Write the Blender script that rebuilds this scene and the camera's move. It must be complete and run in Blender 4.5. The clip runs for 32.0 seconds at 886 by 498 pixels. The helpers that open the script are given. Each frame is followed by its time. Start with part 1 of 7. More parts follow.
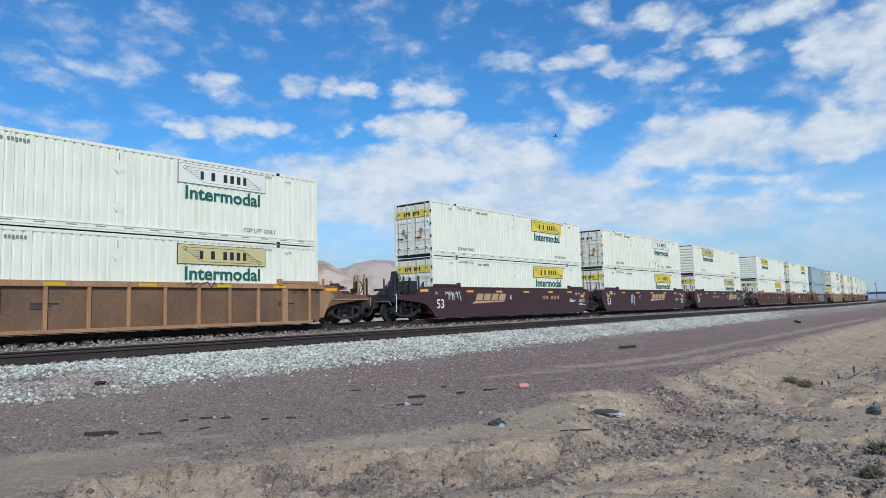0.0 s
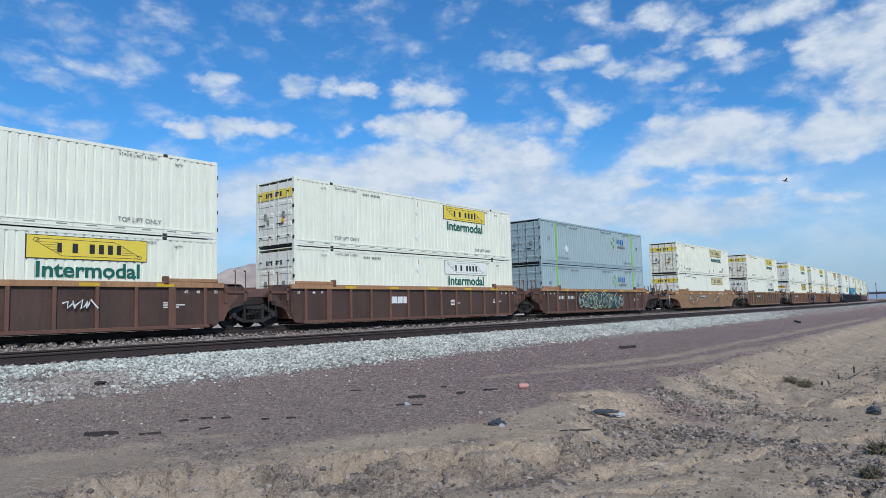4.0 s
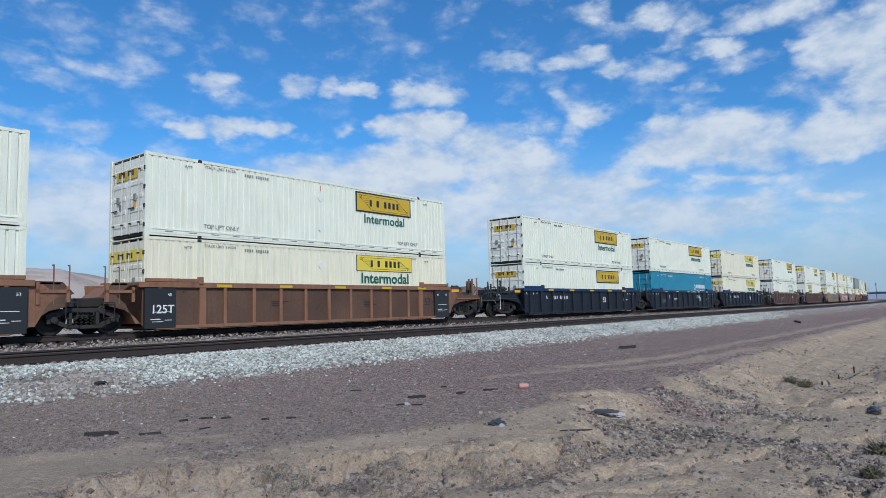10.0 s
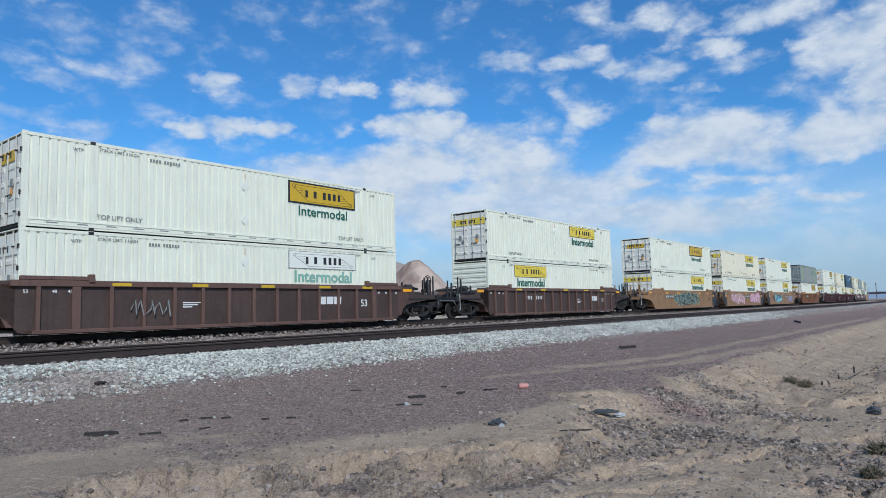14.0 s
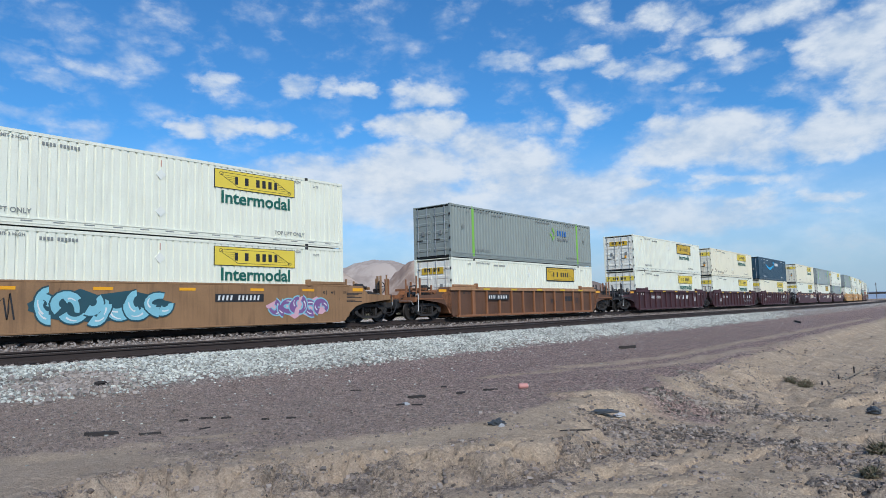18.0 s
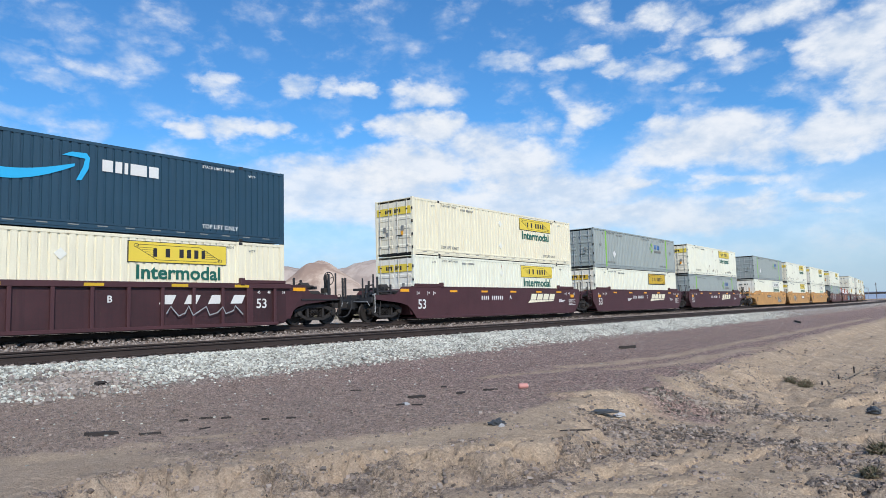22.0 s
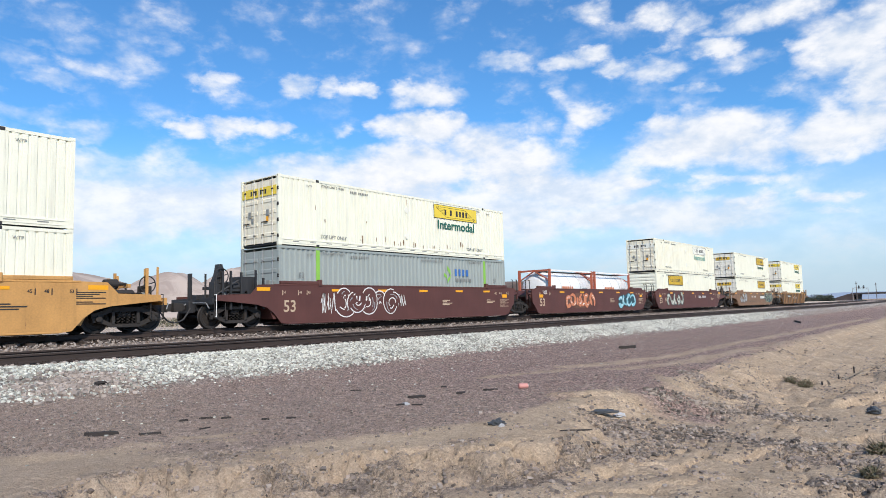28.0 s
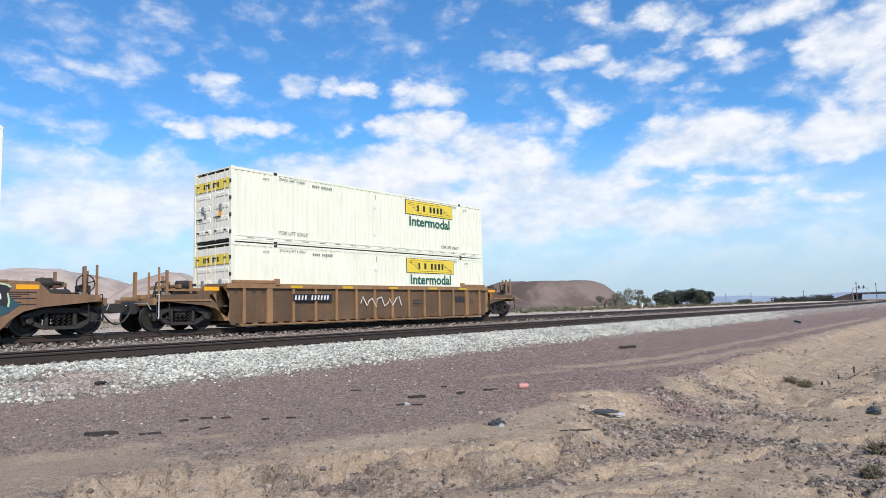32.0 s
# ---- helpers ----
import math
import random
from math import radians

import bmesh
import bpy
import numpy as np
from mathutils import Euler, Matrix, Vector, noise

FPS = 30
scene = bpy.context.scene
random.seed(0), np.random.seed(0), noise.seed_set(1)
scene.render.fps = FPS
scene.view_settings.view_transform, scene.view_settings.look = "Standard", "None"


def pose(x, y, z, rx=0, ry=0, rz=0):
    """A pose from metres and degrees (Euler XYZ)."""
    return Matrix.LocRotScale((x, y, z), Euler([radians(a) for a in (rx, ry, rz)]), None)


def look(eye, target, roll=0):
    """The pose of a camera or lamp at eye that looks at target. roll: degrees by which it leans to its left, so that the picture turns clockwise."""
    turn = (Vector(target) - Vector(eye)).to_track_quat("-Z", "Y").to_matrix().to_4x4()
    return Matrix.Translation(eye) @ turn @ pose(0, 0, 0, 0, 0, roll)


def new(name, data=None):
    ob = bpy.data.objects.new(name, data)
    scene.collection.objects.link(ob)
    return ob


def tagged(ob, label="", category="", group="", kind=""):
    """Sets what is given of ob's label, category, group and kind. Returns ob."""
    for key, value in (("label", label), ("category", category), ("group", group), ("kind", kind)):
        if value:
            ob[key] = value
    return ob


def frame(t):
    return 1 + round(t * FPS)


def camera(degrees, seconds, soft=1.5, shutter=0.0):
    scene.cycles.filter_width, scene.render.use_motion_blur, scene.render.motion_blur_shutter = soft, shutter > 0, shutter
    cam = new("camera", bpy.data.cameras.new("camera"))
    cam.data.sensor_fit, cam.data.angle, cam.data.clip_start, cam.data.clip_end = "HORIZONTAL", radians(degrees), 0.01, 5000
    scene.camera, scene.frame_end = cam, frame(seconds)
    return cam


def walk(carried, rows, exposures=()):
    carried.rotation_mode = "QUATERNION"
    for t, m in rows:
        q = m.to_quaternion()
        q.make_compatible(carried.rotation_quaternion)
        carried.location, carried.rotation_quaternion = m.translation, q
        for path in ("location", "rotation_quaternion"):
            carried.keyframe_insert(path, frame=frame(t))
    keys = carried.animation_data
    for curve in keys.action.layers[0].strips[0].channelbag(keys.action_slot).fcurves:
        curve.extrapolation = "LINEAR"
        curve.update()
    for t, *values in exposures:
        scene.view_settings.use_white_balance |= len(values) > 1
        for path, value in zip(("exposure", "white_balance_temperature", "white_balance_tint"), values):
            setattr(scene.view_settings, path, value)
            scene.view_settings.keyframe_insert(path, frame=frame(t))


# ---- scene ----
# ---------------------------------------------------------------- camera
cam = camera(66.75, 32.0, soft=0.7)
EYE = Vector((0.0, 0.0, 0.5))
YAW, TILT = radians(50.956), radians(5.137)
AIM = EYE + Vector((math.sin(YAW) * math.cos(TILT), math.cos(YAW) * math.cos(TILT), math.sin(TILT)))
STAND = look(EYE, AIM, -1.465)
walk(cam, [(0.0, STAND), (32.0, STAND)],
     exposures=[(0.0, -0.05, 6080, 10), (3.0, -0.08, 6000, 10), (9.0, -0.16, 5900, 10), (14.0, -0.15, 5930, 10), (17.0, -0.10, 5980, 10), (19.0, 0.01, 6130, 11), (23.0, 0.23, 6530, 13), (28.0, 0.35, 6760, 14), (32.0, 0.32, 6660, 14)])

# ---------------------------------------------------------------- sky and sun
SUN_AZ, SUN_EL = radians(212.0), radians(38.0)


def node(nt, kind, ins=(), **props):
    n = nt.nodes.new(kind)
    for key, value in props.items():
        if key == "operation":
            n.operation = value
        elif key == "blend":
            n.data_type, n.blend_type = "RGBA", value
        elif key == "dims":
            n.noise_dimensions = value
        elif key == "space":
            n.interpolation_type = value
    for i, value in ins:
        if isinstance(value, bpy.types.NodeSocket):
            nt.links.new(value, n.inputs[i])
        else:
            n.inputs[i].default_value = value
    return n


# clouds: azimuth, elevation, half width, half height, weight
WEST_WISPS = [(18.4, 19.7, 1.7, 0.3, 0.6), (22.5, 20.4, 1.7, 0.6, 0.6), (25.3, 22.0, 1.5, 0.9, 0.62), (25.9, 19.9, 1.2, 1.4, 0.7), (23.1, 18.7, 1.9, 0.5, 0.75), (20.8, 17.3, 1.6, 0.5, 0.85), (25.5, 17.8, 1.2, 0.3, 0.55), (27.4, 19.3, 1.1, 0.5, 0.5),
              (28.5, 22.3, 1.0, 0.4, 0.42), (28.6, 20.8, 1.0, 0.4, 0.5), (32.4, 22.4, 0.7, 0.6, 0.42), (30.1, 19.1, 1.1, 0.5, 0.5), (18.6, 14.9, 2.5, 0.5, 0.7), (23.4, 14.1, 1.7, 0.6, 0.85), (20.5, 14.5, 1.1, 0.4, 0.55), (17.4, 16.1, 0.6, 0.3, 0.55)]
WEST_PUFFS = [(30.0, 15.0, 1.5, 0.6, 0.95), (33.3, 15.1, 2.1, 0.8, 1.0), (36.7, 15.0, 1.6, 0.6, 0.95), (32.1, 18.6, 1.6, 0.7, 0.8), (38.9, 18.9, 1.4, 0.9, 0.9), (41.2, 18.8, 0.9, 0.8, 0.75), (43.8, 18.5, 1.3, 0.6, 0.85), (47.8, 18.5, 1.5, 0.6, 0.85),
              (50.0, 18.0, 2.9, 0.9, 1.0), (42.4, 15.0, 0.6, 0.5, 0.55), (34.6, 12.4, 1.8, 0.4, 0.5), (39.1, 12.7, 2.2, 0.7, 0.85), (46.0, 15.9, 1.5, 0.8, 0.85), (48.8, 16.1, 2.0, 0.8, 0.9), (52.0, 15.8, 1.4, 0.7, 0.85), (56.3, 17.5, 0.9, 0.6, 0.45)]
EAST_PUFFS = [(56.6, 20.4, 2.0, 0.8, 0.9), (62.2, 20.0, 1.9, 0.7, 0.95), (64.1, 20.5, 1.7, 0.6, 0.95), (61.1, 18.5, 1.1, 0.9, 0.5), (64.3, 23.7, 1.8, 0.8, 0.75), (69.8, 22.7, 2.2, 1.0, 1.0), (72.4, 21.9, 1.3, 0.8, 0.75), (66.1, 19.3, 1.7, 0.7, 0.9),
              (69.3, 18.6, 2.2, 0.9, 0.9), (69.6, 20.0, 1.3, 0.3, 0.55), (72.7, 16.9, 2.0, 0.3, 0.6), (74.4, 19.7, 1.9, 0.6, 1.0), (75.7, 18.3, 2.4, 0.7, 0.65), (74.2, 21.1, 1.5, 0.5, 0.65), (77.2, 21.4, 2.8, 1.0, 0.95), (78.6, 16.3, 1.8, 0.5, 0.55)]
EAST_MORE = [(63.4, 15.6, 1.7, 0.9, 0.95), (62.3, 14.4, 0.9, 1.3, 0.6), (59.9, 15.0, 1.5, 1.0, 0.6), (80.7, 7.5, 1.3, 0.5, 0.8), (82.7, 7.5, 0.9, 0.3, 0.65), (67.8, 9.7, 1.6, 0.4, 0.9), (76.7, 7.9, 1.0, 0.6, 0.85), (75.5, 7.5, 2.2, 0.4, 0.85),
             (74.8, 9.4, 3.7, 0.4, 0.75), (70.5, 9.2, 2.6, 0.4, 0.6), (80.3, 10.1, 1.1, 0.4, 0.5), (81.2, 6.6, 1.8, 0.2, 0.5)]
EAST_BANKS = [(73.1, 12.9, 5.7, 1.9, 1.1), (69.9, 14.3, 2.2, 0.7, 0.9), (69.2, 12.4, 2.3, 1.3, 0.9), (76.7, 11.9, 2.4, 1.7, 0.9), (81.5, 12.1, 2.9, 1.8, 1.1), (84.3, 12.6, 1.9, 1.6, 1.05), (83.3, 18.1, 3.0, 2.2, 1.05), (84.5, 15.5, 1.9, 2.3, 1.0),
              (80.9, 18.6, 1.5, 0.7, 0.8), (85.6, 19.3, 2.0, 1.9, 0.95), (80.3, 21.5, 2.3, 0.8, 0.7)]
MIDDLE_BANKS = [(50.1, 15.1, 3.2, 1.4, 1.1), (48.3, 12.0, 5.6, 2.1, 1.1), (54.4, 13.6, 4.1, 1.9, 0.95), (57.0, 11.8, 4.6, 2.1, 1.0), (40.3, 10.3, 7.5, 2.2, 0.9), (47.0, 9.1, 8.6, 1.9, 0.9), (61.5, 9.6, 7.0, 1.7, 0.95), (66.5, 7.5, 8.1, 1.2, 0.9),
                (71.7, 6.8, 6.3, 1.1, 0.75), (28.7, 10.2, 7.5, 1.8, 0.7), (20.1, 11.4, 5.1, 1.4, 0.6), (54.7, 8.0, 9.6, 2.2, 0.9),
                (22.7, 8.1, 6.0, 2.5, 1.0), (30.0, 8.9, 6.8, 2.3, 1.0), (36.6, 10.1, 5.5, 2.1, 0.9)]
# the rest of the dome, out of the picture
BEHIND = [(110.0, 25.0, 14.0, 8.0, 0.9), (150.0, 40.0, 18.0, 9.0, 0.9), (-20.0, 28.0, 16.0, 9.0, 0.9), (-80.0, 22.0, 20.0, 8.0, 0.9), (-130.0, 14.0, 20.0, 5.0, 0.9)]


def build_sky():
    """Clear desert sky with scattered fair-weather clouds and a pale bank near the horizon."""
    world = bpy.data.worlds.new("sky")
    scene.world = world
    world.use_nodes = True
    nt = world.node_tree
    nt.nodes.clear()
    sky = nt.nodes.new("ShaderNodeTexSky")
    sky.sky_type, sky.sun_disc = "NISHITA", False
    sky.sun_elevation, sky.sun_rotation = SUN_EL, SUN_AZ
    sky.air_density, sky.dust_density, sky.ozone_density = 1.0, 0.6, 2.5
    tc = nt.nodes.new("ShaderNodeTexCoord")
    sep = node(nt, "ShaderNodeSeparateXYZ", [(0, tc.outputs["Generated"])])
    az = node(nt, "ShaderNodeMath", [(0, sep.outputs[0]), (1, sep.outputs[1])], operation="ARCTAN2")
    el = node(nt, "ShaderNodeMath", [(0, sep.outputs[2])], operation="ARCSINE")
    ang = node(nt, "ShaderNodeCombineXYZ", [(0, az.outputs[0]), (1, el.outputs[0])])
    flat = node(nt, "ShaderNodeVectorMath", [(0, ang.outputs[0]), (1, (1.0, 1.7, 1.0))], operation="MULTIPLY")

    def cloud_noise(scale, detail, rough, shift=0.0, distort=0.0):
        at = node(nt, "ShaderNodeVectorMath", [(0, flat.outputs[0]), (1, (shift, shift, shift))], operation="ADD")
        return node(nt, "ShaderNodeTexNoise", [("Vector", at.outputs[0]), ("Scale", scale), ("Detail", detail), ("Roughness", rough), ("Distortion", distort)])
    drift = cloud_noise(16.0, 5.0, 0.6)
    bend = node(nt, "ShaderNodeVectorMath", [(0, drift.outputs["Color"]), (1, (0.075, 0.045, 0.0)), (2, ang.outputs[0])], operation="MULTIPLY_ADD")

    def layer(blobs, grow):
        """The greatest of the humps: each is its weight in the middle and falls away to 0 at its rim."""
        total = None
        for a, e, wa, we, weight in blobs:
            a, e, wa, we = radians(a) + 0.0375, radians(e) + 0.0225, radians(wa) * grow, radians(we) * grow
            rel = node(nt, "ShaderNodeVectorMath", [(0, bend.outputs[0]), (1, (1 / wa, 1 / we, 0)), (2, (-a / wa, -e / we, 0))], operation="MULTIPLY_ADD")
            d2 = node(nt, "ShaderNodeVectorMath", [(0, rel.outputs[0]), (1, rel.outputs[0])], operation="DOT_PRODUCT")
            hump = node(nt, "ShaderNodeMath", [(0, d2.outputs["Value"]), (1, -weight), (2, weight)], operation="MULTIPLY_ADD").outputs[0]
            total = hump if total is None else node(nt, "ShaderNodeMath", [(0, total), (1, hump)], operation="MAXIMUM").outputs[0]
        return node(nt, "ShaderNodeMath", [(0, total), (1, 0.0)], operation="MAXIMUM").outputs[0]

    crumbs = cloud_noise(25.0, 9.0, 0.56, 3.1, 0.15)
    lumps = cloud_noise(13.0, 7.0, 0.58, 7.7, 0.1)

    def ragged(total, a, b, lo, hi, most):
        r = node(nt, "ShaderNodeMath", [(0, crumbs.outputs[0]), (1, a), (2, total)], operation="MULTIPLY_ADD")
        r = node(nt, "ShaderNodeMath", [(0, lumps.outputs[0]), (1, b), (2, r.outputs[0])], operation="MULTIPLY_ADD")
        return node(nt, "ShaderNodeMapRange", [(0, r.outputs[0]), (1, lo + 0.5 * (a + b)), (2, hi + 0.5 * (a + b)), (3, 0.0), (4, most)], space="SMOOTHSTEP").outputs[0]

    def over(a, b):
        """One veil seen through another."""
        rest = node(nt, "ShaderNodeMath", [(0, 1.0), (1, a)], operation="SUBTRACT").outputs[0]
        return node(nt, "ShaderNodeMath", [(0, rest), (1, b), (2, a)], operation="MULTIPLY_ADD").outputs[0]
    wisps = ragged(layer(WEST_WISPS, 1.7), 1.5, 0.8, 0.12, 1.3, 0.62)
    puffs = ragged(layer(WEST_PUFFS + EAST_PUFFS + EAST_MORE, 1.6), 1.15, 0.9, 0.2, 1.1, 0.92)
    banks = ragged(layer(EAST_BANKS + MIDDLE_BANKS[:4] + BEHIND, 1.45), 1.05, 1.0, 0.04, 1.0, 0.94)
    sheets = ragged(layer(MIDDLE_BANKS[4:], 1.4), 0.4, 0.7, 0.05, 0.85, 0.84)
    cover = over(over(wisps, puffs), over(banks, sheets))
    thin = node(nt, "ShaderNodeMapRange", [(0, lumps.outputs[0]), (1, 0.47), (2, 0.75), (3, 0.0), (4, 0.34)], space="SMOOTHSTEP").outputs[0]
    low = node(nt, "ShaderNodeMapRange", [(0, el.outputs[0]), (1, radians(-1.0)), (2, radians(15.0)), (3, 0.90), (4, 0.0)], space="SMOOTHSTEP").outputs[0]
    cover = over(over(cover, thin), low)
    # grey undersides, bright crests
    shade = node(nt, "ShaderNodeMath", [(0, lumps.outputs[0]), (1, crumbs.outputs[0])], operation="ADD")
    shade = node(nt, "ShaderNodeMapRange", [(0, shade.outputs[0]), (1, 0.75), (2, 1.25), (3, 0.0), (4, 1.0)], space="SMOOTHSTEP")
    tone = node(nt, "ShaderNodeMix", [(0, shade.outputs[0]), (6, (5.5, 6.4, 7.4, 1)), (7, (7.6, 8.0, 8.3, 1))], blend="MIX")
    # pale blue-grey in the haze near the ground
    haze = node(nt, "ShaderNodeMapRange", [(0, el.outputs[0]), (1, radians(0.0)), (2, radians(9.0)), (3, 0.0), (4, 1.0)], space="SMOOTHSTEP")
    tone = node(nt, "ShaderNodeMix", [(0, haze.outputs[0]), (6, (4.1, 5.3, 6.4, 1)), (7, tone.outputs[2])], blend="MIX")
    blue = node(nt, "ShaderNodeMix", [(0, 1.0), (6, sky.outputs[0]), (7, (0.50, 1.05, 1.42, 1))], blend="MULTIPLY")
    mix = node(nt, "ShaderNodeMix", [(0, cover), (6, blue.outputs[2]), (7, tone.outputs[2])], blend="MIX")
    back = node(nt, "ShaderNodeBackground", [(0, mix.outputs[2]), (1, 0.1)])
    out = nt.nodes.new("ShaderNodeOutputWorld")
    nt.links.new(back.outputs[0], out.inputs[0])


build_sky()
sun = new("sun", bpy.data.lights.new("sun", "SUN"))
sun.data.energy, sun.data.angle, sun.data.color = 3.4, radians(1.2), (1.0, 0.945, 0.84)
sun.matrix_world = look((0, 0, 60), Vector((0, 0, 60)) - Vector((math.sin(SUN_AZ) * math.cos(SUN_EL), math.cos(SUN_AZ) * math.cos(SUN_EL), math.sin(SUN_EL))))

# ---------------------------------------------------------------- the line of the track
_ts = np.linspace(-1400.0, 1300.0, 5401)
_th = np.cumsum(np.interp(_ts, [30.0, 60.0], [0.0, 0.000447])) * 0.5
_tx, _ty = np.cumsum(np.cos(_th)) * 0.5, np.cumsum(np.sin(_th)) * 0.5
_i0 = int(np.argmin(abs(_ts)))
_tx, _ty = _tx - _tx[_i0], _ty - _ty[_i0]
Y_TRAIN, Y_NEAR = 23.33, 14.9     # centre lines of the two tracks
NEAR_RAIL = -0.14                 # rail top of the empty track


def track(s, off=0.0):
    """Points on the train's line at arc lengths s, moved off metres to the left of it."""
    th = np.interp(s, _ts, _th)
    return np.interp(s, _ts, _tx) - np.sin(th) * off, Y_TRAIN + np.interp(s, _ts, _ty) + np.cos(th) * off


def travelled(t):
    """Metres that the train has gone by t, counted from 16 s."""
    u = t - 16.0
    return 22.6488 * u - 0.01179 * u * u + 0.000051 * u ** 3 / 6


# ---------------------------------------------------------------- mesh helpers
def V(bm, pts):
    return [bm.verts.new(q) for q in pts]


def box(bm, x0, x1, y0, y1, z0, z1):
    v = V(bm, [(x, y, z) for z in (z0, z1) for x, y in ((x0, y0), (x1, y0), (x1, y1), (x0, y1))])
    for f in ((3, 2, 1, 0), (4, 5, 6, 7), (0, 1, 5, 4), (1, 2, 6, 5), (2, 3, 7, 6), (3, 0, 4, 7)):
        bm.faces.new([v[i] for i in f])
    return bm


def prism(bm, poly, y0, y1):
    """A polygon in the xz plane (counter-clockwise seen from -y), drawn out from y0 to y1."""
    a, b = V(bm, [(x, y0, z) for x, z in poly]), V(bm, [(x, y1, z) for x, z in poly])
    n = len(poly)
    bm.faces.new(a)
    bm.faces.new(b[::-1])
    for i in range(n):
        bm.faces.new((a[(i + 1) % n], a[i], b[i], b[(i + 1) % n]))
    return bm


def rod(bm, a, b, r, n=8):
    """A round bar from a to b."""
    a, b = Vector(a), Vector(b)
    q = (b - a).to_track_quat("Z", "Y")
    ring = [q @ Vector((math.cos(2 * math.pi * i / n) * r, math.sin(2 * math.pi * i / n) * r, 0)) for i in range(n)]
    va, vb = V(bm, [a + p for p in ring]), V(bm, [b + p for p in ring])
    bm.faces.new(va[::-1])
    bm.faces.new(vb)
    for i in range(n):
        bm.faces.new((va[i], va[(i + 1) % n], vb[(i + 1) % n], vb[i]))
    return bm


def tube(bm, pts, r, n=6):
    for a, b in zip(pts, pts[1:]):
        rod(bm, a, b, r, n)
    return bm


def lathe(bm, rows, n=24, axis="y"):
    """Rows of (position along the axis, radius)."""
    rings = []
    for h, r in rows:
        ring = []
        for i in range(n):
            c, s = math.cos(2 * math.pi * i / n) * r, math.sin(2 * math.pi * i / n) * r
            ring.append((c, h, s) if axis == "y" else (h, c, s) if axis == "x" else (c, s, h))
        rings.append(V(bm, ring))
    for a, b in zip(rings, rings[1:]):
        for i in range(n):
            bm.faces.new((a[i], a[(i + 1) % n], b[(i + 1) % n], b[i]))
    bm.faces.new(rings[0][::-1])
    bm.faces.new(rings[-1])
    return bm


def soften(bm, w=0.012):
    bmesh.ops.bevel(bm, geom=list(bm.edges), offset=w, segments=1, affect="EDGES", clamp_overlap=True)
    return bm


MESHES = {}


def shared(key, make, material):
    """The mesh of that key, made once."""
    full = (key, material.name)
    if full not in MESHES:
        bm = bmesh.new()
        make(bm)
        bmesh.ops.recalc_face_normals(bm, faces=bm.faces)
        me = bpy.data.meshes.new(str(key))
        bm.to_mesh(me)
        bm.free()
        me.materials.append(material)
        MESHES[full] = me
    return MESHES[full]


def part(name, mesh, parent, at=(0, 0, 0), label="", turn=None):
    ob = new(name, mesh)
    ob.parent = parent
    ob.matrix_basis = Matrix.Translation(at) @ turn if turn else Matrix.Translation(at)
    if label:
        tagged(ob, label)
    return ob


def piece(name, key, make, material, parent, at=(0, 0, 0), label="", turn=None):
    return part(name, shared(key, make, material), parent, at, label, turn)


def letters(text, size, material, bold=0.0, shear=0.0, space=1.0):
    """A mesh of raised lettering that faces -y, its lower left corner at the origin, size = height of capitals."""
    key = ("text", text, round(size, 3), bold, material.name)
    if key not in MESHES:
        cu = bpy.data.curves.new("lettering", "FONT")
        cu.body, cu.size, cu.offset, cu.shear, cu.space_character = text, size / 0.7, bold * size, shear, space
        cu.extrude, cu.resolution_u = 0.002, 3
        tmp = bpy.data.objects.new("lettering", cu)
        scene.collection.objects.link(tmp)
        dg = bpy.context.evaluated_depsgraph_get()
        me = bpy.data.meshes.new_from_object(tmp.evaluated_get(dg))
        bpy.data.objects.remove(tmp)
        me.transform(Matrix.Rotation(radians(90), 4, "X"))
        me.materials.clear()
        me.materials.append(material)
        MESHES[key] = me
    return MESHES[key]


def from_arrays(name, verts, faces, material, smooth=False):
    me = bpy.data.meshes.new(name)
    n, k = faces.shape
    me.vertices.add(len(verts))
    me.vertices.foreach_set("co", np.asarray(verts, np.float32).ravel())
    me.loops.add(n * k)
    me.loops.foreach_set("vertex_index", faces.astype(np.int32).ravel())
    me.polygons.add(n)
    me.polygons.foreach_set("loop_start", np.arange(0, n * k, k, dtype=np.int32))
    me.polygons.foreach_set("use_smooth", np.full(n, smooth))
    me.update(calc_edges=True)
    me.validate()
    me.materials.append(material)
    return new(name, me)


def hash01(ix, iy, seed):
    h = (ix.astype(np.int64) * 374761393 + iy.astype(np.int64) * 668265263 + seed * 2147483647) & 0xFFFFFFFF
    h = ((h ^ (h >> 13)) * 1274126177) & 0xFFFFFFFF
    return ((h ^ (h >> 16)) & 0xFFFF) / 65535.0


def vnoise(x, y, seed=0):
    ix, iy = np.floor(x), np.floor(y)
    fx, fy = x - ix, y - iy
    fx, fy = fx * fx * (3 - 2 * fx), fy * fy * (3 - 2 * fy)
    a, b = hash01(ix, iy, seed), hash01(ix + 1, iy, seed)
    c, d = hash01(ix, iy + 1, seed), hash01(ix + 1, iy + 1, seed)
    return (a * (1 - fx) + b * fx) * (1 - fy) + (c * (1 - fx) + d * fx) * fy


def fbm(x, y, octaves=5, seed=0):
    out, amp = 0.0, 0.5
    for o in range(octaves):
        out = out + amp * (vnoise(x * 2 ** o, y * 2 ** o, seed + o) - 0.5)
        amp *= 0.5
    return out


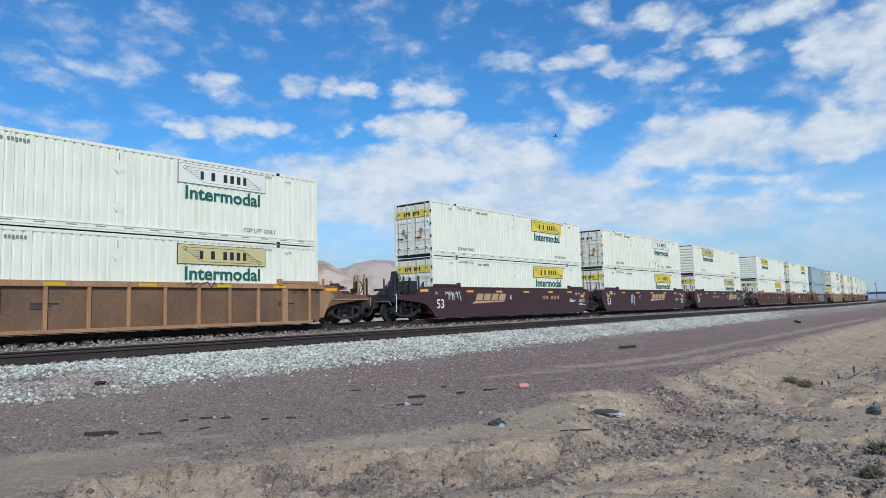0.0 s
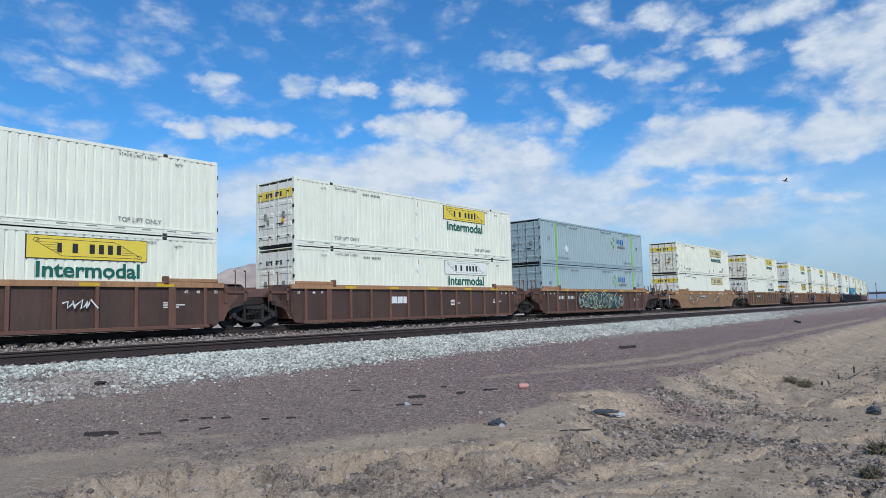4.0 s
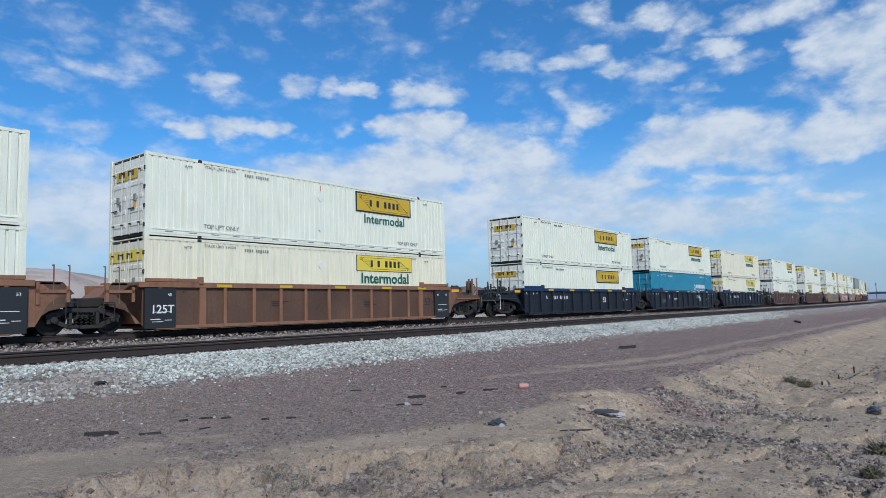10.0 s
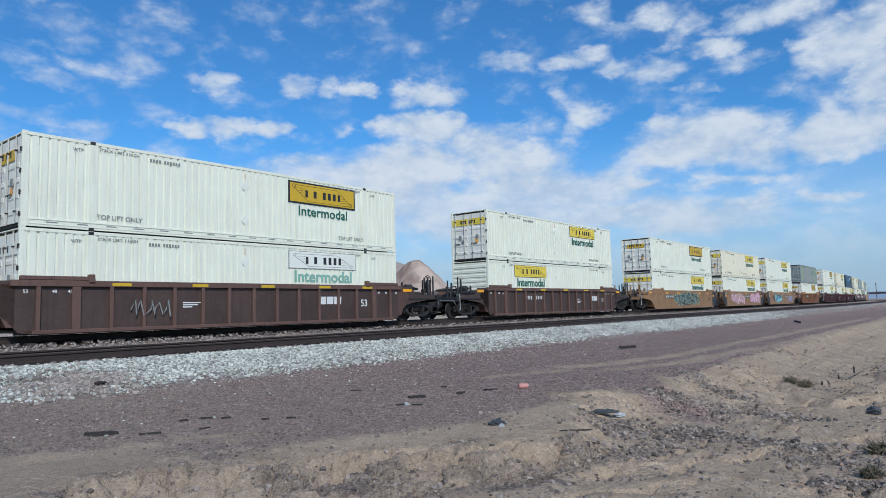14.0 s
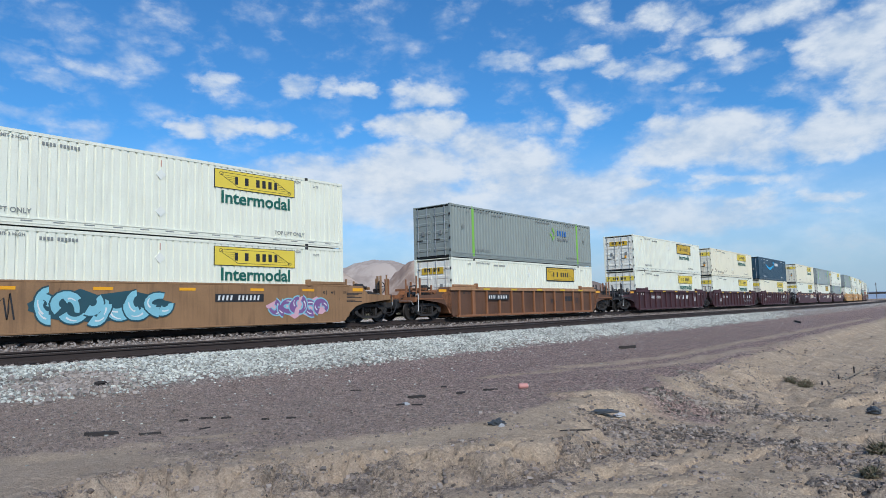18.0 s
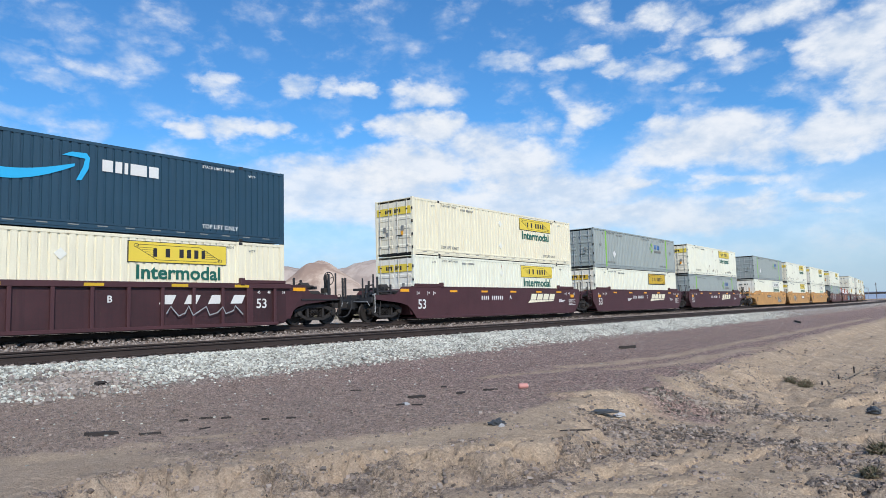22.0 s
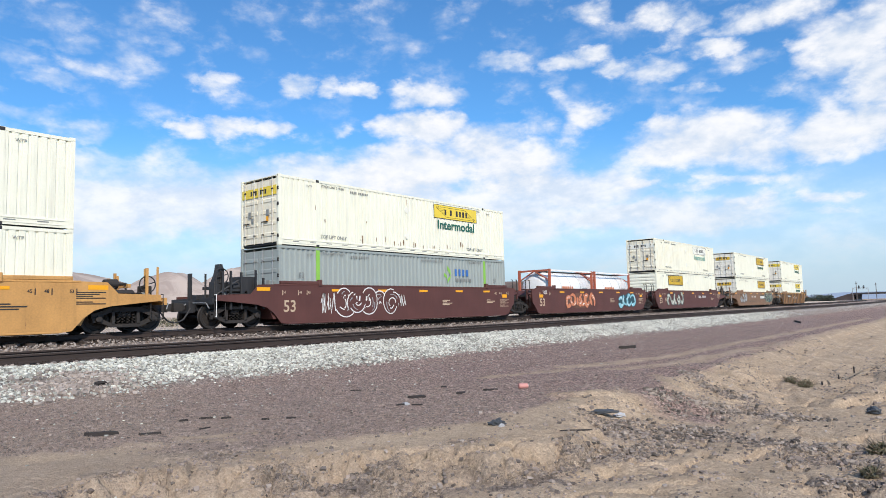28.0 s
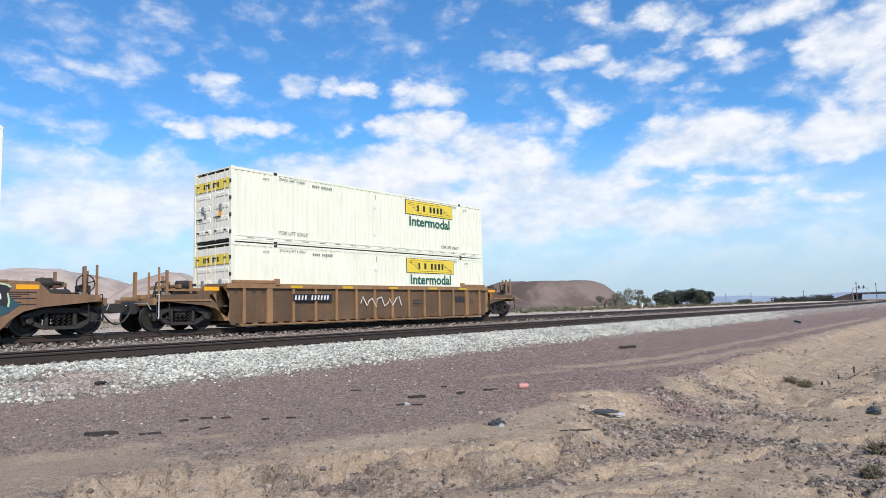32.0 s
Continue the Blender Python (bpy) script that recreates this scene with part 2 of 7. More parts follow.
# ---------------------------------------------------------------- materials
def surface(name, base, rough=0.6, metal=0.0, vary=0.15, scale=3.0, streak=0.0, streak_colour=(0.2, 0.17, 0.14), spots=0.0, spot_colour=(0.12, 0.05, 0.02), bump=0.1, bump_scale=40.0, island=False):
    """Paint, steel or stone: two scales of tone, run-down streaks, spots and fine relief."""
    m = bpy.data.materials.new(name)
    m.use_nodes = True
    nt = m.node_tree
    b = nt.nodes["Principled BSDF"]
    tc = nt.nodes.new("ShaderNodeTexCoord")
    info = nt.nodes.new("ShaderNodeObjectInfo")
    shift = node(nt, "ShaderNodeVectorMath", [(0, info.outputs["Location"]), (1, (0.0, 0.0, 0.0)), (2, tc.outputs["Object"])], operation="MULTIPLY_ADD")
    rnd = node(nt, "ShaderNodeMath", [(0, info.outputs["Random"]), (1, 40.0)], operation="MULTIPLY")
    seeded = node(nt, "ShaderNodeVectorMath", [(0, shift.outputs[0]), (1, rnd.outputs[0])], operation="ADD")
    n1 = node(nt, "ShaderNodeTexNoise", [("Vector", seeded.outputs[0]), ("Scale", scale * 0.35), ("Detail", 4.0)])
    n2 = node(nt, "ShaderNodeTexNoise", [("Vector", seeded.outputs[0]), ("Scale", scale * 6.0), ("Detail", 5.0), ("Roughness", 0.7)])
    s = node(nt, "ShaderNodeMath", [(0, n1.outputs[0]), (1, n2.outputs[0])], operation="ADD")
    if island:
        geo = nt.nodes.new("ShaderNodeNewGeometry")
        isl = node(nt, "ShaderNodeMath", [(0, geo.outputs["Random Per Island"]), (1, 1.1), (2, -0.05)], operation="MULTIPLY_ADD")
        s = node(nt, "ShaderNodeMath", [(0, s.outputs[0]), (1, isl.outputs[0])], operation="ADD")
        s = node(nt, "ShaderNodeMath", [(0, s.outputs[0]), (1, 0.667)], operation="MULTIPLY")
    gain = node(nt, "ShaderNodeMapRange", [(0, s.outputs[0]), (1, 0.6), (2, 1.4), (3, 1 - vary), (4, 1 + vary)])
    gain.clamp = False
    col = node(nt, "ShaderNodeVectorMath", [(0, (*base,)), (1, gain.outputs[0])], operation="MULTIPLY").outputs[0]
    if streak:
        long = node(nt, "ShaderNodeVectorMath", [(0, seeded.outputs[0]), (1, (7.0, 7.0, 0.45))], operation="MULTIPLY")
        n3 = node(nt, "ShaderNodeTexNoise", [("Vector", long.outputs[0]), ("Scale", 1.0), ("Detail", 4.0), ("Roughness", 0.6)])
        k = node(nt, "ShaderNodeMapRange", [(0, n3.outputs[0]), (1, 0.5), (2, 0.78), (3, 0.0), (4, streak)])
        col = node(nt, "ShaderNodeMix", [(0, k.outputs[0]), (6, col), (7, (*streak_colour, 1))], blend="MIX").outputs[2]
    if spots:
        tall = node(nt, "ShaderNodeVectorMath", [(0, seeded.outputs[0]), (1, (1.0, 1.0, 0.45))], operation="MULTIPLY")
        n4 = node(nt, "ShaderNodeTexNoise", [("Vector", tall.outputs[0]), ("Scale", 4.5), ("Detail", 6.0), ("Roughness", 0.6)])
        k = node(nt, "ShaderNodeMapRange", [(0, n4.outputs[0]), (1, 0.72 - 0.12 * spots), (2, 0.78 - 0.1 * spots), (3, 0.0), (4, 0.85)])
        col = node(nt, "ShaderNodeMix", [(0, k.outputs[0]), (6, col), (7, (*spot_colour, 1))], blend="MIX").outputs[2]
    nt.links.new(col, b.inputs["Base Color"])
    rr = node(nt, "ShaderNodeMapRange", [(0, n2.outputs[0]), (1, 0.3), (2, 0.7), (3, max(rough - 0.12, 0.03)), (4, min(rough + 0.12, 1.0))])
    nt.links.new(rr.outputs[0], b.inputs["Roughness"])
    b.inputs["Metallic"].default_value = metal
    if bump:
        n5 = node(nt, "ShaderNodeTexNoise", [("Vector", seeded.outputs[0]), ("Scale", bump_scale), ("Detail", 4.0)])
        bp = node(nt, "ShaderNodeBump", [("Height", n5.outputs[0]), ("Strength", bump), ("Distance", 0.02)])
        nt.links.new(bp.outputs[0], b.inputs["Normal"])
    return m


DIRT = (0.30, 0.25, 0.19)
M = {
    # container paints
    "white": surface("white_paint", (0.77, 0.77, 0.64), 0.5, vary=0.07, streak=0.24, streak_colour=DIRT, bump=0.05),
    "cream": surface("cream_paint", (0.78, 0.73, 0.555), 0.5, vary=0.07, streak=0.28, streak_colour=DIRT, bump=0.05),
    "rusty": surface("rust_stained_white_paint", (0.77, 0.76, 0.625), 0.55, vary=0.08, streak=0.3, streak_colour=(0.36, 0.26, 0.17), spots=0.1, bump=0.06),
    "grey": surface("blue_grey_paint", (0.30, 0.38, 0.40), 0.5, vary=0.06, streak=0.2, streak_colour=(0.2, 0.22, 0.21), bump=0.05),
    "ash": surface("weathered_grey_paint", (0.285, 0.325, 0.315), 0.55, vary=0.07, streak=0.25, streak_colour=(0.21, 0.21, 0.19), bump=0.05),
    "slate": surface("dusty_grey_paint", (0.24, 0.27, 0.25), 0.55, vary=0.08, streak=0.3, streak_colour=(0.2, 0.19, 0.16), bump=0.05),
    "teal": surface("teal_paint", (0.02, 0.22, 0.33), 0.45, vary=0.08, streak=0.15, streak_colour=(0.1, 0.2, 0.22), bump=0.05),
    "navy": surface("navy_paint", (0.018, 0.055, 0.09), 0.45, vary=0.12, streak=0.12, streak_colour=(0.1, 0.12, 0.13), bump=0.05),
    "door": surface("weathered_door_paint", (0.76, 0.72, 0.58), 0.6, vary=0.12, streak=0.5, streak_colour=(0.22, 0.13, 0.08), spots=0.2, bump=0.08),
    "cleandoor": surface("dusty_white_door_paint", (0.78, 0.76, 0.67), 0.55, vary=0.1, streak=0.4, streak_colour=(0.27, 0.19, 0.13), spots=0.08, bump=0.06),
    "buff": surface("faded_buff_lettering", (0.50, 0.38, 0.27), 0.6, vary=0.15, bump=0.0),
    "lichen": surface("grey_green_spray_paint", (0.34, 0.36, 0.30), 0.6, vary=0.35, scale=5.0, bump=0.0),
    "rodpaint": surface("grey_white_rod_paint", (0.55, 0.53, 0.47), 0.55, vary=0.2, streak=0.4, streak_colour=(0.2, 0.12, 0.07), bump=0.05),
    "salmon": surface("dusty_salmon_spray_paint", (0.46, 0.315, 0.265), 0.6, vary=0.2, scale=2.0, streak=0.3, streak_colour=(0.26, 0.13, 0.10), bump=0.0),
    "tank": surface("glossy_white_tank", (0.78, 0.78, 0.76), 0.3, vary=0.04, streak=0.1, streak_colour=DIRT, bump=0.02),
    "redframe": surface("orange_red_frame_paint", (0.42, 0.11, 0.06), 0.55, vary=0.15, streak=0.2),
    # lettering and signs
    "yellow": surface("yellow_sign_paint", (0.74, 0.56, 0.06), 0.5, vary=0.06, bump=0.0),
    "gold": surface("gold_sign_paint", (0.58, 0.37, 0.02), 0.5, vary=0.06, bump=0.0),
    "dull": surface("faded_gold_sign_paint", (0.56, 0.48, 0.23), 0.6, vary=0.1, bump=0.0),
    "pale": surface("faded_white_sign_paint", (0.75, 0.75, 0.67), 0.6, vary=0.06, bump=0.0),
    "ink": surface("black_paint", (0.02, 0.02, 0.022), 0.5, vary=0.2, bump=0.0),
    "green": surface("dark_green_lettering", (0.01, 0.11, 0.08), 0.5, vary=0.15, bump=0.0),
    "fadegreen": surface("faded_green_lettering", (0.22, 0.42, 0.34), 0.6, vary=0.2, bump=0.0),
    "stencil": surface("grey_stencil", (0.22, 0.23, 0.22), 0.6, vary=0.2, bump=0.0),
    "chalk": surface("white_stencil", (0.68, 0.68, 0.66), 0.6, vary=0.1, bump=0.0),
    "tanmark": surface("tan_lettering", (0.45, 0.30, 0.16), 0.6, vary=0.15, bump=0.0),
    "lime": surface("lime_stripe", (0.22, 0.48, 0.07), 0.5, vary=0.1, bump=0.0),
    "bluemark": surface("blue_lettering", (0.03, 0.14, 0.42), 0.5, vary=0.1, bump=0.0),
    "cyan": surface("cyan_mark", (0.02, 0.40, 0.72), 0.5, vary=0.05, bump=0.0),
    "amber": surface("amber_reflector", (0.80, 0.36, 0.01), 0.35, vary=0.05, bump=0.0),
    "pink": surface("pink_spray_paint", (0.62, 0.36, 0.42), 0.6, vary=0.12, bump=0.0),
    "sky": surface("light_blue_spray_paint", (0.22, 0.48, 0.56), 0.6, vary=0.12, bump=0.0),
    "mint": surface("mint_spray_paint", (0.42, 0.55, 0.36), 0.6, vary=0.12, bump=0.0),
    "orange": surface("orange_spray_paint", (0.55, 0.20, 0.10), 0.6, vary=0.12, bump=0.0),
    "violet": surface("violet_spray_paint", (0.20, 0.10, 0.26), 0.6, vary=0.15, bump=0.0),
    "petrol": surface("petrol_spray_paint", (0.02, 0.07, 0.09), 0.6, vary=0.2, bump=0.0),
    # steel
    "black": surface("black_steel", (0.022, 0.022, 0.024), 0.6, vary=0.25, streak=0.1, bump=0.1),
    "iron": surface("dusty_cast_iron", (0.026, 0.022, 0.020), 0.75, vary=0.3, spots=0.2, spot_colour=(0.11, 0.06, 0.035), bump=0.25),
    "wheel": surface("worn_wheel_steel", (0.030, 0.025, 0.022), 0.6, metal=0.3, vary=0.25, bump=0.15),
    "zinc": surface("galvanised_steel", (0.38, 0.39, 0.39), 0.5, metal=0.5, vary=0.15, bump=0.05),
    "rail": surface("rusted_rail_side", (0.036, 0.024, 0.020), 0.8, vary=0.25, bump=0.2),
    "polished": surface("polished_rail_head", (0.62, 0.61, 0.60), 0.22, metal=1.0, vary=0.08, bump=0.0),
    "railtop": surface("brushed_rail_head", (0.14, 0.11, 0.09), 0.5, metal=0.5, vary=0.15, bump=0.02),
    "tie": surface("grey_concrete_tie", (0.24, 0.21, 0.19), 0.9, vary=0.2, bump=0.3),
    "ballast": surface("pale_ballast_stone", (0.435, 0.432, 0.385), 0.9, vary=0.6, island=True, bump=0.2),
    "grit": surface("brown_ballast_stone", (0.29, 0.245, 0.215), 0.95, vary=0.45, island=True, bump=0.2),
    "rubble": surface("broken_rubble", (0.215, 0.178, 0.148), 0.95, vary=0.75, island=True, bump=0.25),
    "pebble": surface("desert_pebbles", (0.205, 0.165, 0.142), 0.95, vary=0.55, island=True, bump=0.2),
}


def car_paint(name, base, **kw):
    args = dict(rough=0.6, vary=0.26, streak=0.55, streak_colour=(base[0] * 0.35, base[1] * 0.35, base[2] * 0.4), spots=0.2, spot_colour=(0.06, 0.03, 0.02), bump=0.08)
    args.update(kw)
    M[name] = surface(name, base, **args)
    # sheets between the ribs: more grime than worn edges, darkened to paint recess shade
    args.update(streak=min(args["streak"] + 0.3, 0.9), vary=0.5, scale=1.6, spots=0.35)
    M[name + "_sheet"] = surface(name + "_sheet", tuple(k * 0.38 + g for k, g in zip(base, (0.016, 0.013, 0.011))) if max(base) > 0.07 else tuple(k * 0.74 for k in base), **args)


car_paint("tan_car_paint", (0.36, 0.195, 0.095))
car_paint("plum_car_paint", (0.050, 0.020, 0.022), streak=0.2)
car_paint("rust_brown_car_paint", (0.135, 0.065, 0.042))
car_paint("dull_brown_car_paint", (0.215, 0.12, 0.065))
car_paint("orange_brown_car_paint", (0.24, 0.115, 0.062))
car_paint("navy_car_paint", (0.008, 0.012, 0.020), streak=0.15)
car_paint("navy_chord_paint", (0.008, 0.027, 0.082), streak=0.15)
car_paint("dark_brown_car_paint", (0.125, 0.068, 0.052))
car_paint("ochre_car_paint", (0.27, 0.15, 0.07))
car_paint("rust_orange_car_paint", (0.25, 0.105, 0.045))
car_paint("wine_car_paint", (0.064, 0.022, 0.026), streak=0.2)
car_paint("yellow_tan_car_paint", (0.50, 0.265, 0.085), streak=0.25)
car_paint("brown_plum_car_paint", (0.095, 0.034, 0.028), streak=0.2)
# ---------------------------------------------------------------- ground
def lateral(x, y):
    """How far a place lies from the camera's side towards the tracks, following their bend."""
    return y - np.interp(x, _tx, _ty)


def scarp(x):
    """The edge of the washed-out ground below the service road."""
    edge = np.interp(x, [-8, 2.3, 2.9, 3.4, 4.0, 4.5, 5.2, 5.6, 6.6, 7.6, 8.6, 9.6, 10.8, 11.6, 13.7, 17.3, 24.5, 40],
                     [6.6, 5.9, 6.2, 5.95, 5.45, 5.25, 4.6, 4.1, 3.75, 4.0, 4.5, 4.9, 4.7, 4.5, 4.9, 5.0, 5.4, 5.6])
    return edge + 0.35 * fbm(x * 1.7 + 3.0, x * 0 + 7.0, 3, 11)


def cells(x, y, seed):
    """Cracked ground: how far each place is from the border of its cell, and a number for the cell."""
    ix, iy = np.floor(x), np.floor(y)
    first, second, own = np.full(x.shape, 9.0), np.full(x.shape, 9.0), np.zeros(x.shape)
    for dx in (-1, 0, 1):
        for dy in (-1, 0, 1):
            cx, cy = ix + dx, iy + dy
            d = np.hypot(cx + hash01(cx, cy, seed) - x, cy + hash01(cx, cy, seed + 1) - y)
            nearer = d < first
            second = np.where(nearer, first, np.minimum(second, d))
            own = np.where(nearer, hash01(cx, cy, seed + 2), own)
            first = np.minimum(first, d)
    return second - first, own


def stroke(x, y, pts, wide):
    """1 on a line through the points, falling to 0 at the given distance from it."""
    best = np.full(np.shape(x), 1e9)
    for (ax, ay), (bx, by) in zip(pts, pts[1:]):
        dx, dy = bx - ax, by - ay
        k = np.clip(((x - ax) * dx + (y - ay) * dy) / (dx * dx + dy * dy), 0, 1)
        best = np.minimum(best, np.hypot(x - ax - k * dx, y - ay - k * dy))
    f = np.clip(1.35 - best / wide, 0, 1)
    return f * f * (3 - 2 * f)


# light silt, sand, stony patches and spilt road gravel: lines through them and their half widths
SILT = [([(2.8, 8), (3.2, 7.6), (3.6, 7.2)], 0.3), ([(4.7, 5.8), (5.1, 5.5), (5.5, 5)], 0.42), ([(6, 5.2), (6.5, 4.6), (6.9, 4)], 0.28),
        ([(5.1, 4.7), (5.5, 4.2), (6.4, 3.9)], 0.22), ([(9.6, 5.5), (10.6, 5)], 0.25), ([(7.5, 5.2), (7.6, 4.6), (8.3, 4.5)], 0.2),
        ([(3.7, 7.7), (4.5, 6.8)], 0.15), ([(13, 4.7), (12.7, 4.2), (13, 3.7)], 0.2), ([(13.7, 5.5), (11.7, 4.4)], 0.15),
        ([(5.8, 3), (6.3, 2.4), (7.5, 1.9)], 0.3), ([(6.9, 3.2), (7.6, 2.5), (8.1, 1.9)], 0.22), ([(14.5, 6.7), (16.2, 6), (20.7, 5.9), (26.8, 5.7), (47.9, 5.8)], 0.32),
        ([(14.2, 7.9), (18.1, 7), (28.2, 7), (58.4, 7.1)], 0.3), ([(11.4, 8.3), (13.7, 7.6)], 0.2), ([(4.4, 7.6), (5, 6.8)], 0.12)]
SAND = [([(21.4, 4.6), (25, 4), (32.7, 3.5)], 1), ([(15.7, 3.5), (13.6, 2.3), (12.2, 1.6)], 0.7), ([(10.6, 2.1), (10.5, 1.6)], 0.35),
        ([(19.5, 5), (18, 4.1), (16.7, 3.6)], 0.4)]
STONY = [([(8.8, 4.2), (9.9, 3.3), (9.2, 1.9)], 0.55), ([(11.2, 4.2), (12.5, 3.4), (12, 2.5)], 0.5), ([(6.7, 3.7), (8.3, 3.3)], 0.3),
         ([(8.7, 1.9), (8.3, 1)], 0.3), ([(14.9, 5.3), (14.1, 4.7), (13.8, 4)], 0.3), ([(7.3, 1.4), (7.5, 0.9)], 0.22),
         ([(3.6, 7.1), (3.8, 6.5), (4, 6.2)], 0.25), ([(2.9, 6.6), (3.2, 6.4)], 0.15), ([(3.9, 5.3), (4.3, 5.1), (4.7, 4.8)], 0.22),
         ([(8.5, 4.4), (9.6, 4.3)], 0.2)]
GRAVEL = [([(5.6, 4.8), (6, 4.5)], 0.12), ([(4.7, 4.9), (5.2, 4.4), (5.5, 4), (6.1, 3.7), (6.8, 3.5)], 0.22), ([(4.5, 4.7), (5, 4)], 0.2)]
DARKLY = [([(4.2, 5.1), (4.5, 4.8)], 0.12), ([(5.3, 3.8), (5.6, 3.6), (5.9, 3.5)], 0.15), ([(8.8, 1.6), (8.3, 1.2)], 0.1),
          ([(8.5, 4.1), (8.6, 4)], 0.12), ([(11.8, 2.8), (12, 2.6)], 0.1)]
LEDGE = [([(9.6, 5.5), (10.5, 5)], 0.22)]
SPILL = [([(12.5, 5.6), (11.9, 5.0), (11.2, 4.3), (11.1, 4.05)], 0.6)]
BERM = [([(13.9, 2.5), (14.7, 2.25), (16.1, 2.1), (18.0, 2.0), (22.0, 2.2)], 0.28)]
BRINK = [([(17.6, 4.5), (15.8, 3.65), (14.9, 3.3), (14.3, 2.95), (13.9, 2.7)], 0.3)]


def patches(kind, x, y):
    """How much of that kind of ground lies at each place, with uneven edges."""
    wx, wy = x + 0.55 * fbm(x * 1.6, y * 1.6, 4, 81), y + 0.55 * fbm(x * 1.6 + 9, y * 1.6, 4, 82)
    return np.max([stroke(wx, wy, pts, wide) for pts, wide in kind], 0)


def road_share(x, y):
    """1 on the purple gravel of the service road, 0 on the dirt below it."""
    v = lateral(x, y)
    edge = np.interp(x, [-8, 2.7, 3.3, 3.7, 4.2, 5.5, 6.3, 7.2, 8.4, 9.2, 10.5, 13.8, 15.9, 25, 60], [9.2, 8.3, 7.6, 6.7, 6.1, 5.6, 5.5, 5.2, 5.1, 5.5, 5.3, 5.2, 5.2, 5.5, 6.2])
    e = v - edge + 0.7 * fbm(x * 1.3, y * 1.3, 5, 83)
    return np.maximum(np.clip(e / 0.22 + 0.5, 0, 1), patches(SPILL, x, y))


def ground_z(x, y):
    v = lateral(x, y)
    z = np.interp(v, [-3000, -40, -6, 4.4, 10.4, 11.55, 13.3, 16.5, 17.2, 21.3, 22.1, 24.8, 27.2, 60, 200, 3000],
                  [-1.0, -1.1, -1.0, -0.94, -0.92, -0.80, -0.33, -0.33, -0.42, -0.42, -0.22, -0.22, -0.28, -0.36, -1.0, -1.0])
    near = np.exp(-np.maximum(np.hypot(x - 8, y - 5) - 25, 0) / 30)
    # the washed-out lower ground on the camera's side: crumbling steps, then a long gravel slope further along
    d = v - scarp(x)
    jag = 0.8 * fbm(x * 2.0, y * 2.0, 3, 12)
    soft = np.interp(x, [7.0, 9.5, 12.0], [0.025, 0.12, 0.2])
    step = lambda k: 1 / (1 + np.exp(np.clip(k / soft, -50, 50)))
    low = 0.4 * step(d + jag) + 0.35 * step(d + 0.22 + 1.2 * jag) + 0.25 * step(d + 0.55 + 0.6 * jag)
    low = low * np.clip((v + 9) / 6, 0, 1) * np.exp(-np.maximum(x - 45, 0) / 20) * np.exp(-np.maximum(-x - 2, 0) / 6)
    z = z - low * (np.interp(x, [3, 7, 10, 16], [0.26, 0.26, 0.34, 0.34]) + 0.25 * np.clip((x - 8) / 10, 0, 1) * np.exp(-((v - 2.6) / 1.6) ** 2))
    # dry blocks of earth with open cracks between them along the brink
    gap, tilt = cells(x * 3.1 + 0.8 * fbm(x * 3, y * 3, 3, 91), y * 3.1 + 0.8 * fbm(x * 3 + 7, y * 3, 3, 92), 9)
    brink = np.exp(-((d + 0.1) / 0.5) ** 2) * np.clip((7.4 - x) / 1.0, 0, 1)
    z = z + brink * (0.10 * (tilt - 0.5) - 0.11 * np.clip(1 - gap / 0.2, 0, 1))
    # rills and lumps
    stony = patches(STONY, x, y)
    rough = fbm(x * 0.9, y * 0.9, 4, 3) * 0.20 + fbm(x * 3.7, y * 3.7, 3, 5) * (0.06 + 0.15 * stony) + fbm(x * 9, y * 9, 2, 6) * (0.004 + 0.035 * stony) - 0.07 * np.clip(1 - np.abs(fbm(x * 0.8, y * 1.2, 3, 14)) / 0.03, 0, 1)
    z = z + near * low * rough
    z = z + 0.07 * patches(LEDGE, x, y) + 0.16 * patches(BERM, x, y) - 0.10 * patches(BRINK, x, y) * (lateral(x, y) < 5)
    road = np.clip((v - 4.5) / 1.5, 0, 1) * np.clip((11.8 - v) / 1.0, 0, 1)
    z = z + near * road * (fbm(x * 0.5, y * 1.3, 4, 21) * 0.09 + fbm(x * 4.0, y * 4.0, 4, 22) * 0.05)
    z = z + near * 0.03 * fbm(x * 6, y * 6, 3, 30) * (v > 11.5)
    far = np.clip((np.abs(v - 20) - 60) / 400, 0, 1)
    return z + far * (fbm(x * 0.006, y * 0.006, 4, 40) * 5.0 - 1.0)


def graded(a, b, step, out, grow=1.16):
    """Even steps from a to b, then ever longer ones out to +-out."""
    mid = list(np.arange(a, b + step / 2, step))
    d, x = step, mid[-1]
    while x < out:
        d *= grow
        x += d
        mid.append(x)
    d, x = step, mid[0]
    while x > -out:
        d *= grow
        x -= d
        mid.insert(0, x)
    return np.array(mid)


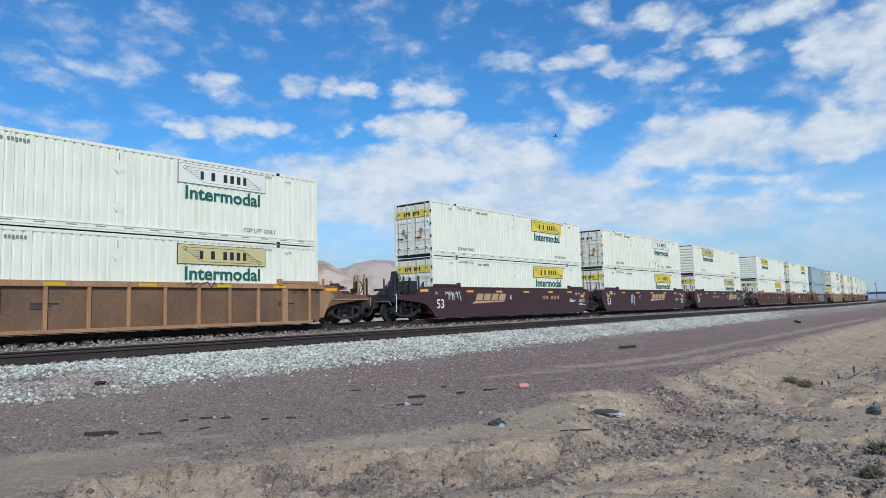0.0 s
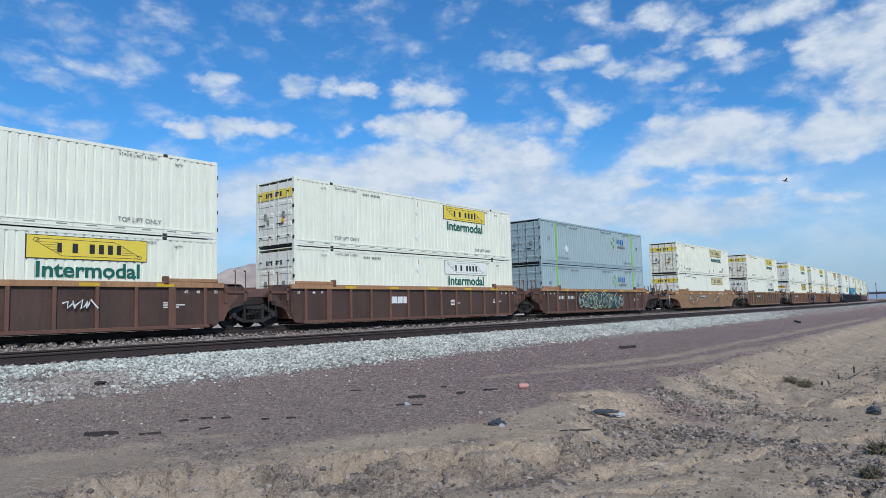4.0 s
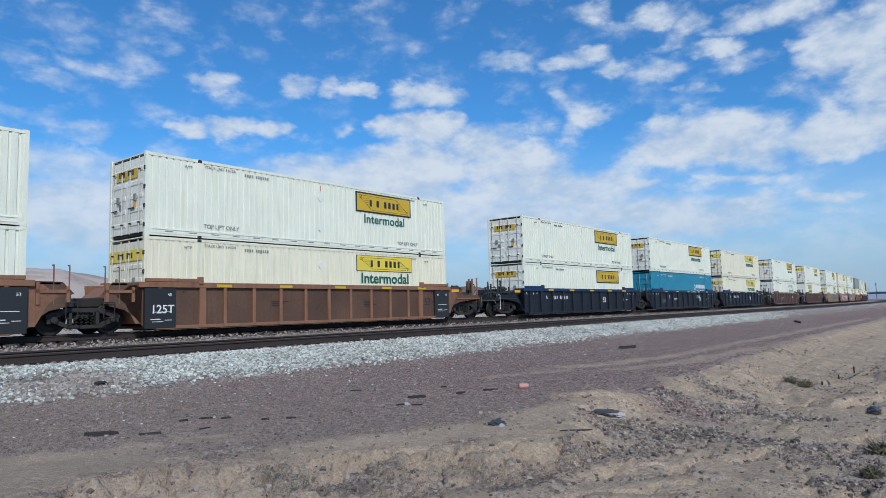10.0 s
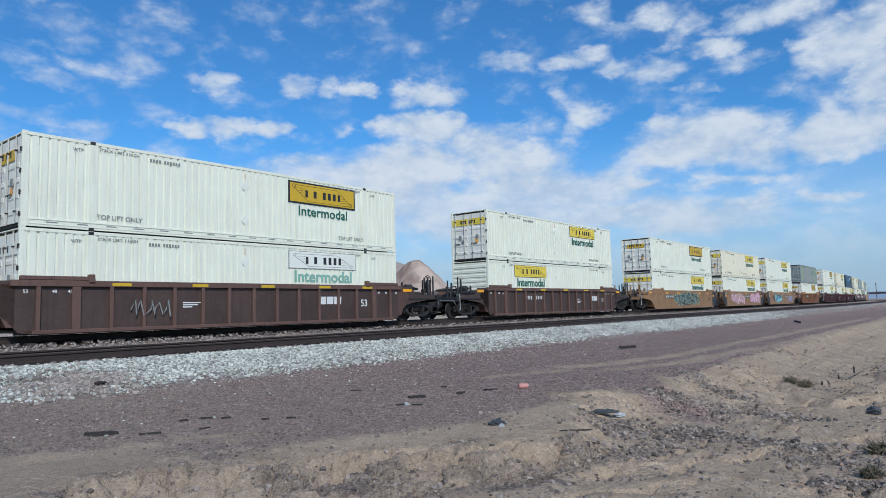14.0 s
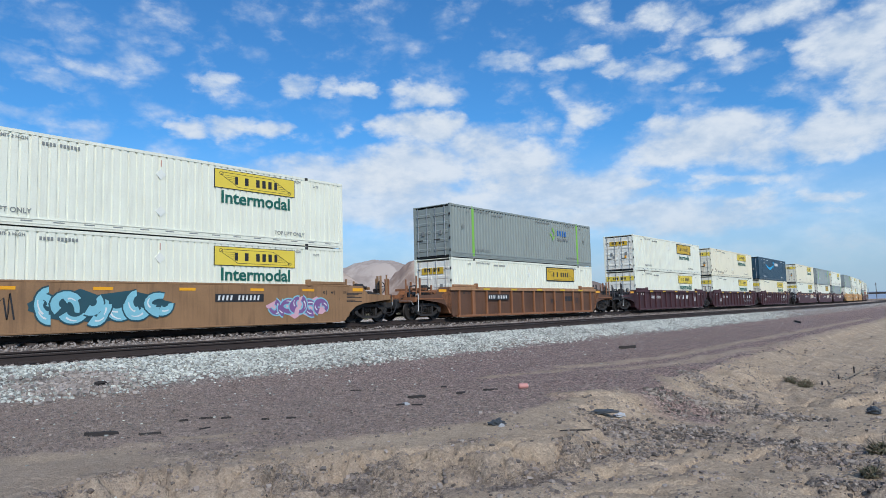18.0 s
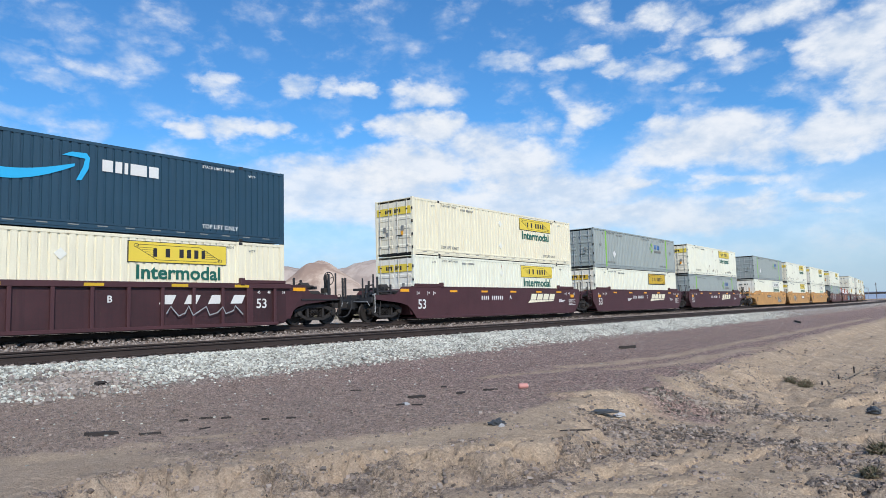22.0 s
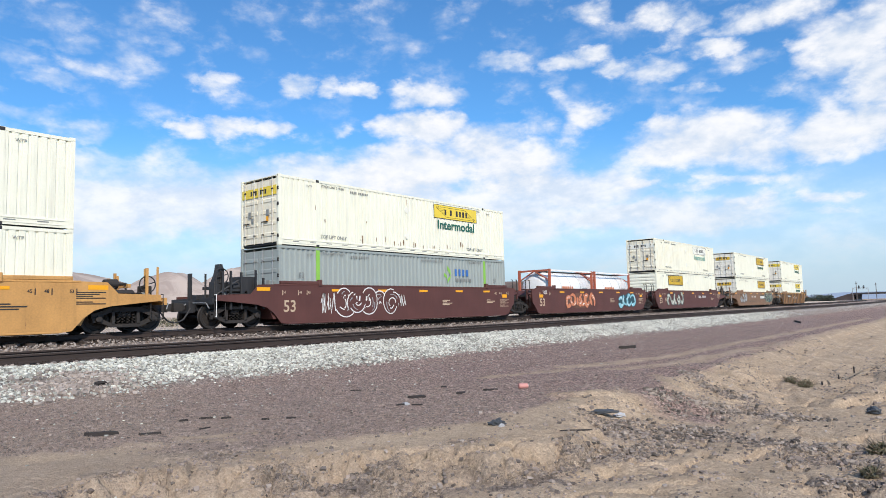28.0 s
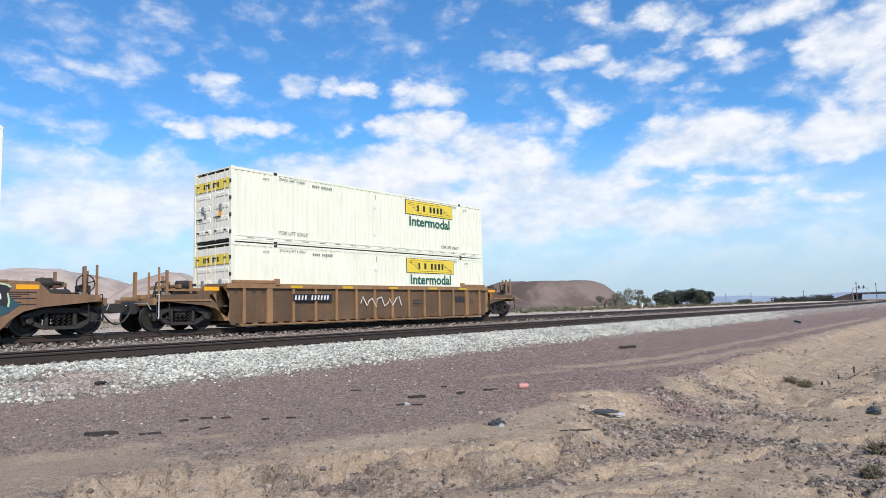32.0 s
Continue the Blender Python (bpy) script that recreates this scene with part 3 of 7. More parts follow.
def ground_material():
    m = bpy.data.materials.new("desert_ground")
    m.use_nodes = True
    nt = m.node_tree
    b = nt.nodes["Principled BSDF"]
    b.inputs["Roughness"].default_value = 0.95
    b.inputs["Specular IOR Level"].default_value = 0.15
    tc = nt.nodes.new("ShaderNodeTexCoord")
    P = tc.outputs["Object"]
    sep = node(nt, "ShaderNodeSeparateXYZ", [(0, P)])

    def noise(scale, detail=5.0, rough=0.6, stretch=None):
        v = P if stretch is None else node(nt, "ShaderNodeVectorMath", [(0, P), (1, stretch)], operation="MULTIPLY").outputs[0]
        return node(nt, "ShaderNodeTexNoise", [("Vector", v), ("Scale", scale), ("Detail", detail), ("Roughness", rough)]).outputs[0]

    def ramp(v, a, b2, lo=0.0, hi=1.0):
        return node(nt, "ShaderNodeMapRange", [(0, v), (1, a), (2, b2), (3, lo), (4, hi)], space="SMOOTHSTEP").outputs[0]

    def mix(f, a, c):
        return node(nt, "ShaderNodeMix", [(0, f), (6, a if not isinstance(a, tuple) else (*a, 1)), (7, c if not isinstance(c, tuple) else (*c, 1))], blend="MIX").outputs[2]

    def add(a, c, op="ADD"):
        return node(nt, "ShaderNodeMath", [(0, a), (1, c)], operation=op).outputs[0]
    # the line bends away past x = 45: follow it
    run = node(nt, "ShaderNodeMath", [(0, add(sep.outputs[0], -45.0)), (1, 0.0)], operation="MAXIMUM").outputs[0]
    run = add(add(run, run, "MULTIPLY"), -0.00025, "MULTIPLY")
    side = add(sep.outputs[1], run)
    big, mid, fine, dust = noise(0.35), noise(1.7), noise(9.0, 6.0, 0.7), noise(55.0, 4.0, 0.7)
    share = {}
    for key in ("road", "silt", "stony", "dark"):
        share[key] = nt.nodes.new("ShaderNodeAttribute")
        share[key].attribute_name = key
    share = {k: n.outputs["Fac"] for k, n in share.items()}
    purple = mix(ramp(fine, 0.35, 0.7), (0.245, 0.182, 0.166), (0.335, 0.257, 0.234))
    purple = mix(ramp(mid, 0.45, 0.7, 0.0, 0.4), purple, (0.35, 0.285, 0.245))
    purple = mix(add(ramp(sep.outputs[0], 4.0, 13.0, 0.85, 0.0), ramp(big, 0.35, 0.65, 0.6, 1.0), "MULTIPLY"), purple, mix(ramp(fine, 0.35, 0.7), (0.29, 0.238, 0.20), (0.395, 0.33, 0.28)))
    tan = mix(ramp(mid, 0.3, 0.7), (0.335, 0.272, 0.20), (0.44, 0.36, 0.27))
    tan = mix(ramp(fine, 0.5, 0.75, 0.0, 0.35), tan, (0.28, 0.23, 0.185))
    grey = mix(ramp(fine, 0.3, 0.7), (0.24, 0.20, 0.165), (0.355, 0.30, 0.245))
    coal = mix(ramp(fine, 0.3, 0.7), (0.12, 0.105, 0.10), (0.24, 0.21, 0.19))
    scrub = mix(ramp(big, 0.35, 0.65), (0.29, 0.24, 0.18), (0.40, 0.34, 0.262))
    stone = mix(ramp(fine, 0.35, 0.65), (0.23, 0.205, 0.185), (0.45, 0.44, 0.41))
    stone = mix(ramp(add(mid, ramp(side, 12.2, 13.2, 0.12, -0.1)), 0.5, 0.7, 0.0, 0.8), stone, (0.25, 0.20, 0.175))
    crib = mix(ramp(fine, 0.35, 0.65), (0.19, 0.16, 0.145), (0.36, 0.315, 0.285))
    wob = add(add(mid, -0.5), 1.6, "MULTIPLY")
    low = mix(add(share["stony"], 0.85, "MULTIPLY"), tan, grey)
    low = mix(ramp(sep.outputs[0], 3.4, 6.4, 0.6, 0.0), low, grey)
    low = mix(ramp(dust, 0.58, 0.72, 0.0, 0.5), low, (0.15, 0.125, 0.105))
    c = mix(share["road"], low, purple)
    c = mix(add(share["silt"], ramp(fine, 0.35, 0.6, 0.45, 0.95), "MULTIPLY"), c, tan)
    c = mix(add(share["dark"], 0.85, "MULTIPLY"), c, coal)
    c = mix(ramp(add(side, add(wob, 0.35, "MULTIPLY")), 11.5, 11.9), c, stone)
    c = mix(ramp(side, 13.2, 13.5), c, crib)
    # oil and brake dust between the rails
    for yc in (Y_NEAR, Y_TRAIN):
        d = node(nt, "ShaderNodeMath", [(0, add(side, -yc))], operation="ABSOLUTE").outputs[0]
        c = mix(ramp(add(d, add(wob, 0.12, "MULTIPLY")), 1.1, 1.5, 0.85, 0.0), c, (0.055, 0.045, 0.040))
    c = mix(ramp(side, 26.3, 28.0), c, scrub)
    # pale strip: sun glare on the plain beyond, put into the ground colour
    c = mix(add(ramp(side, 30.5, 33.0), ramp(side, 52.0, 70.0, 1.0, 0.0), "MULTIPLY"), c, (0.52, 0.45, 0.37))
    # single stones of two sizes, few of them in the fine silt
    stiff = add(add(share["road"], share["stony"], "MAXIMUM"), add(share["silt"], -0.75, "MULTIPLY"))
    stiff = node(nt, "ShaderNodeMath", [(0, add(stiff, share["dark"])), (1, ramp(side, 11.0, 11.6, 0.42, 1.0))], operation="MAXIMUM").outputs[0]
    stiff = node(nt, "ShaderNodeMath", [(0, stiff), (1, 1.0)], operation="MINIMUM").outputs[0]
    stiff = add(stiff, ramp(mid, 0.35, 0.65, 0.28, 0.45), "MAXIMUM")
    grains = []
    for scale in (26.0, 70.0):
        vo = node(nt, "ShaderNodeTexVoronoi", [("Vector", P), ("Scale", scale)])
        one = node(nt, "ShaderNodeSeparateXYZ", [(0, vo.outputs["Color"])]).outputs[0]
        grains.append(vo.outputs["Distance"])
        g = node(nt, "ShaderNodeMapRange", [(0, one), (1, 0.0), (2, 1.0), (3, 0.56), (4, 1.48)]).outputs[0]
        g = add(add(add(g, -1.0), add(stiff, ramp(sep.outputs[0], 4.0, 11.0, 0.5, 1.0), "MULTIPLY"), "MULTIPLY"), 1.0)
        c = node(nt, "ShaderNodeVectorMath", [(0, c), (1, g)], operation="MULTIPLY").outputs[0]
    lit = node(nt, "ShaderNodeMapRange", [(0, dust), (1, 0.3), (2, 0.7), (3, 0.76), (4, 1.24)]).outputs[0]
    out = node(nt, "ShaderNodeVectorMath", [(0, c), (1, lit)], operation="MULTIPLY").outputs[0]
    out = node(nt, "ShaderNodeVectorMath", [(0, out), (1, (1.075, 1.0, 0.95))], operation="MULTIPLY").outputs[0]
    nt.links.new(out, b.inputs["Base Color"])
    h = add(dust, 0.35, "MULTIPLY")
    rocky = fine
    for d in grains:
        rocky = add(rocky, add(d, -0.8, "MULTIPLY"))
    h = add(h, add(rocky, add(stiff, 0.12), "MULTIPLY"))
    bp = node(nt, "ShaderNodeBump", [("Height", h), ("Strength", 0.9), ("Distance", 0.035)])
    nt.links.new(bp.outputs[0], b.inputs["Normal"])
    return m


def build_ground():
    xs = graded(1.8, 15.0, 0.03, 4200.0, 1.07)
    ys = graded(0.6, 6.8, 0.03, 4200.0, 1.08)
    gx, gy = np.meshgrid(xs, ys)
    gz = ground_z(gx, gy)
    nx, ny = len(xs), len(ys)
    idx = np.arange(nx * ny).reshape(ny, nx)
    faces = np.stack([idx[:-1, :-1], idx[:-1, 1:], idx[1:, 1:], idx[1:, :-1]], -1).reshape(-1, 4)
    ob = from_arrays("ground", np.stack([gx, gy, gz], -1).reshape(-1, 3), faces, ground_material(), True)
    close = (abs(gx - 40) < 60) & (abs(gy - 8) < 14)
    for key, share in (("road", road_share), ("silt", lambda x, y: np.maximum(patches(SILT, x, y), patches(SAND, x, y))), ("stony", lambda x, y: np.maximum(patches(STONY, x, y), patches(GRAVEL, x, y))), ("dark", lambda x, y: patches(DARKLY, x, y))):
        w = (lateral(gx, gy) > 5.5).astype(np.float32) if key == "road" else np.zeros(gx.shape, np.float32)
        w[close] = share(gx[close], gy[close])
        ob.data.attributes.new(key, "FLOAT", "POINT").data.foreach_set("value", w.ravel())
    tagged(ob, "reddish gravel and tan desert dirt with washed-out edges", "ground", kind="structure")


build_ground()

# eight corners of a broken stone
CUBE = np.array([(x, y, z) for z in (-1, 1) for x, y in ((-1, -1), (1, -1), (1, 1), (-1, 1))], float)
QUADS = np.array([(3, 2, 1, 0), (4, 5, 6, 7), (0, 1, 5, 4), (1, 2, 6, 5), (2, 3, 7, 6), (3, 0, 4, 7)])


def stones(name, x, y, size, material, label, category, sink=0.2, flat=0.75):
    rng = np.random.default_rng(len(name) + len(x))
    n = len(x)
    q = CUBE[None] * (0.62 + 0.5 * rng.random((n, 8, 3)))
    q *= (np.array([1.0, 0.8, flat])[None] * (0.7 + 0.6 * rng.random((n, 3))))[:, None, :]
    a, b = rng.random(n) * 6.28, (rng.random(n) - 0.5) * 1.4
    ca, sa, cb, sb = np.cos(a)[:, None], np.sin(a)[:, None], np.cos(b)[:, None], np.sin(b)[:, None]
    X, Yy, Z = q[..., 0], q[..., 1], q[..., 2]
    Yy, Z = Yy * cb - Z * sb, Yy * sb + Z * cb
    X, Yy = X * ca - Yy * sa, X * sa + Yy * ca
    pts = np.stack([X, Yy, Z], -1) * size[:, None, None] + np.stack([x, y, ground_z(x, y) + size * sink], -1)[:, None, :]
    faces = (QUADS[None] + 8 * np.arange(n)[:, None, None]).reshape(-1, 4)
    return tagged(from_arrays(name, pts.reshape(-1, 3), faces, material), label, category, kind="stuff")


def scatter(n, x0, x1, v0, v1, seed, near=1.7):
    """Random places, thinner with distance along the line."""
    rng = np.random.default_rng(seed)
    x = x0 + (x1 - x0) * rng.random(n) ** near
    v = v0 + (v1 - v0) * rng.random(n)
    return x, v + np.interp(x, _tx, _ty), rng


x, y, rng = scatter(56000, 2.0, 62.0, 11.6, 13.45, 1)
keep = rng.random(len(x)) < np.clip((lateral(x, y) - 11.6 - 0.8 * fbm(x * 0.8, y * 0, 3, 4)) / 0.7, 0.04, 1) * np.where(np.hypot((x - 5.0) / 1.1, (lateral(x, y) - 12.3) / 0.6) + 1.2 * fbm(x * 2, y * 2, 3, 53) < 1.0, 0.3, 1.0) * np.clip((60 - x) / 18, 0.1, 1)
stones("white_ballast", x[keep], y[keep], 0.012 + 0.020 * rng.random(keep.sum()), M["ballast"], "pale crushed-stone ballast on the bank of the track", "ballast")
x, y, rng = scatter(40000, 2.0, 80.0, 13.4, 25.2, 2)
v = lateral(x, y)
keep = ~((abs(v - Y_NEAR) < 1.25) & (rng.random(len(x)) < 0.85)) & ~((abs(v - Y_TRAIN) < 1.3) & (rng.random(len(x)) < 0.8))
x, y = x[keep], y[keep]
stones("brown_ballast", x, y, 0.017 + 0.026 * rng.random(len(x)), M["grit"], "brown-grey crushed stone between and beside the rails", "ballast", 0.1)
rng = np.random.default_rng(11)
x, y = 5.0 + 0.55 * rng.normal(size=900), 12.3 + 0.28 * rng.normal(size=900)
stones("dark_ballast", x, y, 0.018 + 0.03 * rng.random(len(x)) ** 1.5, M["grit"], "weathered brown stones among the pale ballast", "ballast", 0.3)
x, y, rng = scatter(2600, 2.0, 60.0, 6.0, 11.8, 3)
keep = rng.random(len(x)) < np.clip((lateral(x, y) - 5.5) / 6.0, 0, 1) ** 3 + 0.008
stones("loose_stones", x[keep], y[keep], 0.006 + 0.015 * rng.random(keep.sum()) ** 1.5, M["ballast"], "pale stones strewn over the gravel road", "stones")
x, y, rng = scatter(100000, 2.3, 30.0, -1.5, 6.4, 5, 2.0)
keep = (1 - 0.8 * road_share(x, y)) * (1 - 0.85 * np.maximum(patches(SAND, x, y), patches(SILT, x, y))) * (0.7 * np.maximum(patches(STONY, x, y), patches(GRAVEL, x, y)) + 0.5 * patches(DARKLY, x, y) + 0.13 + 0.3 * (vnoise(x * 1.3, y * 1.9, 50) > 0.6)) > rng.random(len(x))
stones("desert_pebbles", x[keep], y[keep], (0.004 + 0.018 * rng.random(keep.sum()) ** 3.0) * np.where(x[keep] > 6.8, 1.25, 1.0), M["pebble"], "dark pebbles and clods on the washed-out dirt", "pebbles")
x, y, rng = scatter(64000, 2.6, 24.0, 0.0, 6.2, 8, 1.5)
keep = patches(STONY, x, y) * np.clip((lateral(x, y) + 1) / 2, 0, 1) * (0.25 + 0.75 * (vnoise(x * 2.3, y * 2.9, 57) > 0.42)) > rng.random(len(x))
stones("rubble", x[keep], y[keep], (0.009 + 0.024 * rng.random(keep.sum()) ** 2.6) * np.clip(x[keep] / 9.0, 0.5, 1.25), M["rubble"], "broken grey and tan rubble strewn below the road", "rubble", 0.25, 0.6)
x, y, rng = scatter(19000, 2.5, 36.0, 5.0, 11.6, 6, 2.0)
keep = rng.random(len(x)) < road_share(x, y) * (1 - 0.7 * patches(SILT, x, y))
x, y = x[keep], y[keep]
stones("road_gravel", x, y, 0.004 + 0.013 * rng.random(len(x)) ** 2.5, M["pebble"], "fine reddish gravel on the service road", "gravel")
x, y, rng = scatter(700, 3.0, 40.0, 1.0, 5.5, 7)
stones("pale_clods", x, y, 0.010 + 0.022 * rng.random(len(x)) ** 2, M["grit"], "dry clods of earth", "stones")


# ---------------------------------------------------------------- the two tracks
def sweep(off, profile, s, z):
    """A profile of (across, up) drawn along the line."""
    rows = []
    for a, h in profile:
        x, y = track(s, off + a)
        rows.append(np.stack([x, y, np.full_like(x, z + h)], -1))
    v = np.stack(rows, 1)
    n, k = v.shape[:2]
    idx = np.arange(n * k).reshape(n, k)
    nxt = np.roll(idx, -1, 1)
    f = np.stack([idx[:-1], nxt[:-1], nxt[1:], idx[1:]], -1).reshape(-1, 4)
    return v.reshape(-1, 3), f


RAIL = [(-0.07, -0.17), (0.07, -0.17), (0.07, -0.155), (0.012, -0.13), (0.012, -0.045), (0.036, -0.035), (0.036, -0.004), (-0.036, -0.004), (-0.036, -0.035), (-0.012, -0.045), (-0.012, -0.13), (-0.07, -0.155)]
HEAD = [(-0.03, -0.004), (0.03, -0.004), (0.026, 0.0), (-0.026, 0.0)]
TIE = surface("dark_oiled_timber", (0.060, 0.045, 0.038), 0.9, vary=0.3, bump=0.3)
S_RAIL = np.concatenate([np.arange(-200.0, 0, 10), np.arange(0, 700, 2.5)])


def lay_track(off, z, s0, s1, label, head):
    root = tagged(new("railway_track"), label, "track", kind="structure")
    for g in (-0.7525, 0.7525):
        v, f = sweep(off + g, RAIL, S_RAIL, z)
        r = from_arrays("rail", v, f, M["rail"])
        r.parent = root
        v, f = sweep(off + g, HEAD, S_RAIL, z)
        h = from_arrays("rail_head", v, f, head)
        h.parent = r
    tie = shared("tie", lambda bm: soften(box(bm, -0.115, 0.115, -1.3, 1.3, -0.17, 0.0), 0.012), TIE)
    plate = shared("tieplate", lambda bm: [soften(box(bm, -0.09, 0.09, -0.19, 0.19, 0.0, 0.018), 0.004)] + [box(bm, a - 0.014, a + 0.014, b - 0.02, b + 0.02, 0.018, 0.055) for a in (-0.05, 0.0, 0.05) for b in (-0.11, 0.11)], M["rail"])
    rnd = random.Random(int(off * 10))
    for i in range(int((s1 - s0) / 0.53)):
        s = s0 + i * 0.53 + rnd.uniform(-0.02, 0.02)
        x, y = track(s, off)
        part("tie", tie, root, (float(x), float(y), z - 0.19 + rnd.uniform(-0.008, 0.004)), "", Matrix.Rotation(rnd.uniform(-0.01, 0.01) + float(np.interp(s, _ts, _th)), 4, "Z"))
        if s < 28:
            x, y = track(s, off - 0.7525)
            part("tie_plate", plate, root, (float(x), float(y), z - 0.189), "", Matrix.Rotation(float(np.interp(s, _ts, _th)), 4, "Z"))
    # the rest, far off
    s = np.arange(s1, 420, 0.53)
    cx, cy = track(s, off)
    th = np.interp(s, _ts, _th)
    q = CUBE[None] * np.array([0.115, 1.3, 0.085]) + 0 * s[:, None, None]
    c, n = np.cos(th)[:, None], np.sin(th)[:, None]
    pts = np.stack([q[..., 0] * c - q[..., 1] * n + cx[:, None], q[..., 0] * n + q[..., 1] * c + cy[:, None], q[..., 2] + z - 0.275], -1)
    rest = from_arrays("far_ties", pts.reshape(-1, 3), (QUADS[None] + 8 * np.arange(len(s))[:, None, None]).reshape(-1, 4), TIE)
    rest.parent = root
    tagged(rest, kind="stuff")


# ---------------------------------------------------------------- hills, trees and far things
def place(az, dist):
    return dist * math.sin(radians(az)), dist * math.cos(radians(az))


def rock(name, a, b):
    m = bpy.data.materials.new(name)
    m.use_nodes = True
    nt = m.node_tree
    p = nt.nodes["Principled BSDF"]
    p.inputs["Roughness"].default_value = 1.0
    p.inputs["Specular IOR Level"].default_value = 0.05
    tc = nt.nodes.new("ShaderNodeTexCoord")
    n1 = node(nt, "ShaderNodeTexNoise", [("Vector", tc.outputs["Object"]), ("Scale", 0.012), ("Detail", 8.0), ("Roughness", 0.65), ("Distortion", 0.6)])
    n2 = node(nt, "ShaderNodeMapRange", [(0, n1.outputs[0]), (1, 0.40), (2, 0.60), (3, 0.0), (4, 1.0)], space="SMOOTHSTEP")
    mx = node(nt, "ShaderNodeMix", [(0, n2.outputs[0]), (6, (*a, 1)), (7, (*b, 1))], blend="MIX")
    nt.links.new(mx.outputs[2], p.inputs["Base Color"])
    return m


# rose rock is lightened so that its colour carries some distance haze
ROSE = rock("rose_desert_rock", (0.34, 0.275, 0.24), (0.46, 0.38, 0.33))
SAND = rock("pale_sandy_rock", (0.33, 0.235, 0.185), (0.55, 0.43, 0.345))
DARK = rock("brown_mesa_rock", (0.125, 0.095, 0.083), (0.20, 0.155, 0.135))
# blue-grey base: haze before the far ranges, painted into the rock colour
BLUE = rock("haze_blue_rock", (0.27, 0.33, 0.42), (0.31, 0.37, 0.46))


def hill(az, dist, wide, high, deep, material, label, power=2.0, seed=0):
    """A hill with gullied slopes; wide: half width in degrees, high: degrees above the plain."""
    half = dist * math.tan(radians(wide)) * 1.5
    H = dist * math.tan(radians(high))
    nx, ny = 90, 40
    u, w = np.meshgrid(np.linspace(-1, 1, nx), np.linspace(-1, 1, ny))
    r = np.hypot(u * 1.5, w * 1.6 + 0.18 * np.sin(u * 5 + seed))
    z = H * np.exp(-np.abs(r) ** power)
    ridge = np.abs(fbm(u * 4 + seed, w * 2.5 + seed, 5, 60 + seed))
    z = z * (0.93 + 0.25 * fbm(u * 3 + seed, w * 3, 5, 70 + seed)) - H * 0.3 * ridge * np.clip(z / H, 0, 1) * np.clip(1.4 - z / H, 0, 1)
    z = z * np.clip((1.25 - np.maximum(np.abs(u), np.abs(w))) / 0.25, 0, 1) - 6 * np.clip(np.maximum(np.abs(u), np.abs(w)) - 0.9, 0, 1) * 10
    idx = np.arange(nx * ny).reshape(ny, nx)
    f = np.stack([idx[:-1, :-1], idx[:-1, 1:], idx[1:, 1:], idx[1:, :-1]], -1).reshape(-1, 4)
    ob = from_arrays("hill", np.stack([u * half, w * deep, z - 1.5], -1).reshape(-1, 3), f, material, True)
    cx, cy = place(az, dist)
    ob.matrix_basis = pose(cx, cy, 0, 0, 0, -az)
    return tagged(ob, label, "hill")


hill(8.0, 2000, 10.0, 5.3, 500, ROSE, "rose-brown bare desert hill", 2.4, 1)
hill(20.0, 1900, 9.0, 3.9, 420, ROSE, "rose-brown bare desert hill", 3.0, 2)
hill(29.0, 1750, 5.0, 3.6, 300, ROSE, "low rounded desert hill", 2.4, 3)
hill(36.5, 1900, 6.5, 4.4, 420, ROSE, "rose-brown gullied desert hill", 3.0, 4)
hill(40.6, 1500, 4.0, 4.9, 320, SAND, "pale sandy hill with eroded white slopes", 1.8, 5)
hill(45.0, 2100, 6.5, 4.5, 380, ROSE, "rose-brown gullied desert hill", 3.0, 6)
hill(48.5, 1600, 3.4, 4.4, 300, SAND, "pale sandy hill with eroded white slopes", 1.8, 7)
hill(59.2, 1500, 6.3, 2.35, 260, DARK, "brown flat-topped mesa", 8.0, 8)
hill(53.0, 1350, 5.0, 2.0, 220, DARK, "brown flat-topped mesa", 4.0, 9)
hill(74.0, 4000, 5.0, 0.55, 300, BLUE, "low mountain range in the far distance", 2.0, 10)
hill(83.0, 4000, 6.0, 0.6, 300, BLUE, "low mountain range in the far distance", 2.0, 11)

LEAF = {
    "dark": surface("dark_green_leaves", (0.048, 0.060, 0.043), 0.8, vary=0.45, island=True, bump=0.0),
    "dry": surface("dusty_olive_leaves", (0.13, 0.125, 0.085), 0.85, vary=0.4, island=True, bump=0.0),
    "scrub": surface("grey_green_scrub", (0.13, 0.12, 0.075), 0.9, vary=0.45, island=True, bump=0.0),
}
BARK = surface("grey_bark", (0.12, 0.09, 0.07), 0.9, vary=0.3, bump=0.3)


def leaf_cloud(centres, radii, count, size, seed):
    rng = np.random.default_rng(seed)
    k = rng.integers(0, len(centres), count)
    d = rng.normal(size=(count, 3))
    d /= np.linalg.norm(d, axis=1)[:, None]
    p = np.array(centres)[k] + d * (np.array(radii)[k] * (0.35 + 0.65 * rng.random(count) ** 0.5))[:, None] * np.array([1, 1, 0.8])
    a = rng.normal(size=(count, 3))
    b = rng.normal(size=(count, 3))
    a, b = a / np.linalg.norm(a, axis=1)[:, None], b / np.linalg.norm(b, axis=1)[:, None]
    s = (size * (0.6 + 0.8 * rng.random(count)))[:, None]
    quad = np.stack([p - a * s, p - b * s * 0.5, p + a * s, p + b * s * 0.5], 1)
    return quad.reshape(-1, 3), np.arange(count * 4).reshape(-1, 4)


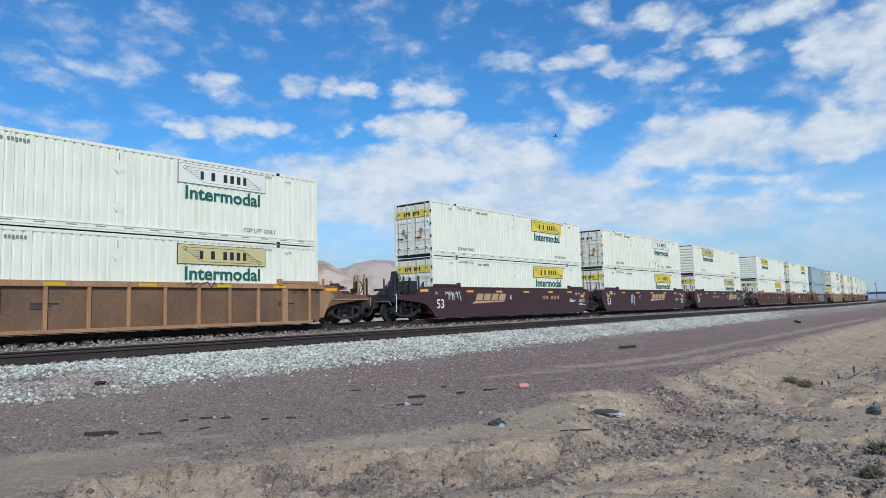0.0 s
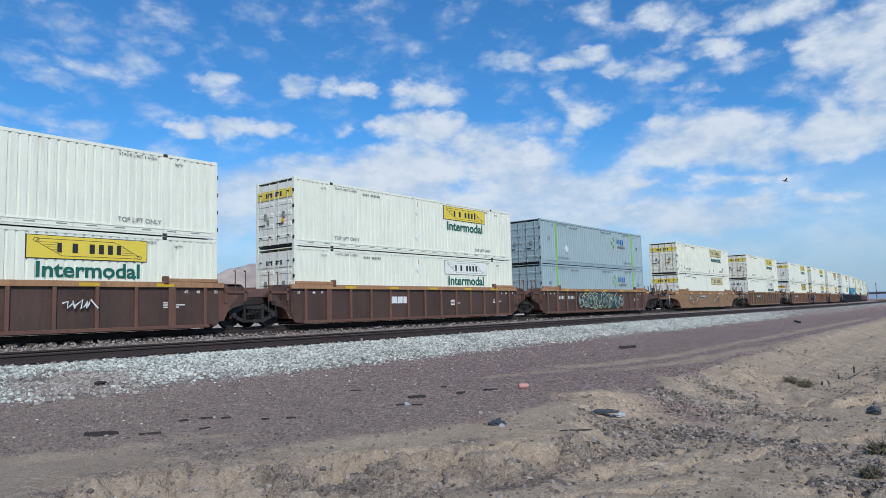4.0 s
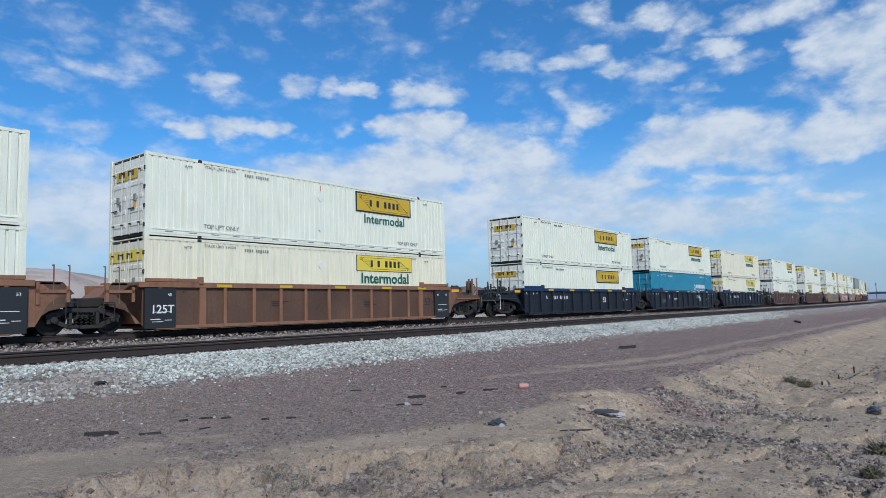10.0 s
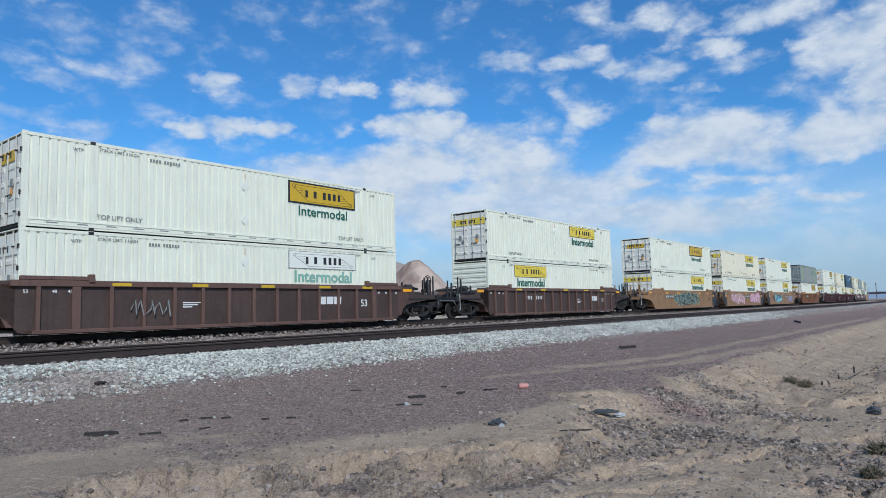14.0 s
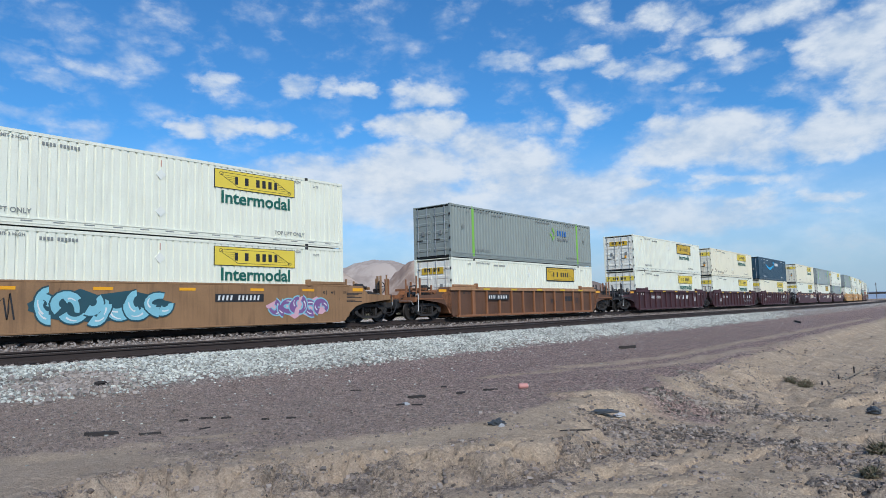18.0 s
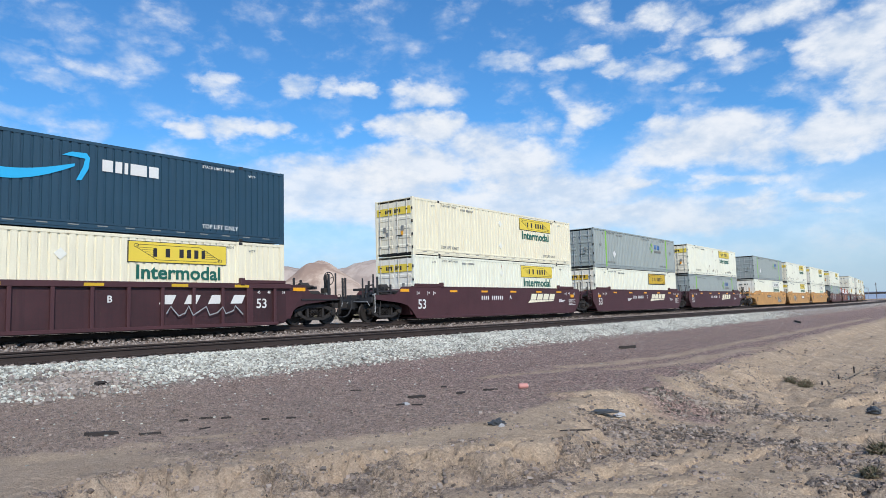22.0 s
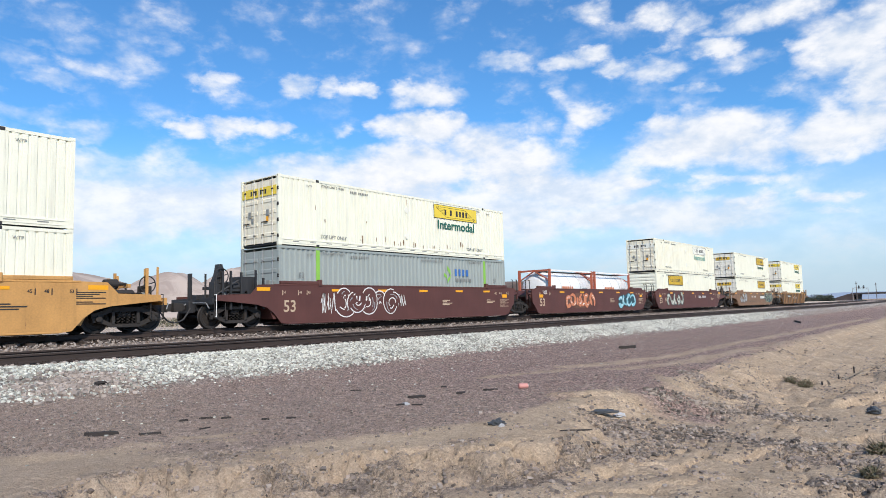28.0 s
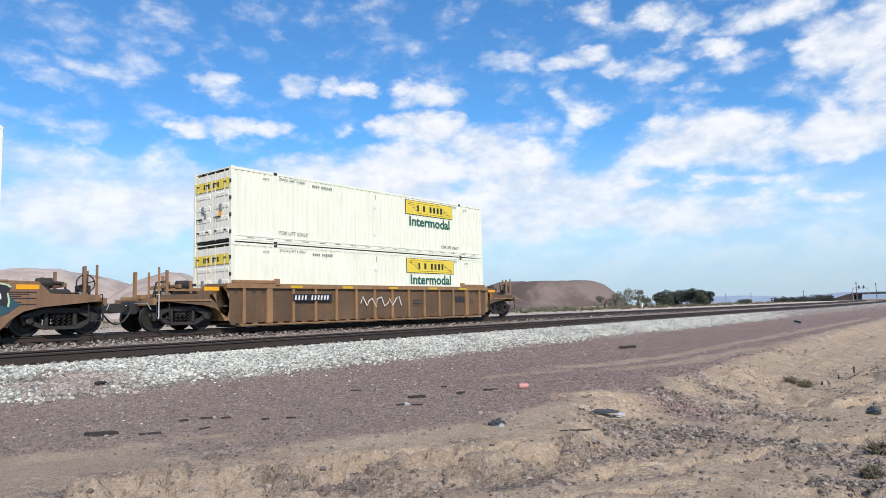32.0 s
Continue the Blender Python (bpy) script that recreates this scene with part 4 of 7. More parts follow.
def tree(x, y, high, wide, leaf, label, seed, thin=False):
    z = float(ground_z(np.array(x), np.array(y)))
    root = tagged(new("tree"), label, "tree", "trees beyond the track")
    root.matrix_basis = pose(x, y, z - 0.1)
    rnd = random.Random(seed)

    def trunk(bm):
        for k in range(5):
            a = rnd.uniform(0, 6.28)
            lean = rnd.uniform(0.1, 0.45) * wide
            base = (rnd.uniform(-0.3, 0.3), rnd.uniform(-0.3, 0.3), 0)
            m = (lean * 0.4 * math.cos(a), lean * 0.4 * math.sin(a), high * 0.4)
            e = (lean * math.cos(a), lean * math.sin(a), high * rnd.uniform(0.65, 0.9))
            rod(bm, base, m, 0.16, 6)
            rod(bm, m, e, 0.08, 5)
    piece("trunk", ("trunk", seed), trunk, BARK, root)
    cs, rs = [], []
    for k in range(13 if not thin else 10):
        a, q = rnd.uniform(0, 6.28), rnd.uniform(0.1, 0.85) ** 0.7
        cs.append((wide * 0.5 * q * math.cos(a), wide * 0.5 * q * math.sin(a), high * rnd.uniform(0.12 if not thin else 0.2, 0.82)))
        rs.append(wide * rnd.uniform(0.16, 0.28))
    v, f = leaf_cloud(cs, rs, 3600 if not thin else 1500, 0.30 if not thin else 0.2, seed)
    c = from_arrays("crown", v, f, LEAF[leaf])
    c.parent = root


for k, (az, d, h, w) in enumerate([(68.9, 255, 5.2, 7.0), (69.8, 262, 6.6, 7.0), (70.7, 258, 5.7, 7.5), (71.5, 256, 6.4, 6.5), (72.2, 262, 5.4, 5.0)]):
    tree(*place(az, d), h, w, "dark", "dense dark green desert tree", 100 + k)
for k, (az, d, h, w) in enumerate([(64.3, 235, 5.0, 6.0), (65.2, 240, 6.0, 6.5), (66.0, 250, 7.4, 6.5), (67.0, 250, 7.4, 5.0), (67.6, 240, 4.6, 5.0)]):
    tree(*place(az, d), h, w, "dry", "sparse dusty olive desert tree", 120 + k, True)
for k, (az, d, h, w) in enumerate([(77.4, 460, 2.4, 9), (78.6, 450, 2.8, 10), (79.6, 470, 2.6, 12), (80.4, 450, 2.7, 9), (75.0, 480, 2.0, 10)]):
    tree(*place(az, d), h, w, "dark", "distant dark green tree", 140 + k)


def scrubland():
    rng = np.random.default_rng(9)
    n = 2600
    az, d = 18 + 66 * rng.random(n) ** 0.6, 45 + 330 * rng.random(n)
    x, y = d * np.sin(np.radians(az)), d * np.cos(np.radians(az))
    keep = lateral(x, y) > 50
    x, y = x[keep], y[keep]
    z = ground_z(x, y)
    r = 0.25 + 0.75 * rng.random(len(x)) ** 2
    cs = np.stack([x, y, z + r * 0.45], -1)
    v, f = leaf_cloud(cs, r, 70000, 0.15, 10)
    tagged(from_arrays("desert_scrub", v, f, LEAF["scrub"]), "low grey-green scrub across the desert plain", "scrub", kind="stuff")


scrubland()


def overpass():
    root = tagged(new("overpass"), "dark concrete road bridge on piers over the line", "bridge")
    conc = surface("weathered_concrete", (0.09, 0.08, 0.078), 0.9, vary=0.2, bump=0.2)
    ax, ay = place(82.2, 640)
    bx, by = place(93.0, 590)
    L = math.hypot(bx - ax, by - ay)
    root.matrix_basis = pose(ax, ay, -1.0, 0, 0, math.degrees(math.atan2(by - ay, bx - ax)))
    piece("deck", "ovdeck", lambda bm: box(bm, 0, L, -4, 4, 5.0, 5.9), conc, root)
    for y in (-4, 3.7):
        piece("parapet", "ovpar", lambda bm: box(bm, 0, L, 0, 0.3, 5.9, 6.4), conc, root, (0, y, 0))
    for k in range(5):
        piece("pier", "ovpier", lambda bm: soften(box(bm, -0.6, 0.6, -3.4, 3.4, -1, 5.0), 0.1), conc, root, (4 + k * (L - 8) / 4, 0, 0))
    piece("abutment", "ovab", lambda bm: prism(bm, [(-26, -1), (2, -1), (2, 5.2), (0, 5.9), (-2, 5.6)], -4.5, 4.5), DARK, root, (0, 0, 0))


overpass()


def signal_bridge():
    root = tagged(new("signal_bridge"), "thin steel signal gantry across the rails", "signal gantry")
    x, y = place(82.6, 430)
    root.matrix_basis = pose(x, y, -0.5, 0, 0, -12)
    for a in (-10.0, 12.0):
        piece("mast", "smast", lambda bm: rod(bm, (0, 0, 0), (0, 0, 7.0), 0.14, 8), M["zinc"], root, (a, 0, 0))
    for z in (6.3, 7.0):
        piece("truss_chord", "schord", lambda bm: rod(bm, (-10, 0, 0), (12, 0, 0), 0.09, 6), M["zinc"], root, (0, 0, z))
    piece("truss_web", "sweb", lambda bm: tube(bm, [(-10 + k, 0, 6.3 + 0.7 * (k % 2)) for k in range(23)], 0.05, 4), M["zinc"], root)
    for a in (-2.0, 4.5):
        s = piece("signal_head", "shead", lambda bm: soften(box(bm, -0.35, 0.35, -0.2, 0.2, 0, 1.7), 0.05), M["black"], root, (a, -0.3, 6.6))
        for k in range(3):
            piece("lamp_hood", "shood", lambda bm: lathe(bm, [(-0.35, 0.16), (0, 0.14)], 10, "y"), M["black"], s, (0, -0.2, 0.35 + 0.5 * k))


signal_bridge()


def far_pole(az, dist, high):
    root = tagged(new("utility_pole"), "thin dark timber utility pole on the plain", "pole", "poles in the distance")
    x, y = place(az, dist)
    root.matrix_basis = pose(x, y, -1.2, 0, 0, 30)
    piece("shaft", ("shaft", high), lambda bm: rod(bm, (0, 0, 0), (0, 0, high), 0.16, 7), BARK, root)
    piece("crossarm", ("arm", high), lambda bm: box(bm, -1.2, 1.2, -0.08, 0.08, high - 0.9, high - 0.7), BARK, root)


for az, d, h in ((82.4, 380, 10.0), (83.6, 420, 10.0), (79.0, 500, 8.0), (75.4, 520, 8.0), (73.6, 560, 8.0)):
    far_pole(az, d, h)


# ---------------------------------------------------------------- litter by the road
def gz(x, y):
    return float(ground_z(np.array(float(x)), np.array(float(y))))


WOOD = surface("charred_weathered_wood", (0.026, 0.021, 0.019), 0.9, vary=0.4, bump=0.4)
PALEWOOD = surface("bleached_wood", (0.24, 0.19, 0.14), 0.9, vary=0.3, bump=0.4)
PLASTIC = surface("dusty_dark_plastic", (0.045, 0.05, 0.055), 0.5, vary=0.4, bump=0.3)
PALESHEET = surface("grey_plastic_sheet", (0.42, 0.42, 0.43), 0.5, vary=0.3, bump=0.3)
RED = surface("faded_red_tin", (0.52, 0.24, 0.21), 0.5, vary=0.2, bump=0.05)


def splinter(bm, l, w, h, seed):
    rnd = random.Random(seed)
    a = [(-l / 2, 0.0), (-l * 0.3, -w * rnd.uniform(0.3, 0.6)), (l * 0.35, -w * rnd.uniform(0.3, 0.6)), (l / 2, w * rnd.uniform(-0.3, 0.2)), (l * 0.3, w * 0.5), (-l * 0.35, w * rnd.uniform(0.3, 0.6))]
    lo, hi = V(bm, [(x, y, 0) for x, y in a]), V(bm, [(x * 0.93, y * 0.85, h * rnd.uniform(0.7, 1.1)) for x, y in a])
    bm.faces.new(lo[::-1])
    bm.faces.new(hi)
    for i in range(6):
        bm.faces.new((lo[i], lo[(i + 1) % 6], hi[(i + 1) % 6], hi[i]))


def plank(x, y, l, w, turn, material, label, seed, h=0.03, name="plank"):
    ob = new(name, shared((name, seed), lambda bm: splinter(bm, l, w, h, seed), material))
    ob.matrix_basis = pose(x, y, gz(x, y) - 0.004, 0, 0, turn)
    return tagged(ob, label, "wood", "litter by the track")


plank(21.01, 9.37, 0.68, 0.2, -35, WOOD, "dark broken railway timber lying on the gravel", 1, 0.11)
plank(3.86, 8.59, 0.42, 0.1, -40, WOOD, "charred stick on the gravel road", 2, 0.045)
plank(4.23, 8.13, 0.27, 0.045, -36, WOOD, "charred stick on the gravel road", 3)
plank(7.61, 7.08, 0.14, 0.04, -30, WOOD, "dark splinter of timber on the gravel", 4)
plank(8.47, 7.51, 0.32, 0.08, -38, WOOD, "dark splinter of timber on the gravel", 5, 0.04)
plank(9.19, 7.15, 0.2, 0.07, -20, WOOD, "dark splinter of timber on the gravel", 6, 0.04)
plank(9.78, 6.94, 0.28, 0.06, -45, WOOD, "dark splinter of timber on the gravel", 7, 0.04)
plank(4.94, 8.59, 0.12, 0.03, -30, WOOD, "dark splinter of timber on the gravel", 8)
plank(5.26, 8.57, 0.2, 0.03, -42, WOOD, "dark splinter of timber on the gravel", 9)
plank(5.39, 8.28, 0.14, 0.03, -25, WOOD, "dark splinter of timber on the gravel", 10)
plank(5.66, 7.77, 0.12, 0.04, -60, WOOD, "dark splinter of timber on the gravel", 14)
plank(5.89, 7.51, 0.14, 0.025, -50, WOOD, "dark splinter of timber on the gravel", 15)
plank(4.88, 7.98, 0.16, 0.035, -10, WOOD, "dark splinter of timber on the gravel", 16)
plank(8.61, 9.11, 0.22, 0.03, -45, WOOD, "dark splinter of timber on the gravel", 17)
plank(7.84, 6.95, 0.18, 0.03, -48, WOOD, "dark splinter of timber on the gravel", 18)
plank(9.62, 7.87, 0.12, 0.03, -40, WOOD, "dark splinter of timber on the gravel", 19)
plank(48.74, 9.94, 4.6, 0.13, 16, WOOD, "long dark pole lying on the gravel", 11, 0.12, "pole_on_ground")
plank(7.18, 3.89, 0.4, 0.02, -52, WOOD, "bent dry stick in the dirt", 12, 0.015)


def fence_stub(x, y, h):
    ob = new("wooden_stake", shared(("stake", h), lambda bm: [rod(bm, (0, 0, -0.1), (0.03, 0.01, h), 0.019, 6)], WOOD))
    ob.matrix_basis = pose(x, y, gz(x, y))
    tagged(ob, "short weathered stake in the dirt", "stake")


fence_stub(20.69, 2.96, 0.22)
fence_stub(19.28, 3.1, 0.11)
fence_stub(18.16, 3.27, 0.08)


def branch(x, y, turn, seed, l):
    rnd = random.Random(seed)

    def make(bm):
        p, q = Vector((0, 0, 0.02)), Vector((1, 0, 0.02))
        for k in range(7):
            n = p + Vector((l / 7, rnd.uniform(-0.1, 0.1), rnd.uniform(-0.02, 0.05)))
            n.z = max(n.z, 0.01)
            rod(bm, p, n, 0.02 * (1 - k / 9), 5)
            if k % 2:
                rod(bm, n, n + Vector((rnd.uniform(0.05, 0.25), rnd.uniform(-0.25, 0.25), rnd.uniform(0.02, 0.14))), 0.008, 4)
            p = n
    ob = new("dry_branch", shared(("branch", seed), make, PALEWOOD))
    ob.matrix_basis = pose(x, y, gz(x, y) + 0.01, 0, 0, turn)
    tagged(ob, "bleached dry branch lying in the wash", "branch", "litter by the track")


branch(19.16, 3.02, -4, 1, 6.0)
branch(18.26, 3.12, 4, 2, 2.4)
branch(26.0, 5.0, 30, 3, 1.8)


def crumple(name, x, y, l, w, h, turn, material, label, seed, category="litter"):
    rng = np.random.default_rng(seed)

    def make(bm):
        bmesh.ops.create_icosphere(bm, subdivisions=3, radius=1.0)
        for v in bm.verts:
            k = 1 + 0.55 * noise.noise(v.co * 2.3 + Vector((seed, 0, 0))) + 0.2 * noise.noise(v.co * 6)
            v.co = Vector((v.co.x * l * k, v.co.y * w * k, max(v.co.z * h * k, -0.01)))
    ob = new(name, shared((name, seed), make, material))
    ob.matrix_basis = pose(x, y, gz(x, y) + 0.01, 0, 0, turn)
    return tagged(ob, label, category, "litter by the track")


crumple("crumpled_bag", 6.98, 4.87, 0.10, 0.07, 0.055, -40, PLASTIC, "crumpled dark plastic bag on the gravel", 1)
crumple("crumpled_paper", 6.92, 4.76, 0.05, 0.03, 0.02, 10, PALESHEET, "scrap of pale paper beside a dark bag", 2)
crumple("plastic_sheet", 9.28, 4.62, 0.26, 0.08, 0.04, -48, PLASTIC, "torn dark plastic sheet below the bank", 3)
crumple("plastic_sheet", 9.61, 4.46, 0.10, 0.06, 0.04, -20, PALESHEET, "torn pale plastic sheet below the bank", 4)
crumple("tyre_scrap", 13.15, 1.64, 0.13, 0.1, 0.08, 30, PLASTIC, "scrap of black rubber in the wash", 5)
crumple("ballast_block", 5.4, 12.09, 0.12, 0.09, 0.06, 20, WOOD, "dark stone among the pale ballast", 6, "stone")
crumple("stone_block", 7.74, 7.1, 0.07, 0.06, 0.03, 20, PALESHEET, "pale grey stone on the road", 7, "stone")


def tin_can(x, y):
    root = tagged(new("tin_can"), "faded red drink can lying on the gravel", "can", "litter by the track")
    root.matrix_basis = pose(x, y, gz(x, y) + 0.045, 0, 0, -35)
    piece("body", "canbody", lambda bm: lathe(bm, [(-0.09, 0.03), (-0.085, 0.04), (-0.07, 0.048), (0.07, 0.048), (0.085, 0.04), (0.09, 0.03)], 16, "x"), RED, root)
    piece("lid", "canlid", lambda bm: lathe(bm, [(0.088, 0.034), (0.094, 0.034)], 16, "x"), M["zinc"], root)


tin_can(10.23, 6.55)


def bush(x, y, r, seed):
    root = tagged(new("desert_bush"), "low dry twiggy desert bush", "bush", "bushes by the road")
    root.matrix_basis = pose(x, y, gz(x, y))
    rnd = random.Random(seed)
    piece("stem_tangle", ("stem_tangle", seed), lambda bm: [rod(bm, (0, 0, 0), (r * rnd.uniform(-1, 1), r * rnd.uniform(-1, 1), r * rnd.uniform(0.3, 0.9)), 0.006, 4) for k in range(40)], PALEWOOD, root)
    v, f = leaf_cloud([(0, 0, r * 0.3), (r * 0.4, 0, r * 0.25), (-r * 0.3, r * 0.3, r * 0.25)], [r * 0.6, r * 0.4, r * 0.45], 900, 0.02, seed)
    c = from_arrays("foliage", v, f, LEAF["scrub"])
    c.parent = root


bush(17.4, 3.46, 0.25, 1)
bush(17.67, 3.82, 0.2, 2)
bush(9.34, 1.12, 0.2, 3)
bush(7.96, 1.05, 0.14, 4)


def marker():
    root = tagged(new("track_marker"), "small white marker post beside the rails", "marker post")
    x, y = track(64.0, 3.4)
    root.matrix_basis = pose(float(x), float(y), gz(x, y))
    piece("post", "mkpost", lambda bm: rod(bm, (0, 0, 0), (0, 0, 0.7), 0.04, 7), M["zinc"], root)
    piece("plate", "mkplate", lambda bm: soften(box(bm, -0.14, 0.14, -0.02, 0.02, 0.5, 0.95), 0.01), M["chalk"], root, (0, -0.05, 0))


marker()


# ---------------------------------------------------------------- a bird
def bird():
    root = tagged(new("bird"), "grey-brown bird gliding with spread wings", "bird")
    black = surface("grey_brown_feathers", (0.10, 0.09, 0.085), 0.6, vary=0.2, bump=0.0)

    def body(bm):
        lathe(bm, [(-0.32, 0.01), (-0.26, 0.05), (-0.1, 0.09), (0.1, 0.08), (0.24, 0.05), (0.3, 0.045), (0.36, 0.02), (0.42, 0.005)], 12, "x")
        prism_flat(bm, [(-0.3, -0.03), (-0.42, -0.07), (-0.45, 0.0), (-0.42, 0.07), (-0.3, 0.03)], 0.0, 0.012)
    piece("body", "birdbody", body, black, root)
    for k in (-1, 1):
        piece("wing", ("wing", k), lambda bm: prism_flat(bm, [(0.09, 0.05 * k), (0.11, 0.35 * k), (0.05, 0.66 * k), (-0.03, 0.74 * k), (-0.08, 0.4 * k), (-0.07, 0.05 * k)], 0.03, 0.05), black, root, (0, 0, 0.02), "", Matrix.Rotation(radians(14 * k), 4, "X"))
    return root


def prism_flat(bm, poly, z0, z1):
    a, b = V(bm, [(x, y, z0) for x, y in poly]), V(bm, [(x, y, z1) for x, y in poly])
    n = len(poly)
    bm.faces.new(a[::-1])
    bm.faces.new(b)
    for i in range(n):
        bm.faces.new((a[i], a[(i + 1) % n], b[(i + 1) % n], b[i]))


BIRD = bird()
# ---------------------------------------------------------------- containers
HALF, WID, TALL = 8.077, 1.295, 2.896
POST = 6.04                       # lifting posts, either side of the middle


def blocks(bm, widths, h, gap=0.03, slant=0.0, depth=0.004):
    """A row of plain upright blocks that stand for a trade name."""
    x = 0.0
    for w in widths:
        if w > 0:
            prism(bm, [(x, 0), (x + w, 0), (x + w + slant, h), (x + slant, h)], -depth, 0)
        x += abs(w) + gap
    return bm


def corrugated(bm, x0, x1, z0, z1, y, step=0.262, groove=0.10, depth=0.036, ramp=0.026):
    """An upright wall that faces -y, with narrow grooves pressed in."""
    n = max(1, round((x1 - x0) / step))
    step = (x1 - x0) / n
    xs = []
    for i in range(n):
        a = x0 + i * step
        g = (step - groove) / 2
        xs += [(a, 0), (a + g, 0), (a + g + ramp, depth), (a + step - g - ramp, depth), (a + step - g, 0)]
    xs.append((x1, 0))
    lo, hi = V(bm, [(x, y + d, z0) for x, d in xs]), V(bm, [(x, y + d, z1) for x, d in xs])
    for i in range(len(xs) - 1):
        bm.faces.new((lo[i], lo[i + 1], hi[i + 1], hi[i]))
    # folded edge above and below, so that the sheet has thickness
    for row, z in ((lo, z0), (hi, z1)):
        back = V(bm, [(x, y + 0.05, z) for x, d in xs])
        for i in range(len(xs) - 1):
            bm.faces.new((row[i], row[i + 1], back[i + 1], back[i]))
    return bm


def side_wall(bm, step=0.268, groove=0.085, depth=0.034, ramp=0.014):
    z0, z1 = 0.30, TALL - 0.11
    for a, b in ((-HALF + 0.12, -POST - 0.09), (-POST + 0.09, POST - 0.09), (POST + 0.09, HALF - 0.12)):
        corrugated(bm, a, b, z0, z1, -WID + 0.012, step, groove, depth, ramp)
    return bm


def door_sheet(bm):
    """One door leaf facing -x, its width along y from 0 to 1.22, with pressed ribs across it."""
    z0, z1 = 0.14, TALL - 0.16
    box(bm, 0.0, 0.045, 0.0, 1.215, z0, z1)
    for k in range(5):
        z = z0 + 0.22 + k * 0.47
        prism_y(bm, [(0.0, z), (0.0, z + 0.2), (-0.022, z + 0.16), (-0.022, z + 0.04)], 0.1, 1.1)
    return bm


def prism_y(bm, poly, y0, y1):
    a, b = V(bm, [(x, y0, z) for x, z in poly]), V(bm, [(x, y1, z) for x, z in poly])
    n = len(poly)
    bm.faces.new(a)
    bm.faces.new(b[::-1])
    for i in range(n):
        bm.faces.new((a[(i + 1) % n], a[i], b[i], b[(i + 1) % n]))


def nose_sheet(bm):
    """The closed end, facing -x, with broad pressed ribs across it."""
    box(bm, 0.0, 0.05, -WID + 0.1, WID - 0.1, 0.16, TALL - 0.12)
    for k in range(9):
        z = 0.28 + k * 0.27
        prism_y(bm, [(0.0, z), (0.0, z + 0.2), (-0.03, z + 0.16), (-0.03, z + 0.04)], -WID + 0.16, WID - 0.16)
    return bm


def scroll(bm, w, h):
    """A ribbon drawn in thin lines across the sign, curled at two corners."""
    def line(a, b, t=0.014):
        (ax, az), (bx, bz) = a, b
        ax, bx, az, bz = ax * w, bx * w, az * h, bz * h
        n = math.hypot(bx - ax, bz - az)
        ux, uz = -(bz - az) / n * t / 2, (bx - ax) / n * t / 2
        prism(bm, [(ax - ux, az - uz), (bx - ux, bz - uz), (bx + ux, bz + uz), (ax + ux, az + uz)], -0.003, 0)
    corner = [(0.10, 0.84), (0.70, 0.84), (0.76, 0.70), (0.93, 0.22), (0.88, 0.14), (0.27, 0.14), (0.21, 0.32), (0.07, 0.72), (0.10, 0.84)]
    for a, b in zip(corner, corner[1:]):
        line(a, b)
    for k in range(5):
        z = 0.30 + 0.1 * k
        line((0.215 - 0.03 * k, z), (0.235, z), 0.01)
        line((0.765, 0.68 - 0.1 * k), (0.785 + 0.03 * k, 0.68 - 0.1 * k), 0.01)
    for cx, cz in ((0.075, 0.78), (0.925, 0.2)):
        ring = [(cx + 0.022 * math.cos(0.785 * q), cz + 0.09 * math.sin(0.785 * q)) for q in range(9)]
        for a, b in zip(ring, ring[1:]):
            line(a, b, 0.016)
    return bm


NAME_BLOCKS = [0.13, -0.06, 0.16, -0.10, 0.16, 0.16, 0.16, 0.14]


def sign(box_ob, kind, x0, z_top, word=True):
    """The owner's sign: a board with a row of blocks, and the word below it."""
    new_style = kind == "n"
    w, h = (3.7, 0.92) if new_style else (3.7, 0.72)
    ground = {"a": "yellow", "n": "gold", "f": "pale", "d": "dull"}[kind]
    y = -WID - 0.004
    z = z_top - h
    label = {"a": "yellow sign board with dark blocks", "n": "gold sign board in a thick black border", "f": "faded white sign board with dark blocks", "d": "dull gold sign board with dark blocks"}[kind]
    rim = 0.07 if new_style else 0.022
    board = piece("sign_border", ("border", w, h), lambda bm: box(bm, 0, w, -0.003, 0.03, 0, h), M["ink"] if kind != "f" else M["stencil"], box_ob, (x0, y, z), label)
    piece("sign_board", ("board", w, h, rim), lambda bm: box(bm, rim, w - rim, -0.007, -0.003, rim, h - rim), M[ground], board)
    hh = 0.30
    piece("name_mark", ("names", new_style), lambda bm: blocks(bm, NAME_BLOCKS, hh, 0.125), M["ink"], board, (w * 0.235, -0.008, (h - hh) * 0.48))
    piece("scroll_mark", ("scrolls", w, h), lambda bm: scroll(bm, w, h), M["ink"] if kind != "f" else M["stencil"], board, (0, -0.0075, 0))
    if word:
        colour = M["fadegreen"] if kind == "f" and word == "faded" else M["green"]
        size = 0.40 if new_style else 0.46
        me = letters("Intermodal", size, colour, 0.02 if new_style else 0.035)
        wide = max(v.co.x for v in me.vertices)
        want = 2.75 if new_style else 3.2
        ob = part("lettering", me, box_ob, (x0 + (w - want) * 0.5, y, z - 0.08 - size), "dark green lettering" if colour is M["green"] else "faded green lettering")
        ob.scale = (want / wide, 1, 1)


